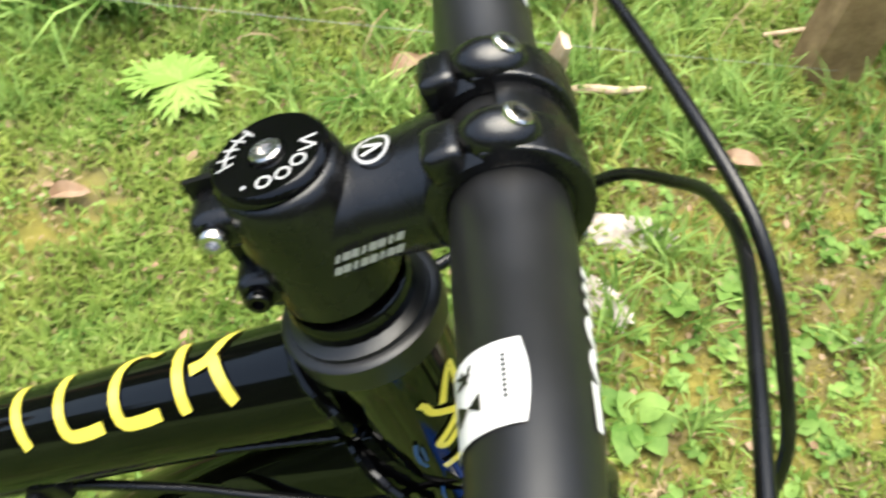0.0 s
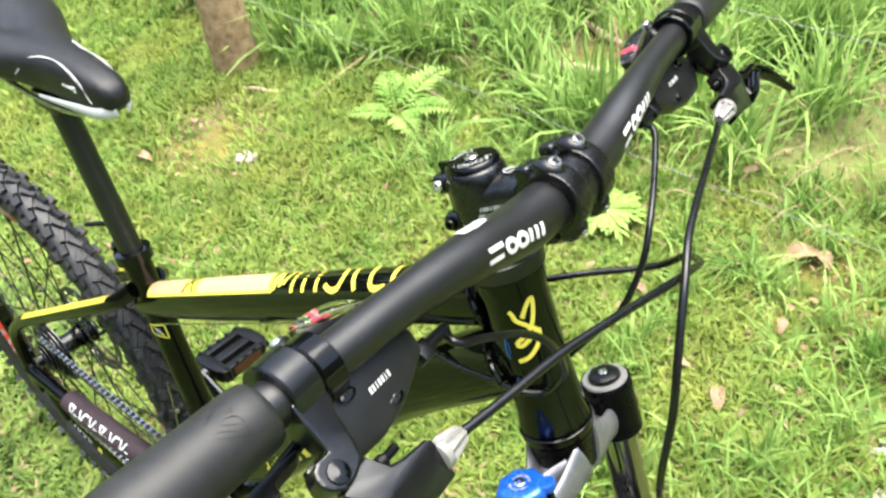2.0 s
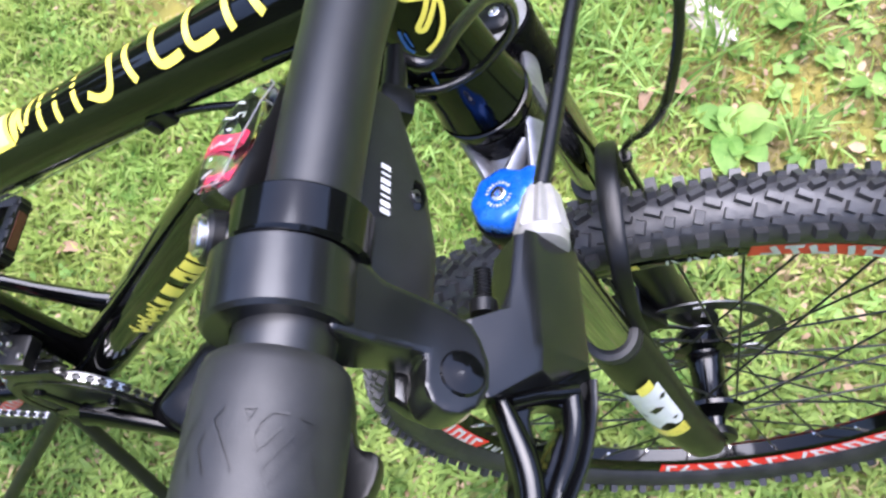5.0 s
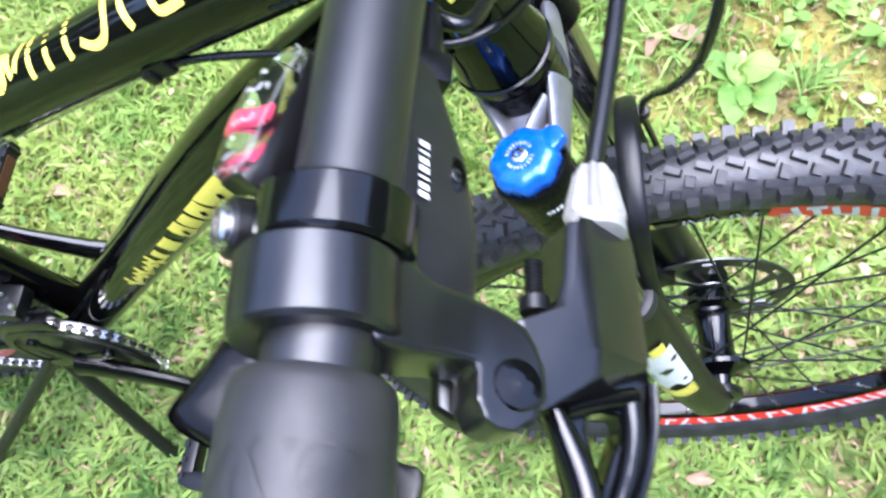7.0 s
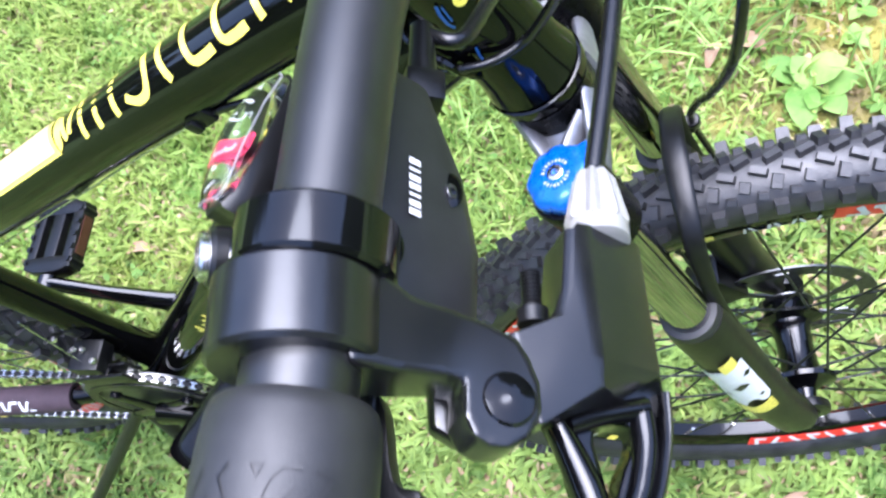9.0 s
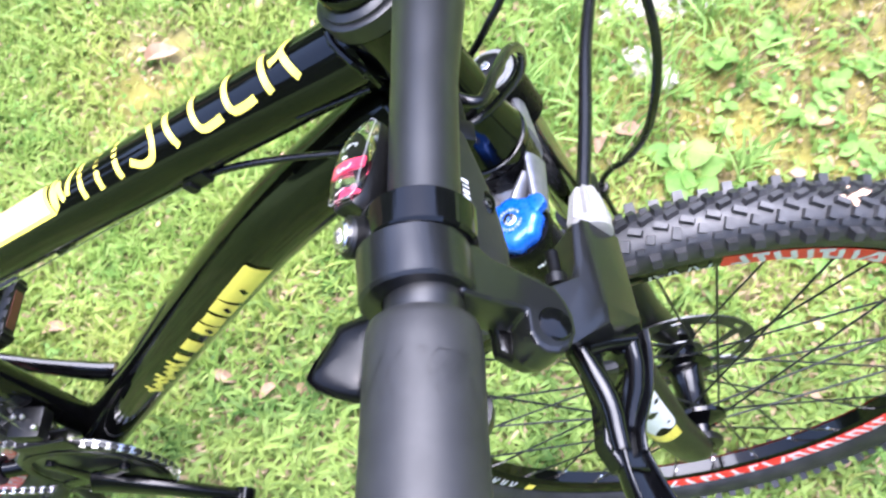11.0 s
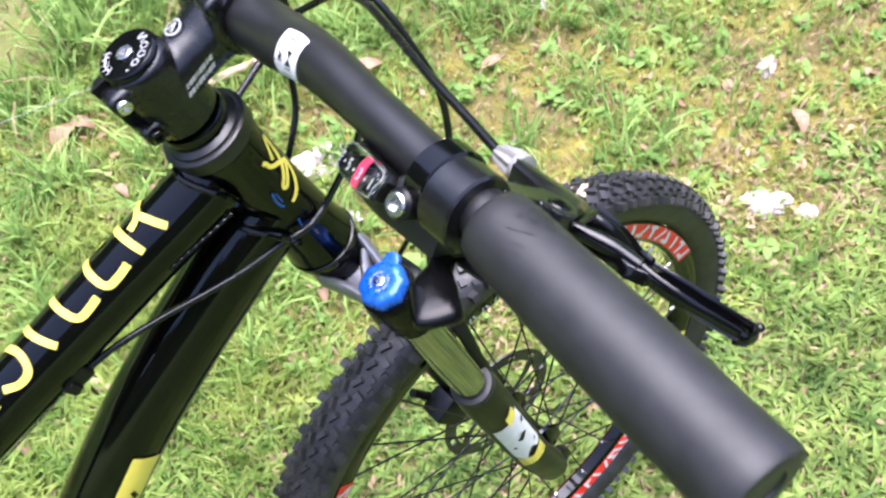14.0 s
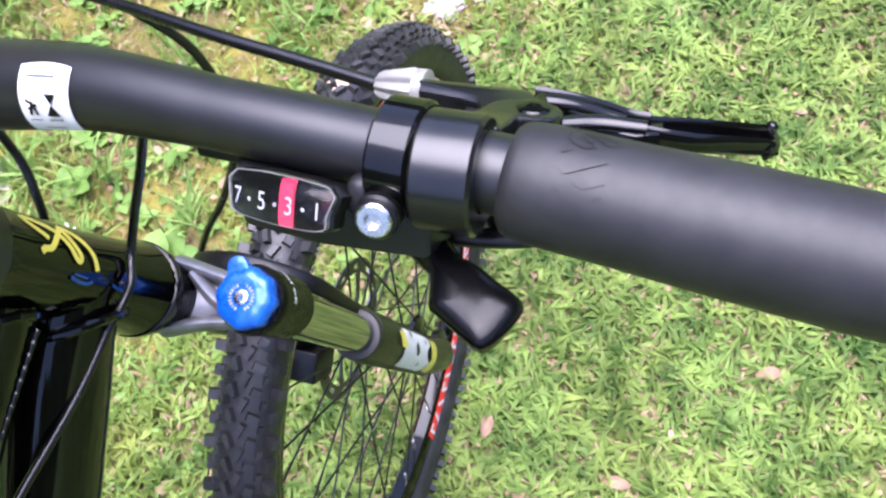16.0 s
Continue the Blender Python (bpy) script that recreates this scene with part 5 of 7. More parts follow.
# -- saddle and post --
def build_saddle():
    bm = B()
    sweep(bm, [(-0.104, 0, 0.665), (-0.1545, 0, 0.842)], 0.0136, 22, side=(0, 1, 0))
    post = part("seatpost", bm, SATIN, bike, "black alloy seatpost")
    bm = B()
    box(bm, (-0.157, 0, 0.850), (0.046, 0.034, 0.020), bevel=0.005, seg=2)
    part("saddle_clamp", bm, LACQUER, post)
    SX = -0.012
    secs = [(-0.008, 0.004, 0.884, 0.892), (-0.014, 0.013, 0.876, 0.902), (-0.030, 0.019, 0.870, 0.909), (-0.070, 0.022, 0.868, 0.915), (-0.115, 0.028, 0.870, 0.918), (-0.160, 0.043, 0.874, 0.919), (-0.205, 0.064, 0.880, 0.921), (-0.245, 0.076, 0.884, 0.925), (-0.275, 0.074, 0.888, 0.928), (-0.292, 0.060, 0.893, 0.925), (-0.298, 0.038, 0.898, 0.918)]
    bm = B()
    rings = []
    for x, w, lo, hi in secs:
        ring = []
        for k in range(24):
            a = 2 * math.pi * k / 24
            ca, sa = math.cos(a), math.sin(a)
            yy = w * math.copysign(abs(ca) ** 0.75, ca)
            zz = (lo + hi) / 2 + (hi - lo) / 2 * math.copysign(abs(sa) ** 0.75, sa)
            if sa > 0 and w > 0.05:
                zz -= 0.010 * max(0, 1 - abs(yy) / 0.02)
            ring.append(bm.verts.new((x + SX, yy, zz)))
        rings.append(ring)
    for p, q in zip(rings, rings[1:]):
        for k in range(24):
            bm.faces.new((p[k], p[(k + 1) % 24], q[(k + 1) % 24], q[k]))
    bm.faces.new(rings[0])
    bm.faces.new(rings[-1])
    bmesh.ops.subdivide_edges(bm, edges=bm.edges[:], cuts=1, use_grid_fill=True, smooth=0.6)
    sad = part("saddle", bm, VINYL, bike, "black vinyl saddle with grey stitching")
    bm = B()
    for s in (-1, 1):
        pts = smooth_path([(-0.012, 0.006 * s, 0.8765), (-0.030, 0.019 * s, 0.8755), (-0.070, 0.0225 * s, 0.873), (-0.115, 0.0285 * s, 0.873)], 5)
        sweep(bm, [p + V((SX, 0, 0)) for p in pts], [(0.0015, 0.0055), (0.0018, 0.0060), (0.0012, 0.002)], 8, side=(0, 1, 0))
    part("shell_edge", bm, SADDLEGREY, sad, "light grey shell edge")
    for shift in (0.0, 0.006):
        bm = B()
        for s in (-1, 1):
            pts = smooth_path([(-0.030, 0.0195 * s, 0.886), (-0.050 - shift, 0.018 * s, 0.907), (-0.085 - shift, 0.016 * s, 0.9145), (-0.120, 0.024 * s, 0.911), (-0.140 + shift, 0.036 * s, 0.895)], 6)
            sweep(bm, [p + V((SX, 0, 0)) for p in pts], 0.00045, 6)
        part("stitching", bm, SADDLEGREY, sad)
    bm = B()
    for k in range(4):
        box(bm, (-0.052 + SX - 0.006 * k, -0.0215, 0.895), (0.004, 0.0012, 0.003 if k else 0.006))
    part("print", bm, WHITE, sad)
    for s in (-1, 1):
        bm = B()
        sweep(bm, smooth_path([(-0.045, 0.014 * s, 0.872), (-0.10, 0.021 * s, 0.862), (-0.19, 0.022 * s, 0.862), (-0.255, 0.026 * s, 0.882)], 5), 0.0035, 8)
        part("rail", bm, STEEL, sad)


build_saddle()


# -- drivetrain --
def build_drivetrain():
    c = V((-0.033, -0.046, 0.288))
    bm = B()
    teeth = 42
    out = []
    for k in range(teeth * 4):
        a = 2 * math.pi * k / (teeth * 4)
        r = 0.0855 + (0.0035 if k % 4 in (1, 2) else 0.0)
        out.append((r * math.cos(a), r * math.sin(a)))
    prism(bm, out, c, (1, 0, 0), (0, 0, 1), (0, 1, 0), -0.0012, 0.0012)
    for r in (0.060,):
        ring_profile(bm, c, [(0.010, r - 0.014), (0.012, r - 0.014), (0.012, r + 0.008), (0.010, r + 0.008)], 48)
    cr = part("chainring", bm, DARKSTEEL, bike, "dark steel chainrings")
    ring = B()
    ring_profile(ring, c, [(-0.0045, 0.0700), (-0.0065, 0.0700), (-0.0065, 0.0800), (-0.0045, 0.0800)], 72)
    part("chain_guard", ring, PLASTIC, cr, "thin black chain guard ring")
    d = V((0.966, 0, -0.250)).normalized()
    for s, yy in ((1, -0.062), (-1, 0.072)):
        bm = B()
        o = V((-0.033, yy, 0.288))
        e = o + d * (0.170 * s) + V((0, -0.010 if s > 0 else 0.010, 0))
        sweep(bm, [o, o + d * (0.02 * s), o + d * (0.09 * s) + V((0, -0.004 * s, 0)), e - d * (0.012 * s), e], [(0.012, 0.021), (0.011, 0.019), (0.0090, 0.0145), (0.0085, 0.0140), (0.008, 0.0135)], 14)
        lathe(bm, [(-0.007, 0.0135), (0.007, 0.0135)], e, (0, 1, 0), 18)
        arm = part("crank_arm", bm, LACQUER, bike, "black crank arm")
        if s > 0:
            bm = B()
            for k in range(4):
                a = radians(30 + 90 * k)
                q = o + V((0.056 * math.cos(a), 0.006, 0.056 * math.sin(a)))
                sweep(bm, [o + V((0, 0.004, 0)), q], [(0.004, 0.013), (0.0035, 0.008)], 10)
                lathe(bm, [(-0.004, 0.0065), (0.003, 0.0065), (0.004, 0.005)], q, (0, -1, 0), 12)
            part("spider", bm, LACQUER, arm)
        # pedal
        pc = e + V((0, -0.060 * s, 0.0))
        bm = B()
        tilt = radians(8)
        pu, pw = V((math.cos(tilt), 0, math.sin(tilt))), V((-math.sin(tilt), 0, math.cos(tilt)))
        for a, wide in ((-0.0295, 0.016), (0.0, 0.019), (0.0295, 0.016)):
            box(bm, pc + pu * a, (wide, 0.088, 0.021), tuple(pu), (0, 1, 0), tuple(pw), 0.003, 2)
        for b in (-1, 1):
            ends = rounded([(-0.037, 0.030), (0.037, 0.030), (0.029, 0.045), (0.009, 0.049), (-0.009, 0.049), (-0.029, 0.045)], 3)
            prism(bm, [(u, v * b) for u, v in ends], pc, tuple(pu), (0, 1, 0), tuple(pw), -0.011, 0.011, 0.002, 2)
        for a in (-1, 1):
            for k in range(5):
                box(bm, pc + pu * (0.034 * a) + V((0, -0.034 + 0.017 * k, 0)) + pw * 0.011, (0.005, 0.006, 0.004), tuple(pu), (0, 1, 0), tuple(pw))
        sweep(bm, [e, pc], 0.0075, 12)
        ped = part("pedal", bm, PLASTIC, bike, "black plastic cage pedal")
        for a in (-1, 1):
            bm = B()
            box(bm, pc + pu * (0.0378 * a), (0.0015, 0.050, 0.013), tuple(pu), (0, 1, 0), tuple(pw))
            part("reflector", bm, AMBER, ped, "dull amber reflector")
    # cassette and chain
    rc = V((-0.440, -0.040, 0.322))
    bm = B()
    for k in range(7):
        r = 0.056 - 0.006 * k
        lathe(bm, [(0, r), (0.0016, r)], rc + V((0, 0.022 - 0.004 * k, 0)), (0, -1, 0), 40)
    part("cassette", bm, DARKSTEEL, bike, "dark steel sprocket cluster")
    bm = B()
    r1, r2 = 0.0885, 0.036
    a1, a2 = V((-0.040, -0.046, 0.288 + r1)), V((-0.437, -0.034, 0.322 + r2))
    b1, b2 = V((-0.040, -0.046, 0.288 - r1)), V((-0.425, -0.046, 0.214))
    path = [a2.lerp(a1, k / 40) for k in range(41)]
    path += [V((-0.033 + r1 * math.sin(w), -0.046, 0.288 + r1 * math.cos(w))) for w in (math.pi * k / 28 for k in range(29))]
    path += [b1.lerp(b2, k / 38) for k in range(1, 39)]
    dist = 0.0
    pts = []
    for a, b in zip(path, path[1:]):
        seg = (b - a).length
        while dist < seg:
            pts.append((a.lerp(b, dist / max(seg, 1e-9)), (b - a).normalized()))
            dist += 0.0127 / 2
        dist -= seg
    # Shade between the bright plates is put into the inner links' dark colour.
    dark = B()
    for k, (p, t) in enumerate(pts):
        n = t.cross(V((0, 1, 0)))
        if k % 2 == 0:
            for y in (-0.0030, 0.0030):
                box(bm, p + V((0, y, 0)), (0.0076, 0.0014, 0.0078), tuple(t), (0, 1, 0), tuple(n))
            box(bm, p, (0.0030, 0.0056, 0.0060), tuple(t), (0, 1, 0), tuple(n))
        else:
            box(dark, p, (0.0066, 0.0044, 0.0052), tuple(t), (0, 1, 0), tuple(n))
    chain = part("chain", bm, STEEL, bike, "steel roller chain")
    part("inner_link", dark, BLACKSTEEL, chain, "inner links, darkened for the shade between the plates")
    # derailleurs
    bm = B()
    box(bm, (-0.447, -0.058, 0.286), (0.030, 0.020, 0.034), bevel=0.004)
    sweep(bm, [(-0.440, -0.058, 0.274), (-0.430, -0.052, 0.199)], [(0.004, 0.012), (0.004, 0.012)], 12)
    for z in (0.260, 0.202):
        lathe(bm, [(-0.004, 0.020), (0.004, 0.020)], (-0.432, -0.046, z), (0, 1, 0), 22)
    part("rear_derailleur", bm, PLASTIC, bike, "black rear derailleur")
    bm = B()
    lathe(bm, [(-0.008, 0.0185), (0.008, 0.0185)], (-0.062, 0, 0.43), (-0.19, 0, 0.98), 22)
    box(bm, (-0.050, -0.034, 0.405), (0.036, 0.034, 0.022), bevel=0.004)
    box(bm, (-0.040, -0.040, 0.385), (0.075, 0.003, 0.022), (0.95, 0, 0.3), (0, 1, 0), (-0.3, 0, 0.95), 0.001)
    box(bm, (-0.040, -0.052, 0.385), (0.075, 0.003, 0.022), (0.95, 0, 0.3), (0, 1, 0), (-0.3, 0, 0.95), 0.001)
    fd = part("front_derailleur", bm, PLASTIC, bike, "black front derailleur")
    for x, y, z in ((-0.062, -0.030, 0.417), (-0.052, -0.030, 0.417), (-0.036, -0.042, 0.417), (-0.071, -0.026, 0.438)):
        bm = B()
        bolt_head(bm, V((x, y, z)), (-0.2, 0, 0.98), 0.0034, 0.0040)
        part("adjusting_screw", bm, STEEL, fd, "bright steel screw")
    bm = B()
    sweep(bm, [(-0.052, -0.042, 0.410), (-0.064, -0.030, 0.50)], 0.0009, 6)
    part("shift_wire", bm, STEEL, bike, "bare steel shift wire")


build_drivetrain()


# -- cables: housings from the levers and shifters --
def cable(name, pts, r=0.0025, label="", steered=True, n=10):
    bm = B()
    sweep(bm, smooth_path(pts, n), r, 10)
    return part(name, bm, CABLE, bike, label, s=steered)


adj = P(-0.038, 0.0665, -0.0103) + V((0.0040, 0.0090, 0.0035))
adj_l = V((adj.x, -adj.y, adj.z))
boot = P(-0.086, 0.027, -0.0235) + V((0.0040, 0.0090, 0.0035))
boot_l = V((boot.x, -boot.y, boot.z))
cable("brake_cable", [adj, (0.513, -0.145, 0.9515), (0.521, -0.104, 0.951), (0.533, -0.057, 0.948), (0.5455, -0.006, 0.942), (0.5475, 0.030, 0.931), (0.541, 0.052, 0.918), (0.527, 0.073, 0.902), (0.505, 0.080, 0.880), (0.455, 0.056, 0.868), (0.410, 0.038, 0.850), (0.360, 0.0275, 0.824), (0.300, 0.0250, 0.792), (0.150, 0.0250, 0.710)], 0.0026, "black rear brake cable housing")
cable("brake_cable", [adj_l, (0.5135, 0.150, 0.956), (0.5225, 0.108, 0.9595), (0.5395, 0.028, 0.9575), (0.551, -0.007, 0.944), (0.560, -0.029, 0.913), (0.567, -0.043, 0.875), (0.566, -0.040, 0.815), (0.562, -0.005, 0.742), (0.560, 0.038, 0.675), (0.560, 0.066, 0.615), (0.582, 0.085, 0.52), (0.603, 0.082, 0.42), (0.598, 0.066, 0.375)], 0.0026, "black front brake cable housing")
cable("shift_cable", [STEER @ boot, (0.4905, -0.122, 0.9625), (0.4957, -0.0999, 0.9529), (0.5005, -0.0742, 0.9374), (0.5045, -0.0550, 0.9150), (0.5020, -0.0370, 0.8800), (0.4900, -0.0245, 0.8480), (0.4785, -0.0200, 0.8290), (0.4640, -0.0275, 0.8265), (0.4505, -0.0285, 0.8245), (0.4387, -0.0255, 0.8195), (0.4220, -0.0245, 0.8145), (0.4030, -0.0235, 0.8105), (0.3790, -0.0215, 0.8070), (0.3556, -0.0195, 0.8040), (0.3261, -0.0190, 0.8005), (0.3080, -0.0175, 0.7945), (0.2960, -0.0165, 0.7885)], 0.0024, "black gear cable housing", steered=False)
cable("shift_cable", [boot_l, (0.474, 0.132, 0.955), (0.486, 0.108, 0.945), (0.502, 0.066, 0.930), (0.507, 0.046, 0.903), (0.500, 0.034, 0.869), (0.486, 0.0265, 0.848), (0.474, 0.0270, 0.828), (0.455, 0.0320, 0.800), (0.40, 0.030, 0.755)], 0.0024, "black gear cable housing")
bm = B()
lathe(bm, [(-0.005, 0.0045), (-0.004, 0.0055), (0.004, 0.0055), (0.005, 0.0045)], (0.560, 0.066, 0.615), (0.1, 0.25, -0.9), 14)
box(bm, (0.555, 0.066, 0.612), (0.014, 0.010, 0.010), bevel=0.002)
part("cable_clip", bm, PLASTIC, bike, s=True)

# ---- ground and what grows and lies on it ----
rng = np.random.default_rng(7)


def ground_height(x, y):
    return -0.014 + 0.004 * np.sin(2.3 * x + 0.7) * np.sin(3.1 * y) + 0.002 * np.sin(9.1 * x + 2.0 * y) * np.sin(7.3 * y - 1.1)


BARE = ((-0.35, 1.50, 0.26), (1.45, 0.30, 0.30), (0.55, 1.50, 0.20), (1.02, 0.55, 0.36), (0.86, 0.42, 0.30), (1.30, 0.72, 0.42), (0.80, 0.80, 0.24), (1.75, 0.45, 0.40), (-0.22, 0.66, 0.14), (-1.15, 0.70, 0.20), (0.50, 0.95, 0.16), (1.25, 1.15, 0.26), (-0.62, 0.98, 0.12), (0.35, 1.08, 0.12))


def bareness(x, y):
    b = np.zeros_like(x)
    for cx, cy, r in BARE:
        b = np.maximum(b, np.exp(-((x - cx) ** 2 + (y - cy) ** 2) / (r * r)))
    wob = 0.5 + 0.25 * np.sin(5.3 * x + 1.7 * y) + 0.25 * np.sin(-4.1 * x + 6.7 * y + 1.0) + 0.2 * np.sin(17 * x + 11 * y) * np.sin(13 * y - 7 * x)
    return np.clip(b * (0.92 + 0.55 * wob), 0, 1)


def ground_mat():
    m = bpy.data.materials.new("lawn_soil")
    m.use_nodes = True
    n, l = m.node_tree.nodes, m.node_tree.links
    b = n["Principled BSDF"]
    b.inputs["Roughness"].default_value = 0.9
    co = n.new("ShaderNodeTexCoord")

    def noise_tex(scale, detail=8):
        a = n.new("ShaderNodeTexNoise")
        a.inputs["Scale"].default_value, a.inputs["Detail"].default_value, a.inputs["Roughness"].default_value = scale, detail, 0.7
        l.new(co.outputs["Object"], a.inputs["Vector"])
        return a.outputs["Fac"]

    def ramp(fac, stops):
        r = n.new("ShaderNodeValToRGB")
        for k, (p, c) in enumerate(stops):
            e = r.color_ramp.elements[k] if k < 2 else r.color_ramp.elements.new(p)
            e.position, e.color = p, (*c, 1)
        l.new(fac, r.inputs["Fac"])
        return r.outputs["Color"]
    thatch = ramp(noise_tex(55), [(0.30, (0.085, 0.100, 0.026)), (0.75, (0.26, 0.22, 0.10)), (0.50, (0.15, 0.165, 0.045))])
    earth = ramp(noise_tex(38), [(0.32, (0.070, 0.052, 0.020)), (0.72, (0.215, 0.165, 0.078)), (0.50, (0.125, 0.098, 0.034))])
    moss = ramp(noise_tex(14), [(0.35, (0.125, 0.115, 0.016)), (0.70, (0.25, 0.21, 0.038))])
    mx = n.new("ShaderNodeMix")
    mx.data_type = "RGBA"
    ms = n.new("ShaderNodeMapRange")
    ms.inputs["From Min"].default_value, ms.inputs["From Max"].default_value = 0.42, 0.58
    l.new(noise_tex(6), ms.inputs["Value"])
    l.new(ms.outputs[0], mx.inputs["Factor"])
    l.new(earth, mx.inputs["A"])
    l.new(moss, mx.inputs["B"])
    sward = ramp(noise_tex(9), [(0.30, (0.060, 0.105, 0.020)), (0.72, (0.150, 0.200, 0.048)), (0.50, (0.095, 0.150, 0.032))])
    ot = n.new("ShaderNodeAttribute")
    ot.attribute_name = "outer"
    under = n.new("ShaderNodeMix")
    under.data_type = "RGBA"
    l.new(ot.outputs["Fac"], under.inputs["Factor"])
    l.new(thatch, under.inputs["A"])
    l.new(sward, under.inputs["B"])
    at = n.new("ShaderNodeAttribute")
    at.attribute_name = "bare"
    fin = n.new("ShaderNodeMix")
    fin.data_type = "RGBA"
    l.new(at.outputs["Fac"], fin.inputs["Factor"])
    l.new(under.outputs["Result"], fin.inputs["A"])
    l.new(mx.outputs["Result"], fin.inputs["B"])
    l.new(fin.outputs["Result"], b.inputs["Base Color"])
    k = n.new("ShaderNodeBump")
    k.inputs["Strength"].default_value, k.inputs["Distance"].default_value = 0.7, 0.01
    l.new(noise_tex(120), k.inputs["Height"])
    l.new(k.outputs["Normal"], b.inputs["Normal"])
    return m


def build_ground():
    far = np.array([3.6, 4.5, 6, 9, 14, 24, 45, 90, 180, 400])
    fine = np.arange(-3.0, 3.01, 0.04)
    xs = np.concatenate((-far[::-1], fine, far))
    ys = xs + 0.6
    gx, gy = np.meshgrid(xs, ys, indexing="ij")
    gz = ground_height(gx, gy)
    me = bpy.data.meshes.new("ground")
    nx, ny = len(xs), len(ys)
    idx = np.arange(nx * ny).reshape(nx, ny)
    quads = np.stack((idx[:-1, :-1], idx[1:, :-1], idx[1:, 1:], idx[:-1, 1:]), -1).reshape(-1, 4)
    me.from_pydata(np.stack((gx, gy, gz), -1).reshape(-1, 3).tolist(), [], quads.tolist())
    me.shade_smooth()
    at = me.attributes.new("bare", "FLOAT", "POINT")
    at.data.foreach_set("value", bareness(gx, gy).reshape(-1))
    away = np.hypot(np.maximum(0, np.abs(gx - 0.3) - 1.5), np.maximum(0, np.abs(gy - 0.3) - 1.0))
    at = me.attributes.new("outer", "FLOAT", "POINT")
    at.data.foreach_set("value", np.clip(away / 0.7, 0, 1).reshape(-1))
    me.materials.append(ground_mat())
    tagged(new("ground", me), "mossy lawn soil with bare brown patches", "ground", kind="structure")


build_ground()


def build_backdrop():
    """Unseen dark trees added far off all round, lower before and behind the bicycle, which close the lawn in and block
    low sky light.
    """
    m = mat("unseen_ring_green", (0.012, 0.022, 0.006), 0.9, scale=0.35, color2=(0.055, 0.085, 0.022))
    bm = B()
    n = 180
    lo, hi = [], []
    for k in range(n):
        a = 2 * math.pi * k / n
        r = 60 + 3 * math.sin(7 * a) + 2 * math.sin(17 * a + 1)
        # Dips at both ends of the bicycle let low sky into its reflections.
        h = 40 - 25 * math.exp(-((a - math.pi) / 0.75) ** 2) - 25 * math.exp(-(min(a, 2 * math.pi - a) / 0.70) ** 2) + 4 * math.sin(5 * a + 2) + 3 * math.sin(23 * a) + 2 * math.sin(61 * a)
        lo.append(bm.verts.new((r * math.cos(a), r * math.sin(a), -1)))
        hi.append(bm.verts.new((r * 1.04 * math.cos(a), r * 1.04 * math.sin(a), h)))
    for k in range(n):
        bm.faces.new((lo[k], lo[(k + 1) % n], hi[(k + 1) % n], hi[k]))
    tagged(part("backdrop", bm, m), "unseen dark green tree ring added round the lawn to block low sky light", "wood", kind="structure")


build_backdrop()


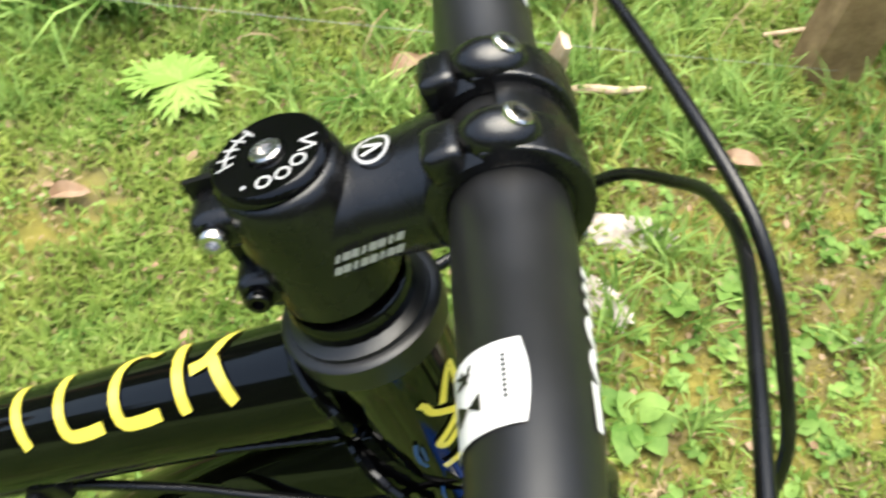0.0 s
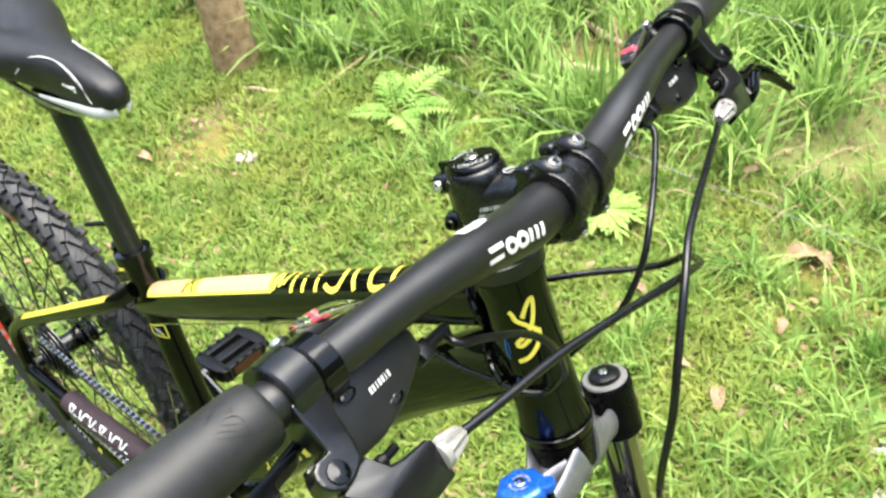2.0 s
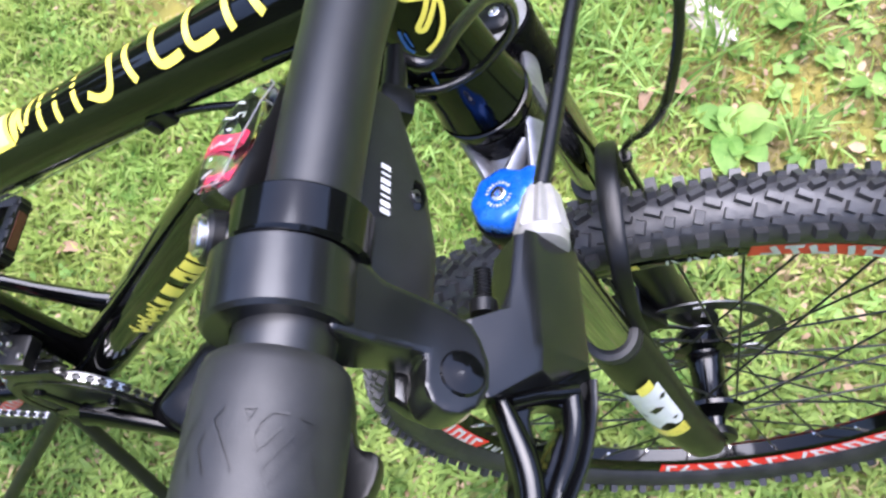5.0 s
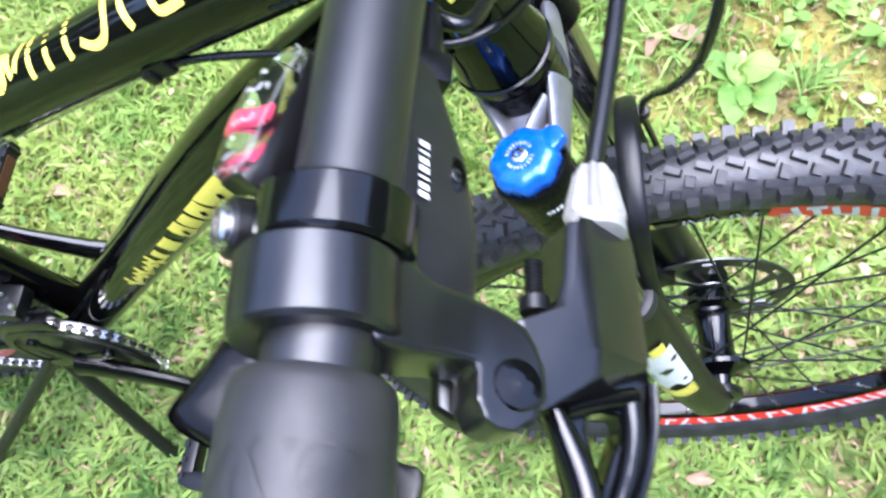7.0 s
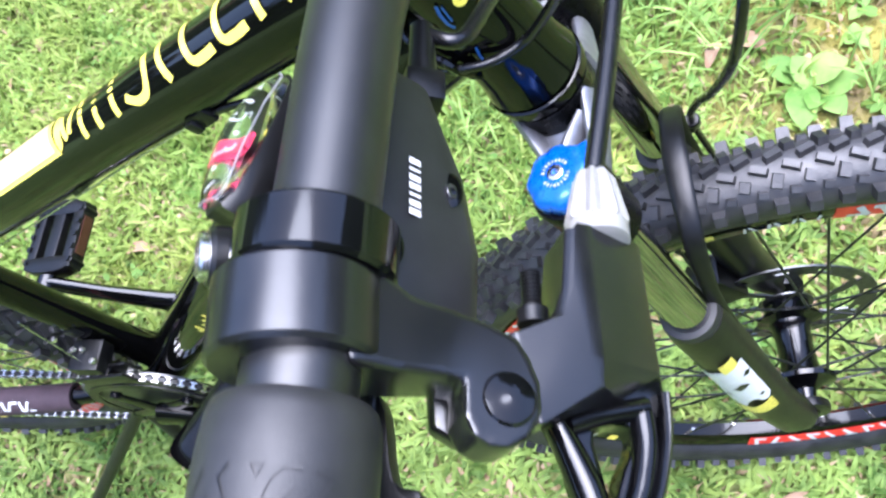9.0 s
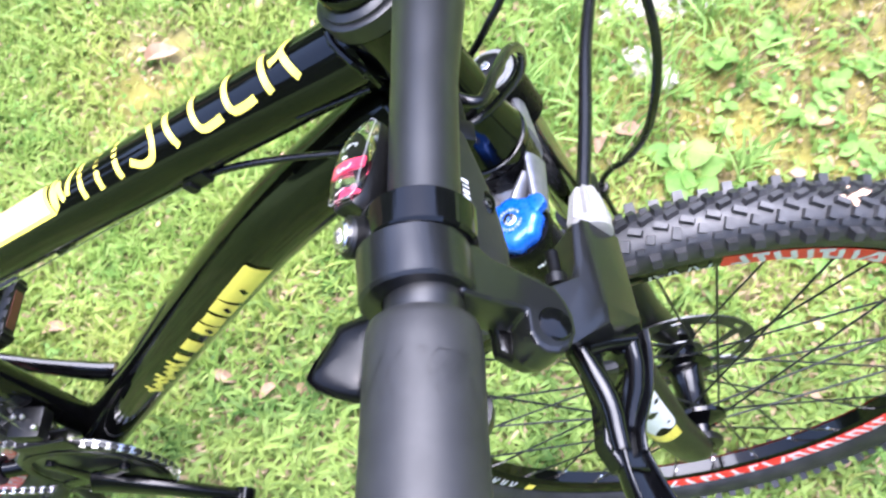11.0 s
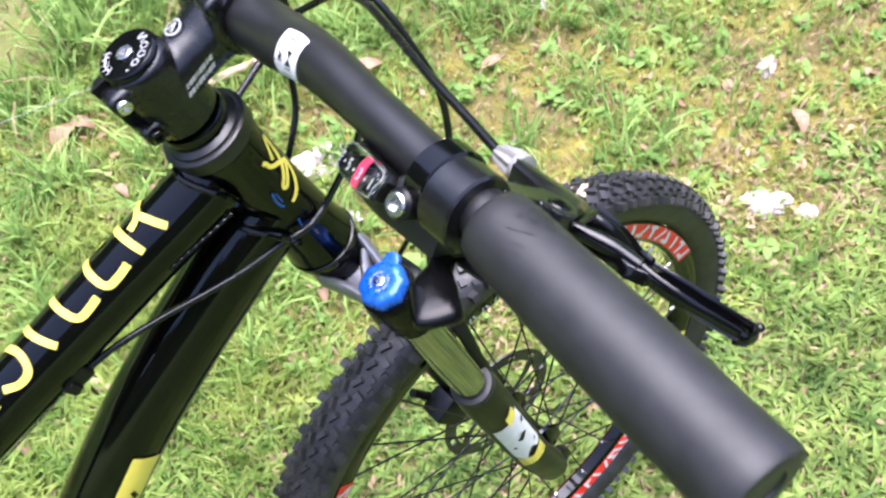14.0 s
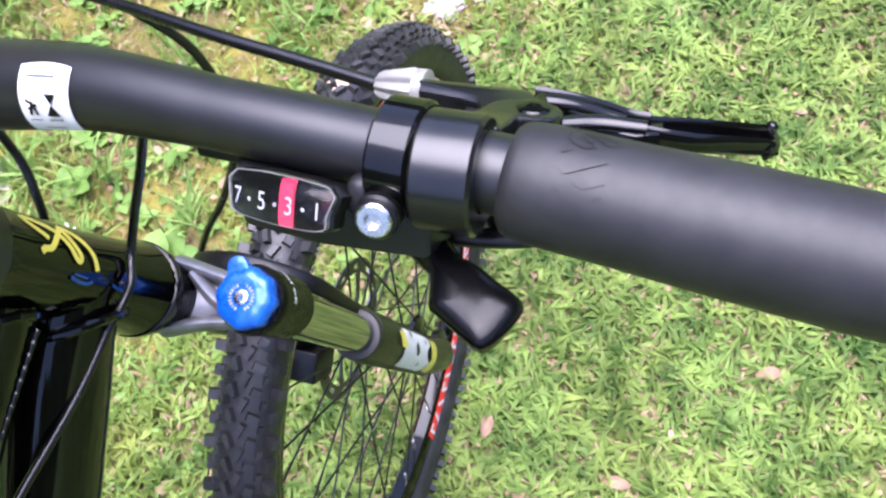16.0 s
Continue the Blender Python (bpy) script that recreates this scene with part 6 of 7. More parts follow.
def leaf_mat(name, c1, c2, scale=25.0, random_=0.35, trans=0.35, rough=0.6, yellowing=0.0):
    m = bpy.data.materials.new(name)
    m.use_nodes = True
    n, l = m.node_tree.nodes, m.node_tree.links
    b = n["Principled BSDF"]
    b.inputs["Roughness"].default_value = rough
    b.inputs["Specular IOR Level"].default_value = 0.22
    co = n.new("ShaderNodeTexCoord")
    a = n.new("ShaderNodeTexNoise")
    a.inputs["Scale"].default_value, a.inputs["Detail"].default_value, a.inputs["Roughness"].default_value = 4.0, 7, 0.75
    l.new(co.outputs["Object"], a.inputs["Vector"])
    g = n.new("ShaderNodeNewGeometry")
    add = n.new("ShaderNodeMath")
    add.operation = "MULTIPLY_ADD"
    l.new(g.outputs["Random Per Island"], add.inputs[0])
    add.inputs[1].default_value = 0.5
    a2 = n.new("ShaderNodeTexNoise")
    a2.inputs["Scale"].default_value, a2.inputs["Detail"].default_value = 16.0, 3
    l.new(co.outputs["Object"], a2.inputs["Vector"])
    both = n.new("ShaderNodeMath")
    both.operation = "MULTIPLY_ADD"
    both.inputs[1].default_value = 0.7
    l.new(a2.outputs["Fac"], both.inputs[0])
    l.new(a.outputs["Fac"], both.inputs[2])
    sub = n.new("ShaderNodeMath")
    sub.operation = "MULTIPLY_ADD"
    l.new(both.outputs[0], sub.inputs[0])
    sub.inputs[1].default_value, sub.inputs[2].default_value = 2.0, -1.45
    l.new(sub.outputs[0], add.inputs[2])
    r = n.new("ShaderNodeValToRGB")
    r.color_ramp.elements[0].color, r.color_ramp.elements[1].color = (*c1, 1), (*c2, 1)
    l.new(add.outputs[0], r.inputs["Fac"])
    out = r.outputs["Color"]
    if yellowing:
        a3 = n.new("ShaderNodeTexNoise")
        a3.inputs["Scale"].default_value, a3.inputs["Detail"].default_value = 5.0, 5
        l.new(co.outputs["Object"], a3.inputs["Vector"])
        mp = n.new("ShaderNodeMapRange")
        mp.inputs["From Min"].default_value, mp.inputs["From Max"].default_value = 0.38, 0.66
        mp.inputs["To Min"].default_value, mp.inputs["To Max"].default_value = 0.505, 0.505 - yellowing
        l.new(a3.outputs["Fac"], mp.inputs["Value"])
        hs = n.new("ShaderNodeHueSaturation")
        l.new(mp.outputs[0], hs.inputs["Hue"])
        l.new(out, hs.inputs["Color"])
        out = hs.outputs["Color"]
    l.new(out, b.inputs["Base Color"])
    t = n.new("ShaderNodeBsdfTranslucent")
    l.new(out, t.inputs["Color"])
    mx = n.new("ShaderNodeMixShader")
    mx.inputs["Fac"].default_value = trans
    l.new(b.outputs[0], mx.inputs[1])
    l.new(t.outputs[0], mx.inputs[2])
    l.new(mx.outputs[0], n["Material Output"].inputs["Surface"])
    return m


LAWN = leaf_mat("lawn_blade", (0.106, 0.187, 0.029), (0.275, 0.378, 0.084), yellowing=0.033, trans=0.42)
LAWN_BROAD = leaf_mat("broad_lawn_blade", (0.040, 0.086, 0.014), (0.230, 0.326, 0.072), trans=0.25, yellowing=0.021)
LAWN_PALE = leaf_mat("pale_lawn_blade", (0.18, 0.245, 0.052), (0.32, 0.385, 0.115), yellowing=0.037)
TALL = leaf_mat("tall_blade", (0.075, 0.165, 0.025), (0.34, 0.485, 0.135))
STRAW = leaf_mat("straw_blade", (0.19, 0.138, 0.068), (0.37, 0.285, 0.165), trans=0.2)
MOSS = leaf_mat("moss", (0.14, 0.135, 0.022), (0.35, 0.29, 0.07), trans=0.15)
LITTER = leaf_mat("dry_fleck", (0.18, 0.11, 0.060), (0.34, 0.245, 0.155), trans=0.1)
WEED = leaf_mat("weed_leaf", (0.085, 0.18, 0.030), (0.25, 0.385, 0.095))
FERN_GREEN = leaf_mat("green_fern_leaf", (0.14, 0.27, 0.045), (0.36, 0.52, 0.14))
FERN = leaf_mat("fern_leaf", (0.20, 0.335, 0.060), (0.32, 0.44, 0.12))
DEAD = leaf_mat("dead_leaf", (0.24, 0.15, 0.09), (0.54, 0.42, 0.30), trans=0.15)


def mesh_from(name, v, faces_per, n, per, material, label, category="grass"):
    """One mesh of n alike pieces with per corners each; faces_per lists each piece's faces."""
    i = np.arange(n)[:, None] * per
    loops = np.concatenate([i + np.array(f) for f in faces_per], 1).reshape(-1)
    sizes = [len(f) for f in faces_per]
    first = np.concatenate(([0], np.cumsum(sizes)[:-1]))
    start = (np.arange(n)[:, None] * sum(sizes) + first).reshape(-1)
    me = bpy.data.meshes.new(name)
    me.vertices.add(n * per)
    me.vertices.foreach_set("co", v.reshape(-1))
    me.loops.add(len(loops))
    me.loops.foreach_set("vertex_index", loops)
    me.polygons.add(len(start))
    me.polygons.foreach_set("loop_start", start)
    me.update(calc_edges=True)
    me.materials.append(material)
    return tagged(new(name, me), label, category, kind="stuff")


def blades(name, x, y, length, width, lean, material, label, lift=0.0):
    """Bent grass blades, each a strip of three pieces that narrows to a tip; lean is the angle at mid-length."""
    n = len(x)
    z = ground_height(x, y) + lift
    az = rng.uniform(0, 2 * math.pi, n)
    dx, dy = np.cos(az), np.sin(az)
    tw = rng.uniform(-0.7, 0.7, n)
    px, py = -dy * np.cos(tw) + dx * np.sin(tw), dx * np.cos(tw) + dy * np.sin(tw)
    hw = width / 2
    v = np.empty((n, 7, 3))
    o, h = np.zeros(n), np.zeros(n)
    roll = rng.uniform(-0.35, 0.35, n)
    for k, (f, wf) in enumerate(((0.55, 0.75), (1.0, 1.0), (1.40, 0.72), (1.70, 0.0))):
        ids = (2 * k, 2 * k + 1) if k < 3 else (6,)
        for j, sgn in zip(ids, (-1, 1) if k < 3 else (0,)):
            v[:, j, 0] = x + dx * o + px * hw * wf * sgn
            v[:, j, 1] = y + dy * o + py * hw * wf * sgn
            v[:, j, 2] = z - 0.003 * (k == 0) + np.maximum(h, 0.0015 * k) + roll * hw * wf * sgn
        ang = np.minimum(lean * f, 1.85)
        o = o + length / 3 * np.sin(ang)
        h = h + length / 3 * np.cos(ang)
    return mesh_from(name, v, ((0, 1, 3, 2), (2, 3, 5, 4), (4, 5, 6)), n, 7, material, label)


def small_leaves(name, x, y, size, material, label, az=None):
    """Little rounded leaves lying near flat among the grass."""
    n = len(x)
    z = ground_height(x, y) + rng.uniform(0.004, 0.020, n)
    az = rng.uniform(0, 2 * math.pi, n) if az is None else az
    tx, ty = rng.normal(0, 0.35, n), rng.normal(0, 0.35, n)
    v = np.empty((n, 7, 3))
    for k, (a, b, c) in enumerate(((-1, 0, 0), (-0.5, 0.55, 0.1), (0.35, 0.62, 0.12), (1, 0, -0.15), (0.35, -0.62, 0.12), (-0.5, -0.55, 0.1), (0.1, 0, -0.05))):
        u, w = a * size, b * size
        v[:, k, 0] = x + u * np.cos(az) - w * np.sin(az)
        v[:, k, 1] = y + u * np.sin(az) + w * np.cos(az)
        v[:, k, 2] = z + c * size + u * tx + w * ty
    return mesh_from(name, v, ((0, 6, 1), (1, 6, 2), (2, 6, 3), (3, 6, 4), (4, 6, 5), (5, 6, 0)), n, 7, material, label, "weed")


def scatter(n, x0, x1, y0, y1):
    return rng.uniform(x0, x1, n), rng.uniform(y0, y1, n)


def build_grass():
    # short lawn, denser near the bicycle
    x1, y1 = scatter(160000, -1.3, 1.9, -0.8, 1.30)
    x2, y2 = scatter(36000, -3.0, 3.0, -1.6, 3.2)
    far_x, far_y = rng.normal(0.0, 3.2, 110000), rng.normal(0.4, 3.2, 110000)
    x3, y3 = scatter(42000, -2.7, -1.3, -0.4, 1.7)
    x, y = np.concatenate((x1, x2, x3)), np.concatenate((y1, y2, y3))
    islands = np.clip(0.5 + 0.6 * np.sin(29 * x + 9 * y) * np.sin(25 * y - 11 * x) + 0.3 * np.sin(67 * x + 5 * y) * np.sin(59 * y), 0, 1)
    keep = rng.uniform(0, 1, len(x)) > bareness(x, y) * (0.74 + 0.26 * islands)
    x, y = x[keep], y[keep]
    # near the front wheel and outside the bicycle the lawn is a broader-leaved, greener sward, cropped flat
    sward = (0.5 + 0.5 * np.tanh((0.10 + 0.10 * np.sin(4.0 * x) + 0.05 * np.sin(13 * x) - y) / 0.10)) > rng.uniform(0, 1, len(x))
    bx, by = x[sward], y[sward]
    thin = rng.uniform(0, 1, len(bx)) < 0.74 - 0.35 * (np.sin(21 * bx + 3 * by) * np.sin(17 * by - 6 * bx) > 0.45)
    bx, by = bx[thin], by[thin]
    blades("broad_lawn_grass", bx, by, rng.uniform(0.026, 0.056, len(bx)), 0.0066 * np.exp(rng.normal(0, 0.25, len(bx))), rng.uniform(0.70, 1.30, len(bx)), LAWN_BROAD, "cropped broad-bladed emerald lawn grass")
    sx, sy = scatter(13000, -1.2, 1.9, -0.85, 0.30)
    blades("dry_sward", sx, sy, rng.uniform(0.010, 0.030, len(sx)), rng.uniform(0.0030, 0.0075, len(sx)), rng.uniform(0.8, 1.4, len(sx)), STRAW, "tan dry blades among the cropped lawn", 0.004)
    x, y = x[~sward], y[~sward]
    clump = 0.5 + 0.3 * np.sin(3.7 * x + 1.3) * np.sin(4.3 * y + 0.4) + 0.3 * np.sin(23 * x + 3 * y) * np.sin(19 * y - 5 * x)
    ln = rng.uniform(0.020, 0.050, len(x)) * (0.75 + 0.6 * clump)
    wd = 0.0047 * np.exp(rng.normal(0, 0.34, len(x)))
    ln_ = rng.uniform(0.45, 1.25, len(x))
    pale = rng.uniform(0, 1, len(x)) < 0.16
    blades("lawn_grass", x[~pale], y[~pale], ln[~pale], wd[~pale], ln_[~pale], LAWN, "short bright green lawn grass")
    blades("pale_lawn_grass", x[pale], y[pale], ln[pale], wd[pale] * 0.9, ln_[pale], LAWN_PALE, "short yellow-green lawn grass")
    out = (np.abs(far_x - 0.2) > 1.9) | (np.abs(far_y - 0.5) > 1.3)
    far_x, far_y = far_x[out], far_y[out]
    n = len(far_x)
    lng, wid, lean = rng.uniform(0.03, 0.07, n), rng.uniform(0.008, 0.018, n), rng.uniform(0.5, 1.2, n)
    low = far_y < 0.15 + 0.3 * np.sin(1.7 * far_x)
    blades("outer_broad_grass", far_x[low], far_y[low], lng[low], wid[low], lean[low], LAWN_BROAD, "rougher broad-bladed lawn away from the bicycle")
    blades("outer_lawn_grass", far_x[~low], far_y[~low], lng[~low], wid[~low], lean[~low], LAWN, "rougher lawn grass away from the bicycle")
    x, y = scatter(20000, -2.2, 2.4, -0.9, 2.2)
    blades("dry_grass", x, y, rng.uniform(0.008, 0.028, len(x)), rng.uniform(0.0020, 0.0065, len(x)), rng.uniform(0.9, 1.3, len(x)), STRAW, "scattered dry straw among the lawn", 0.006)
    cx, cy = scatter(1500, -1.4, 2.0, -0.8, 1.3)
    x = np.repeat(cx, 9) + rng.normal(0, 0.022, len(cx) * 9)
    y = np.repeat(cy, 9) + rng.normal(0, 0.022, len(cx) * 9)
    ok = (rng.uniform(0, 1, len(x)) > bareness(x, y) * 0.75) & (y > 0.12)
    x, y = x[ok], y[ok]
    small_leaves("clover", x, y, rng.uniform(0.0035, 0.0080, len(x)), WEED, "low patches of small round clover leaves in the lawn")
    x, y = scatter(90000, 0.3, 2.1, -0.2, 1.4)
    ok = rng.uniform(0, 1, len(x)) < bareness(x, y) * 0.75
    x, y = x[ok], y[ok]
    blades("moss", x, y, rng.uniform(0.004, 0.011, len(x)), rng.uniform(0.0014, 0.0034, len(x)), rng.uniform(0.3, 1.3, len(x)), MOSS, "low olive moss over the bare soil")
    x, y = scatter(3800, -1.4, 2.0, -0.9, 1.3)
    patchy = rng.uniform(0, 1, len(x)) < 0.45 + 0.9 * (np.sin(15 * x + 2 * y) * np.sin(13 * y - 4 * x) > 0.2)
    x, y = x[patchy], y[patchy]
    small_leaves("leaf_litter", x, y, 0.0055 * np.exp(rng.normal(0, 0.5, len(x))), LITTER, "small pale dry leaf flecks in the lawn")
    # leafy rosettes on the thin soil
    cx, cy = scatter(620, 0.45, 2.1, -0.15, 1.45)
    ok = rng.uniform(0, 1, len(cx)) < 0.25 + 0.75 * bareness(cx, cy)
    cx, cy = cx[ok], cy[ok]
    big = np.repeat(0.0085 * np.exp(rng.normal(0, 0.35, len(cx))), 6)
    az = np.tile(np.arange(6) * 1.047, len(cx)) + np.repeat(rng.uniform(0, 6.28, len(cx)), 6) + rng.normal(0, 0.3, len(cx) * 6)
    size = big * rng.uniform(0.55, 1.15, len(az))
    x, y = np.repeat(cx, 6) + np.cos(az) * size, np.repeat(cy, 6) + np.sin(az) * size
    small_leaves("rosette_weed", x, y, size, WEED, "low leafy rosettes on the thin mossy soil", az)
    # tall tufts along the fence
    cx, cy = scatter(640, -3.0, 2.6, 1.10, 3.2)
    edge = 1.22 + 0.12 * np.sin(2.1 * cx) - 0.10 * (cx < -0.9) - 0.32 * (cx < -1.25) + 0.22 * (cx > 0.75) + 0.24 * np.exp(-((cx + 0.73) / 0.20) ** 2)
    gap = np.exp(-((cx + 0.35) ** 2 + (cy - 1.55) ** 2) / 0.05) + np.exp(-((cx - 0.55) ** 2 + (cy - 1.6) ** 2) / 0.04)
    ok = (cy > edge) & (rng.uniform(0, 1, len(cx)) < np.where(cx > 0.8, 0.40, 1.0)) & (gap < rng.uniform(0, 1, len(cx)))
    cx, cy = cx[ok], cy[ok]
    ox = rng.uniform(-9, 9, 420)
    oy = rng.normal(2.6, 0.9, 420)
    ok = (oy > 1.5) & ((ox < -2.9) | (ox > 2.5) | (oy > 3.1))
    cx, cy = np.concatenate((cx, ox[ok])), np.concatenate((cy, oy[ok]))
    per = 52
    x = np.repeat(cx, per) + rng.normal(0, 0.040, len(cx) * per)
    y = np.repeat(cy, per) + rng.normal(0, 0.040, len(cx) * per)
    tall = np.repeat(rng.uniform(0.14, 0.40, len(cx)), per)
    blades("tall_grass", x, y, tall * rng.uniform(0.5, 1.2, len(x)), rng.uniform(0.0045, 0.0110, len(x)), np.abs(rng.normal(0.75, 0.40, len(x))), TALL, "tall uncut grass along the fence")
    x, y = scatter(1800, -3.0, 2.6, 1.10, 3.0)
    blades("tall_straw", x, y, rng.uniform(0.06, 0.30, len(x)), rng.uniform(0.002, 0.006, len(x)), np.abs(rng.normal(1.15, 0.35, len(x))), STRAW, "dry bleached stems among the tall grass")
    # tufts on the lawn's rough edge, and a few stray ones further in
    cx, cy = scatter(150, -0.8, 2.1, 0.85, 1.40)
    sx, sy = scatter(34, 0.15, 1.5, 0.35, 0.90)
    cx, cy = np.concatenate((cx, sx)), np.concatenate((cy, sy))
    ok = (cx + 0.08) ** 2 + (cy - 1.0) ** 2 > 0.024
    cx, cy = cx[ok], cy[ok]
    x = np.repeat(cx, 26) + rng.normal(0, 0.02, len(cx) * 26)
    y = np.repeat(cy, 26) + rng.normal(0, 0.02, len(cx) * 26)
    blades("grass_tuft", x, y, rng.uniform(0.05, 0.14, len(x)), rng.uniform(0.003, 0.006, len(x)), np.abs(rng.normal(0.75, 0.3, len(x))), TALL, "loose grass tufts at the lawn's edge")

    # the dense lawn thins out unevenly away from the bicycle
    fx, fy = rng.normal(0.3, 1.45, 90000), rng.normal(0.2, 1.05, 90000)
    ok = ((fx < -1.3) | (fx > 1.9) | (fy < -0.8)) & (fy < 1.5)
    fx, fy = fx[ok], fy[ok]
    low = fy < 0.10 + 0.10 * np.sin(4.0 * fx) + rng.normal(0, 0.10, len(fx))
    for pick, material, name, label in ((low, LAWN_BROAD, "fringe_broad_grass", "thinning broad-bladed lawn grass"), (~low, LAWN, "fringe_lawn_grass", "thinning short lawn grass")):
        n = int(pick.sum())
        blades(name, fx[pick], fy[pick], rng.uniform(0.026, 0.056, n), rng.uniform(0.004, 0.008, n), rng.uniform(0.6, 1.3, n), material, label)


build_grass()


def leaf_strip(bm, origin, direction, up, length, width, droop=0.5, n=5, lobe=0.0):
    """A pointed leaf blade with a folded midrib that droops along its length."""
    o, d, u = V(origin), V(direction).normalized(), V(up).normalized()
    s = d.cross(u).normalized()
    rows = []
    for k in range(n + 1):
        t = k / n
        w = width / 2 * math.sin(math.pi * min(1, 0.08 + t * 0.92)) ** 0.8 * (1 + lobe * math.cos(k * 3.1))
        p = o + d * (length * t) + u * (length * (0.35 * t - droop * t * t))
        if k == n:
            rows.append([bm.verts.new(p)])
        else:
            rows.append([bm.verts.new(p - s * w + u * (w * 0.25)), bm.verts.new(p), bm.verts.new(p + s * w + u * (w * 0.25))])
    for a, b in zip(rows, rows[1:]):
        if len(b) == 3:
            bm.faces.new((a[0], a[1], b[1], b[0]))
            bm.faces.new((a[1], a[2], b[2], b[1]))
        else:
            bm.faces.new((a[0], a[1], b[0]))
            bm.faces.new((a[1], a[2], b[0]))
    return bm


def gpoint(x, y, dz=0.0):
    return V((x, y, float(ground_height(np.array([x]), np.array([y]))[0]) + dz))


def build_weeds():
    bm = B()
    r = random.Random(11)
    spots = [(0.703, 0.381, 0.075), (0.725, 0.362, 0.060), (0.782, 0.578, 0.052), (0.886, 0.605, 0.050), (0.872, 0.615, 0.04), (0.80, 0.60, 0.035), (0.98, 0.36, 0.035), (1.02, 0.53, 0.035), (0.36, -0.25, 0.045)]
    for _ in range(110):
        spots.append((r.uniform(-1.4, 2.0), r.uniform(-0.7, 1.3), r.uniform(0.014, 0.030)))
    for _ in range(70):
        spots.append((r.uniform(0.6, 2.0), r.uniform(0.0, 1.1), r.uniform(0.015, 0.034)))
    for x, y, size in spots:
        k = r.randint(3, 6)
        o = gpoint(x, y, 0.004)
        a0 = r.uniform(0, 6)
        for j in range(k):
            a = a0 + 2 * math.pi * j / k + r.uniform(-0.3, 0.3)
            el = r.uniform(0.15, 0.6)
            d = V((math.cos(a) * math.cos(el), math.sin(a) * math.cos(el), math.sin(el)))
            leaf_strip(bm, o, d, V((0, 0, 1)), size * r.uniform(0.55, 1.15), size * r.uniform(0.45, 0.7), r.uniform(0.2, 0.6), 5)
    ob = part("broadleaf_weeds", bm, WEED)
    tagged(ob, "low broadleaf weeds scattered through the lawn", "weed", kind="stuff")


build_weeds()


def build_fern(x, y, fronds, length, seed, label, material=None, lift=0.004):
    r = random.Random(seed)
    fern = new("fern")
    tagged(fern, label, "fern", group="ferns by the fence")
    o = gpoint(x, y, lift)
    fern.location = o
    for a_deg, rise, scale in fronds:
        bm = B()
        a = radians(a_deg)
        d = V((math.cos(a), math.sin(a), 0))
        side = V((-math.sin(a), math.cos(a), 0))
        n = 15
        spine = []
        for k in range(n + 1):
            t = k / n
            spine.append(d * (length * scale * t) + V((0, 0, length * scale * (rise * t - rise * 0.75 * t * t) + 0.01)))
        sweep(bm, spine, [0.0016, 0.0004], 5)
        for k in range(2, n + 1):
            t = k / n
            pl = length * scale * 0.42 * (1 - t) ** 0.7 * (0.55 + 0.45 * min(1, t * 3)) + 0.004
            for q in (-1, 1):
                dd = (side * q + d * 0.45 + V((0, 0, 0.15 + r.uniform(-0.1, 0.1)))).normalized()
                m = max(3, int(pl / 0.009))
                leaf_strip(bm, spine[k], dd, V((0, 0, 1)), pl, pl * 0.17, 0.3, 3)
                for j in range(1, m):
                    f = j / m
                    base = spine[k] + dd * (pl * f) + V((0, 0, pl * (0.35 * f - 0.3 * f * f)))
                    for q2 in (-1, 1):
                        e = (dd * 0.55 + d * q2 * 0.85).normalized()
                        leaf_strip(bm, base, e, V((0, 0, 1)), pl * 0.32 * (1.05 - f), pl * 0.19 * (1.05 - f), 0.25, 2)
        part("frond", bm, material or FERN, fern)




def build_lobed_fern(x, y, groups, label, lift):
    """A low pale fern seen as one broad leaf, its many narrow lobes spread in groups round the middle."""
    r = random.Random(3)
    fern = new("fern")
    tagged(fern, label, "fern", group="ferns by the fence")
    fern.location = gpoint(x, y, lift)
    for mid, spread, count, length in groups:
        bm = B()
        for k in range(count):
            f = (k - (count - 1) / 2) / max(1, (count - 1) / 2)
            a = radians(mid + spread * f)
            ln = length * (1 - 0.22 * f * f) * r.uniform(0.88, 1.08)
            d = V((math.cos(a), math.sin(a), r.uniform(-0.05, 0.12)))
            o = V((math.cos(radians(mid)), math.sin(radians(mid)), 0)) * (0.001 + 0.003 * r.random()) + V((0, 0, 0.0008 * k))
            leaf_strip(bm, o, d, V((0, 0, 1)), ln, 0.023, 0.42, 7)
            for q in (-1, 1):
                for at in (0.45, 0.66):
                    b = a + q * radians(r.uniform(20, 34))
                    leaf_strip(bm, o + d * (ln * at) + V((0, 0, ln * (0.35 * at - 0.42 * at * at))), V((math.cos(b), math.sin(b), 0.02)), V((0, 0, 1)), ln * (0.62 - 0.45 * at), 0.0085, 0.40, 4)
        part("frond", bm, FERN, fern)


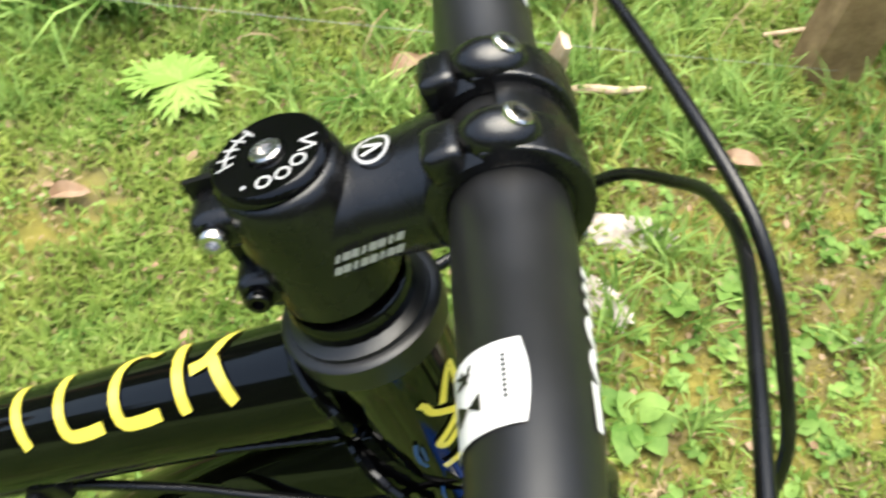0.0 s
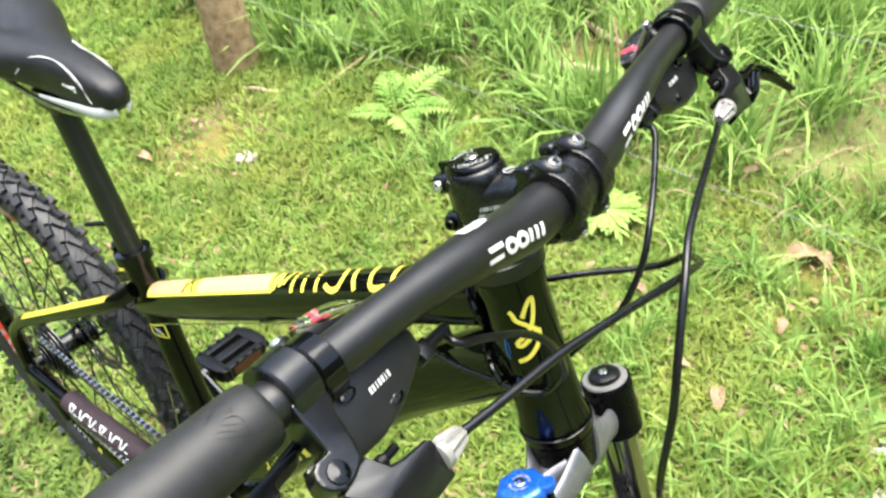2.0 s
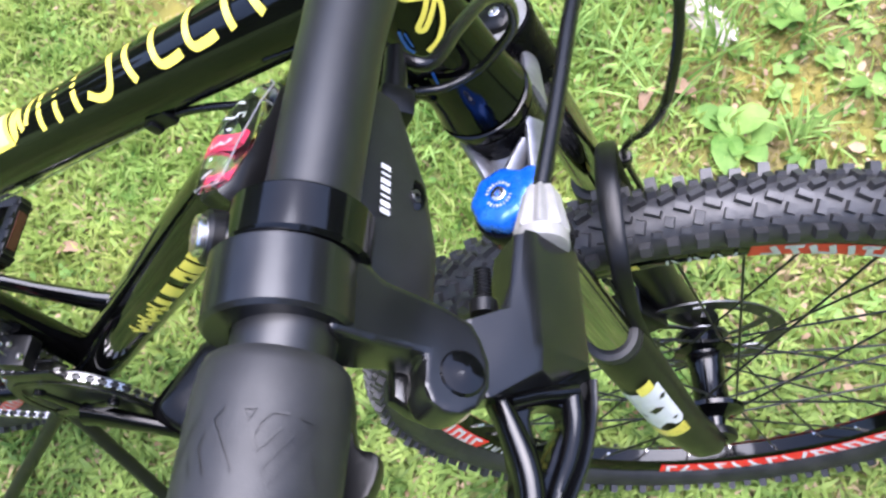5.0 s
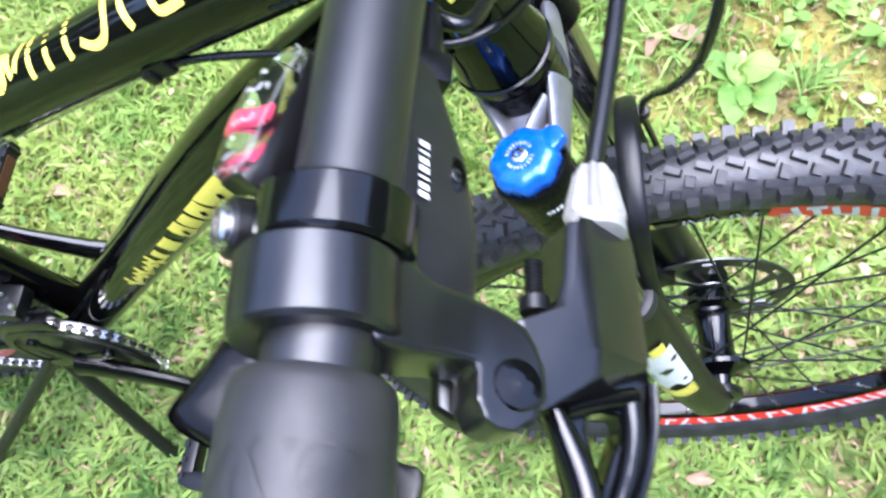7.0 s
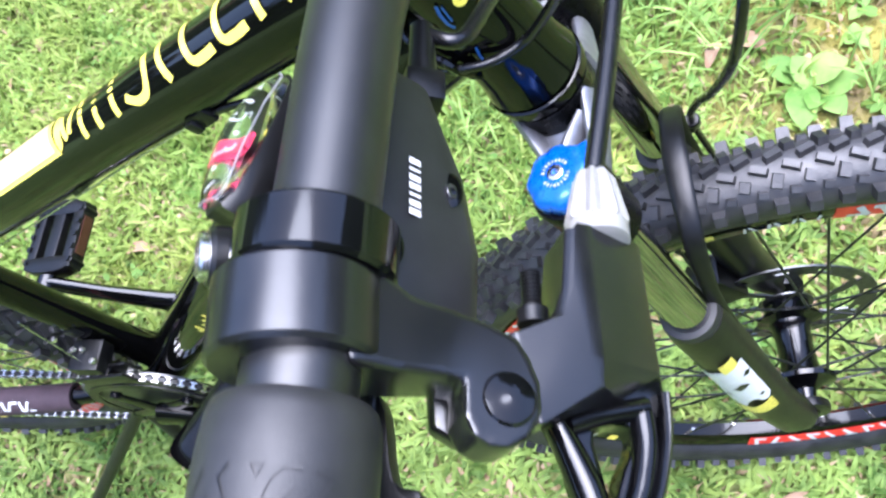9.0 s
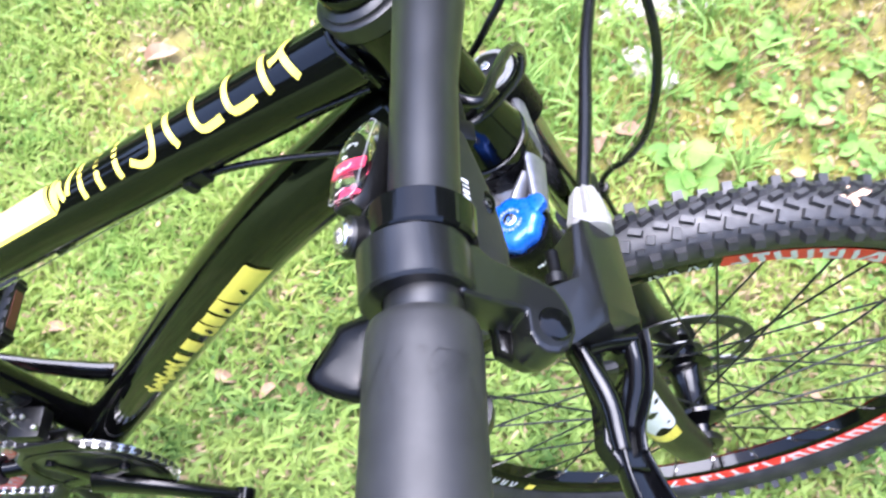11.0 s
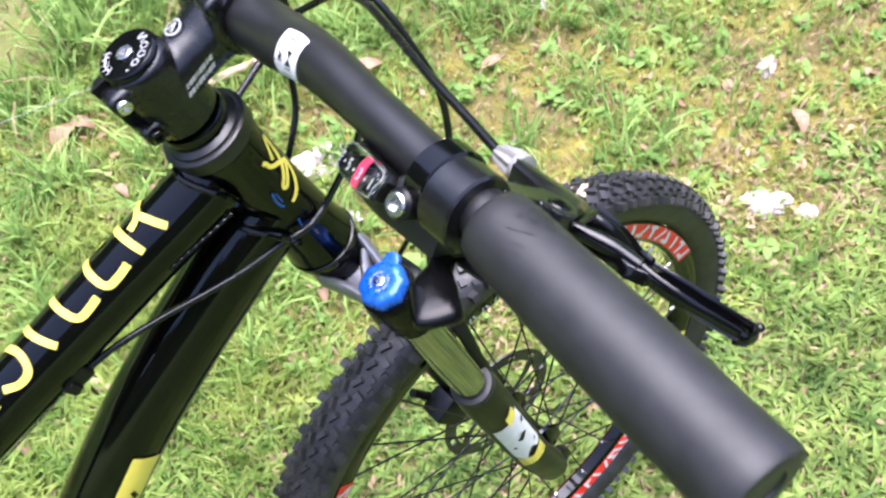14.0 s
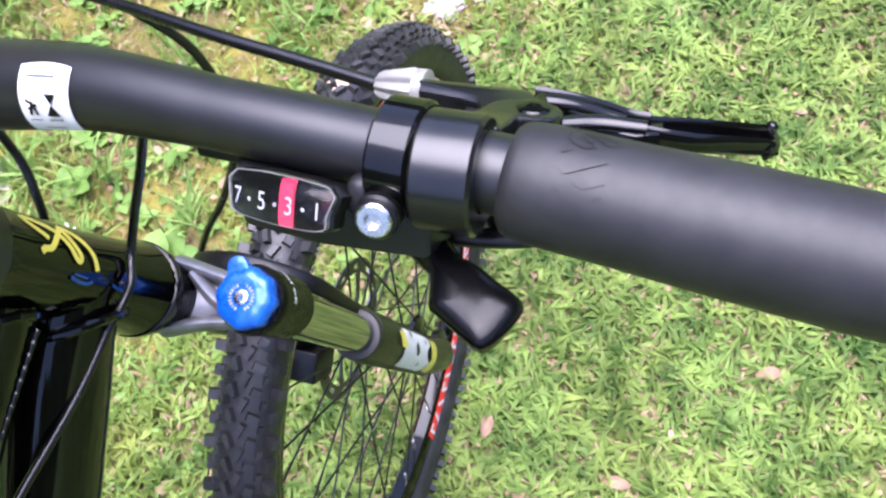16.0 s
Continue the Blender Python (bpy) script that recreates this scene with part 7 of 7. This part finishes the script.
build_lobed_fern(-0.072, 0.958, [(183, 32, 5, 0.118), (118, 24, 3, 0.080), (62, 22, 3, 0.088), (12, 26, 4, 0.096), (318, 18, 3, 0.108), (262, 30, 4, 0.100)], "pale green bracken fern growing from the lawn edge", 0.030)
build_fern(-0.745, 1.010, [(80, 0.9, 1.0), (140, 0.7, 0.9), (20, 0.7, 0.9), (220, 0.5, 0.7), (330, 0.5, 0.8)], 0.20, 4, "upright green fern at the foot of tall grass", FERN_GREEN)
build_fern(-1.30, 1.30, [(60, 0.9, 1.0), (120, 0.8, 0.9), (200, 0.6, 0.8), (320, 0.6, 0.8)], 0.22, 5, "green fern beside the round fence post", FERN_GREEN)

STONE = mat("white_limestone", (0.22, 0.18, 0.15), 0.9, scale=34, color2=(0.48, 0.425, 0.385), bump=1.0, bump_scale=120)
WOOD = mat("weathered_post_wood", (0.23, 0.14, 0.07), 0.8, scale=18, color2=(0.47, 0.305, 0.17), bump=0.7, bump_scale=120)
BARK = mat("brown_bark", (0.20, 0.120, 0.06), 0.9, scale=30, color2=(0.46, 0.315, 0.185), bump=1.0, bump_scale=110)
DRIFT = mat("bleached_wood", (0.30, 0.21, 0.13), 0.8, scale=24, color2=(0.54, 0.42, 0.30), bump=0.6, bump_scale=150)
WIRE = mat("dull_wire", (0.32, 0.32, 0.30), 0.5, metal=0.7, vary=0.2, scale=80)
STANDMAT = mat("black_steel_tube", (0.005, 0.005, 0.005), 0.35, spec=0.4, vary=0.3, scale=60, rough_vary=0.1)


def build_stone(x, y, sx, sy, sz, rot, seed, label):
    bm = B()
    bmesh.ops.create_icosphere(bm, subdivisions=4, radius=1.0)
    off = V((seed * 3.7, seed * 1.3, seed * 2.1))
    for v in bm.verts:
        q = v.co.copy()
        f = 1 + 0.45 * noise.noise(q * 1.4 + off) + 0.24 * noise.noise(q * 3.4 + off) + 0.12 * noise.noise(q * 8 + off)
        v.co = q * f
        v.co.z = math.copysign(abs(v.co.z) ** 0.8, v.co.z)
    bm.transform(Matrix.Rotation(radians(rot), 4, "Z") @ Matrix.Diagonal((sx, sy, sz, 1)))
    st = part("stone", bm, STONE)
    st.location = gpoint(x, y, sz * 0.2)
    tagged(st, label, "stone", group="pale stones in the lawn")


build_stone(0.700, 0.705, 0.092, 0.032, 0.017, 2, 2, "long pale limestone half sunk in the lawn")
build_stone(0.684, 0.566, 0.052, 0.026, 0.016, -48, 1, "pale limestone lying flat in the moss")
build_stone(1.355, 0.152, 0.042, 0.026, 0.016, -30, 3, "small pale limestone in thin grass")
build_stone(1.400, 0.098, 0.022, 0.016, 0.012, 20, 9, "small pale limestone in thin grass")
build_stone(1.360, 0.850, 0.030, 0.020, 0.012, 60, 4, "small pale stone on mossy soil")
build_stone(1.072, 0.535, 0.015, 0.011, 0.008, 10, 5, "pebble of pale stone on mossy soil")
build_stone(-0.980, 0.678, 0.036, 0.024, 0.014, 40, 6, "small grey-white stone in the lawn")
build_stone(1.557, 1.005, 0.050, 0.034, 0.018, 0, 7, "pale stone on bare soil")
build_stone(1.614, 0.412, 0.030, 0.018, 0.012, 30, 8, "pale stone on bare soil")
build_stone(1.413, -0.187, 0.014, 0.009, 0.007, 50, 10, "pebble of pale stone in thin grass")


def build_leaf(x, y, length, rot, curl, seed, label, material=None):
    r = random.Random(seed)
    bm = B()
    n = 8
    rows = []
    for k in range(n + 1):
        t = k / n
        w = length * 0.22 * math.sin(math.pi * min(1, 0.05 + 0.95 * t)) ** 0.7
        z = length * curl * math.sin(math.pi * t) + 0.010
        rows.append([bm.verts.new((length * (t - 0.5), w * j, z + abs(j) * w * (0.5 + 0.3 * math.sin(5 * t + seed)) + r.uniform(-0.001, 0.001))) for j in (-1, -0.5, 0, 0.5, 1)])
    for a, b in zip(rows, rows[1:]):
        for j in range(4):
            bm.faces.new((a[j], a[j + 1], b[j + 1], b[j]))
    geom = bmesh.ops.extrude_face_region(bm, geom=bm.faces[:])
    for e in geom["geom"]:
        if isinstance(e, bmesh.types.BMVert):
            e.co.z -= 0.0006
    ob = part("dry_leaf", bm, material or DEAD)
    p = gpoint(x, y)
    ob.matrix_world = pose(p.x, p.y, p.z + 0.008, r.uniform(-12, 12), r.uniform(-12, 12), rot)
    tagged(ob, label, "leaf", group="fallen leaves")


LEAVES = ((-0.196, 0.700, 0.095, 8), (0.328, 1.044, 0.125, 60), (0.372, 1.060, 0.08, 130), (0.125, 1.250, 0.07, 20), (0.356, 0.628, 0.075, 118), (0.592, 0.428, 0.055, 60), (0.634, 0.443, 0.075, 160),
          (1.539, 0.259, 0.085, 60), (0.922, 0.866, 0.095, -12), (1.147, 0.728, 0.075, 5), (-0.010, 0.074, 0.055, -25), (0.060, 0.046, 0.045, 40), (-0.309, 0.165, 0.06, 10), (0.267, 0.659, 0.05, 20),
          (0.374, 0.845, 0.055, 100), (0.879, -0.528, 0.055, 120), (0.655, -0.375, 0.05, 95), (0.660, -0.180, 0.05, 10), (0.104, 0.793, 0.05, 160), (0.061, 0.445, 0.055, 100), (-1.211, 0.519, 0.08, 5))
for k, (x, y, ln, rot) in enumerate(LEAVES):
    build_leaf(x, y, ln * 0.78, rot, 0.10 + 0.05 * (k % 3), k, ("curled brown dead leaf lying on the grass", "flat tan dead leaf lying on the grass", "reddish dead leaf lying on the moss")[k % 3])


def build_stake():
    r = random.Random(2)
    bm = B()
    pts = [(0, 0, -0.03), (0.004, 0.002, 0.07), (-0.004, 0.004, 0.13), (0.006, 0.0, 0.205)]
    sweep(bm, smooth_path(pts, 4), [(0.036, 0.024), (0.033, 0.022), (0.028, 0.018), (0.018, 0.009)], 12)
    for v in bm.verts:
        v.co += V((r.uniform(-1, 1), r.uniform(-1, 1), r.uniform(-1, 1))) * 0.0025
    ob = part("broken_stake", bm, DRIFT)
    ob.matrix_world = Matrix.Translation(gpoint(0.598, 0.952)) @ pose(0, 0, 0, 4, -4, 20)
    tagged(ob, "short broken stake of bleached wood stuck in the lawn", "stake")
    for x, y, ln, rot, rad in ((0.690, 1.010, 0.17, 8, 0.0085), (0.10, 0.52, 0.10, 170, 0.002), (-1.185, 0.912, 0.11, 20, 0.005), (0.28, 0.98, 0.14, 20, 0.002), (-0.35, 1.45, 0.40, 12, 0.012), (-0.50, 1.62, 0.34, -14, 0.010), (1.25, 1.25, 0.5, 12, 0.005)):
        bm = B()
        pts = [(-ln / 2, 0, 0.012), (-ln / 6, 0.01 * ln, 0.016), (ln / 6, -0.02 * ln, 0.014), (ln / 2, 0.01 * ln, 0.012)]
        sweep(bm, smooth_path(pts, 4), [rad, rad * 1.1, rad * 0.9, rad * 0.6], 9)
        tw = part("twig", bm, DRIFT)
        p = gpoint(x, y)
        tw.matrix_world = pose(p.x, p.y, p.z + rad * (1.6 if rad > 0.008 and ln < 0.2 else 0.3), 0, 0, rot)
        tagged(tw, "dry bleached twig lying on the ground", "twig", group="twigs on the ground")


build_stake()


def build_fence():
    bm = B()
    pts = [(0, 0, -0.1), (0.002, 0, 0.1), (-0.004, 0.002, 0.5), (0.006, 0.0, 0.9), (0.0, 0.0, 1.35)]
    sweep(bm, smooth_path(pts, 8), [0.074, 0.067, 0.063, 0.061, 0.060], 20, side=(0, 1, 0))
    for v in bm.verts:
        v.co += V((v.co.x, v.co.y, 0)) * (0.10 * noise.noise(v.co * V((40, 40, 9)).x * 0.6) + 0.05 * noise.noise(v.co * 60))
    ob = part("fence_post", bm, BARK)
    ob.location = gpoint(-1.378, 0.985)
    tagged(ob, "round fence post with flecked brown bark", "post", group="fence posts")
    bm = B()
    box(bm, (0, 0, 0.62), (0.112, 0.085, 1.45), bevel=0.008, seg=2)
    ob = part("fence_post", bm, WOOD)
    ob.matrix_world = Matrix.Translation(gpoint(1.115, 1.130)) @ pose(0, 0, 0, 0, 4, 6)
    tagged(ob, "squared brown wooden fence post", "post", group="fence posts")
    for z, z2 in ((0.30, 0.03), (0.62, 0.475)):
        bm = B()
        a, b = V((-1.365, 0.920, z)), V((1.115, 1.082, z2))
        d = b - a
        pts = [a + d * (k / 10) - V((0, 0, 0.01 * math.sin(math.pi * k / 10))) for k in range(11)]
        sweep(bm, pts, 0.0006, 6)
        ob = part("fence_wire", bm, WIRE)
        tagged(ob, "thin galvanised fence wire strung between posts", "wire", group="fence wires")


build_fence()


def build_stand():
    stand = new("bicycle_stand")
    tagged(stand, "black steel tube stand propping the bicycle under its crank", "stand")
    apex = V((-0.10, -0.115, 0.235))
    for x, y in ((-0.335, -0.255), (-0.045, -0.215)):
        bm = B()
        foot = gpoint(x, y, -0.002)
        sweep(bm, [apex, foot], 0.0088, 12)
        lg = part("leg", bm, STANDMAT, stand)
        bm = B()
        sweep(bm, [foot + (apex - foot) * 0.06, foot], [0.0100, 0.0105], 12)
        part("rubber_foot", bm, RUBBER, lg)
    bm = B()
    sweep(bm, smooth_path([apex, apex + V((0.004, 0.012, 0.022)), apex + V((0.008, 0.030, 0.030))], 5), 0.0058, 12)
    part("hook", bm, STANDMAT, stand)


build_stand()
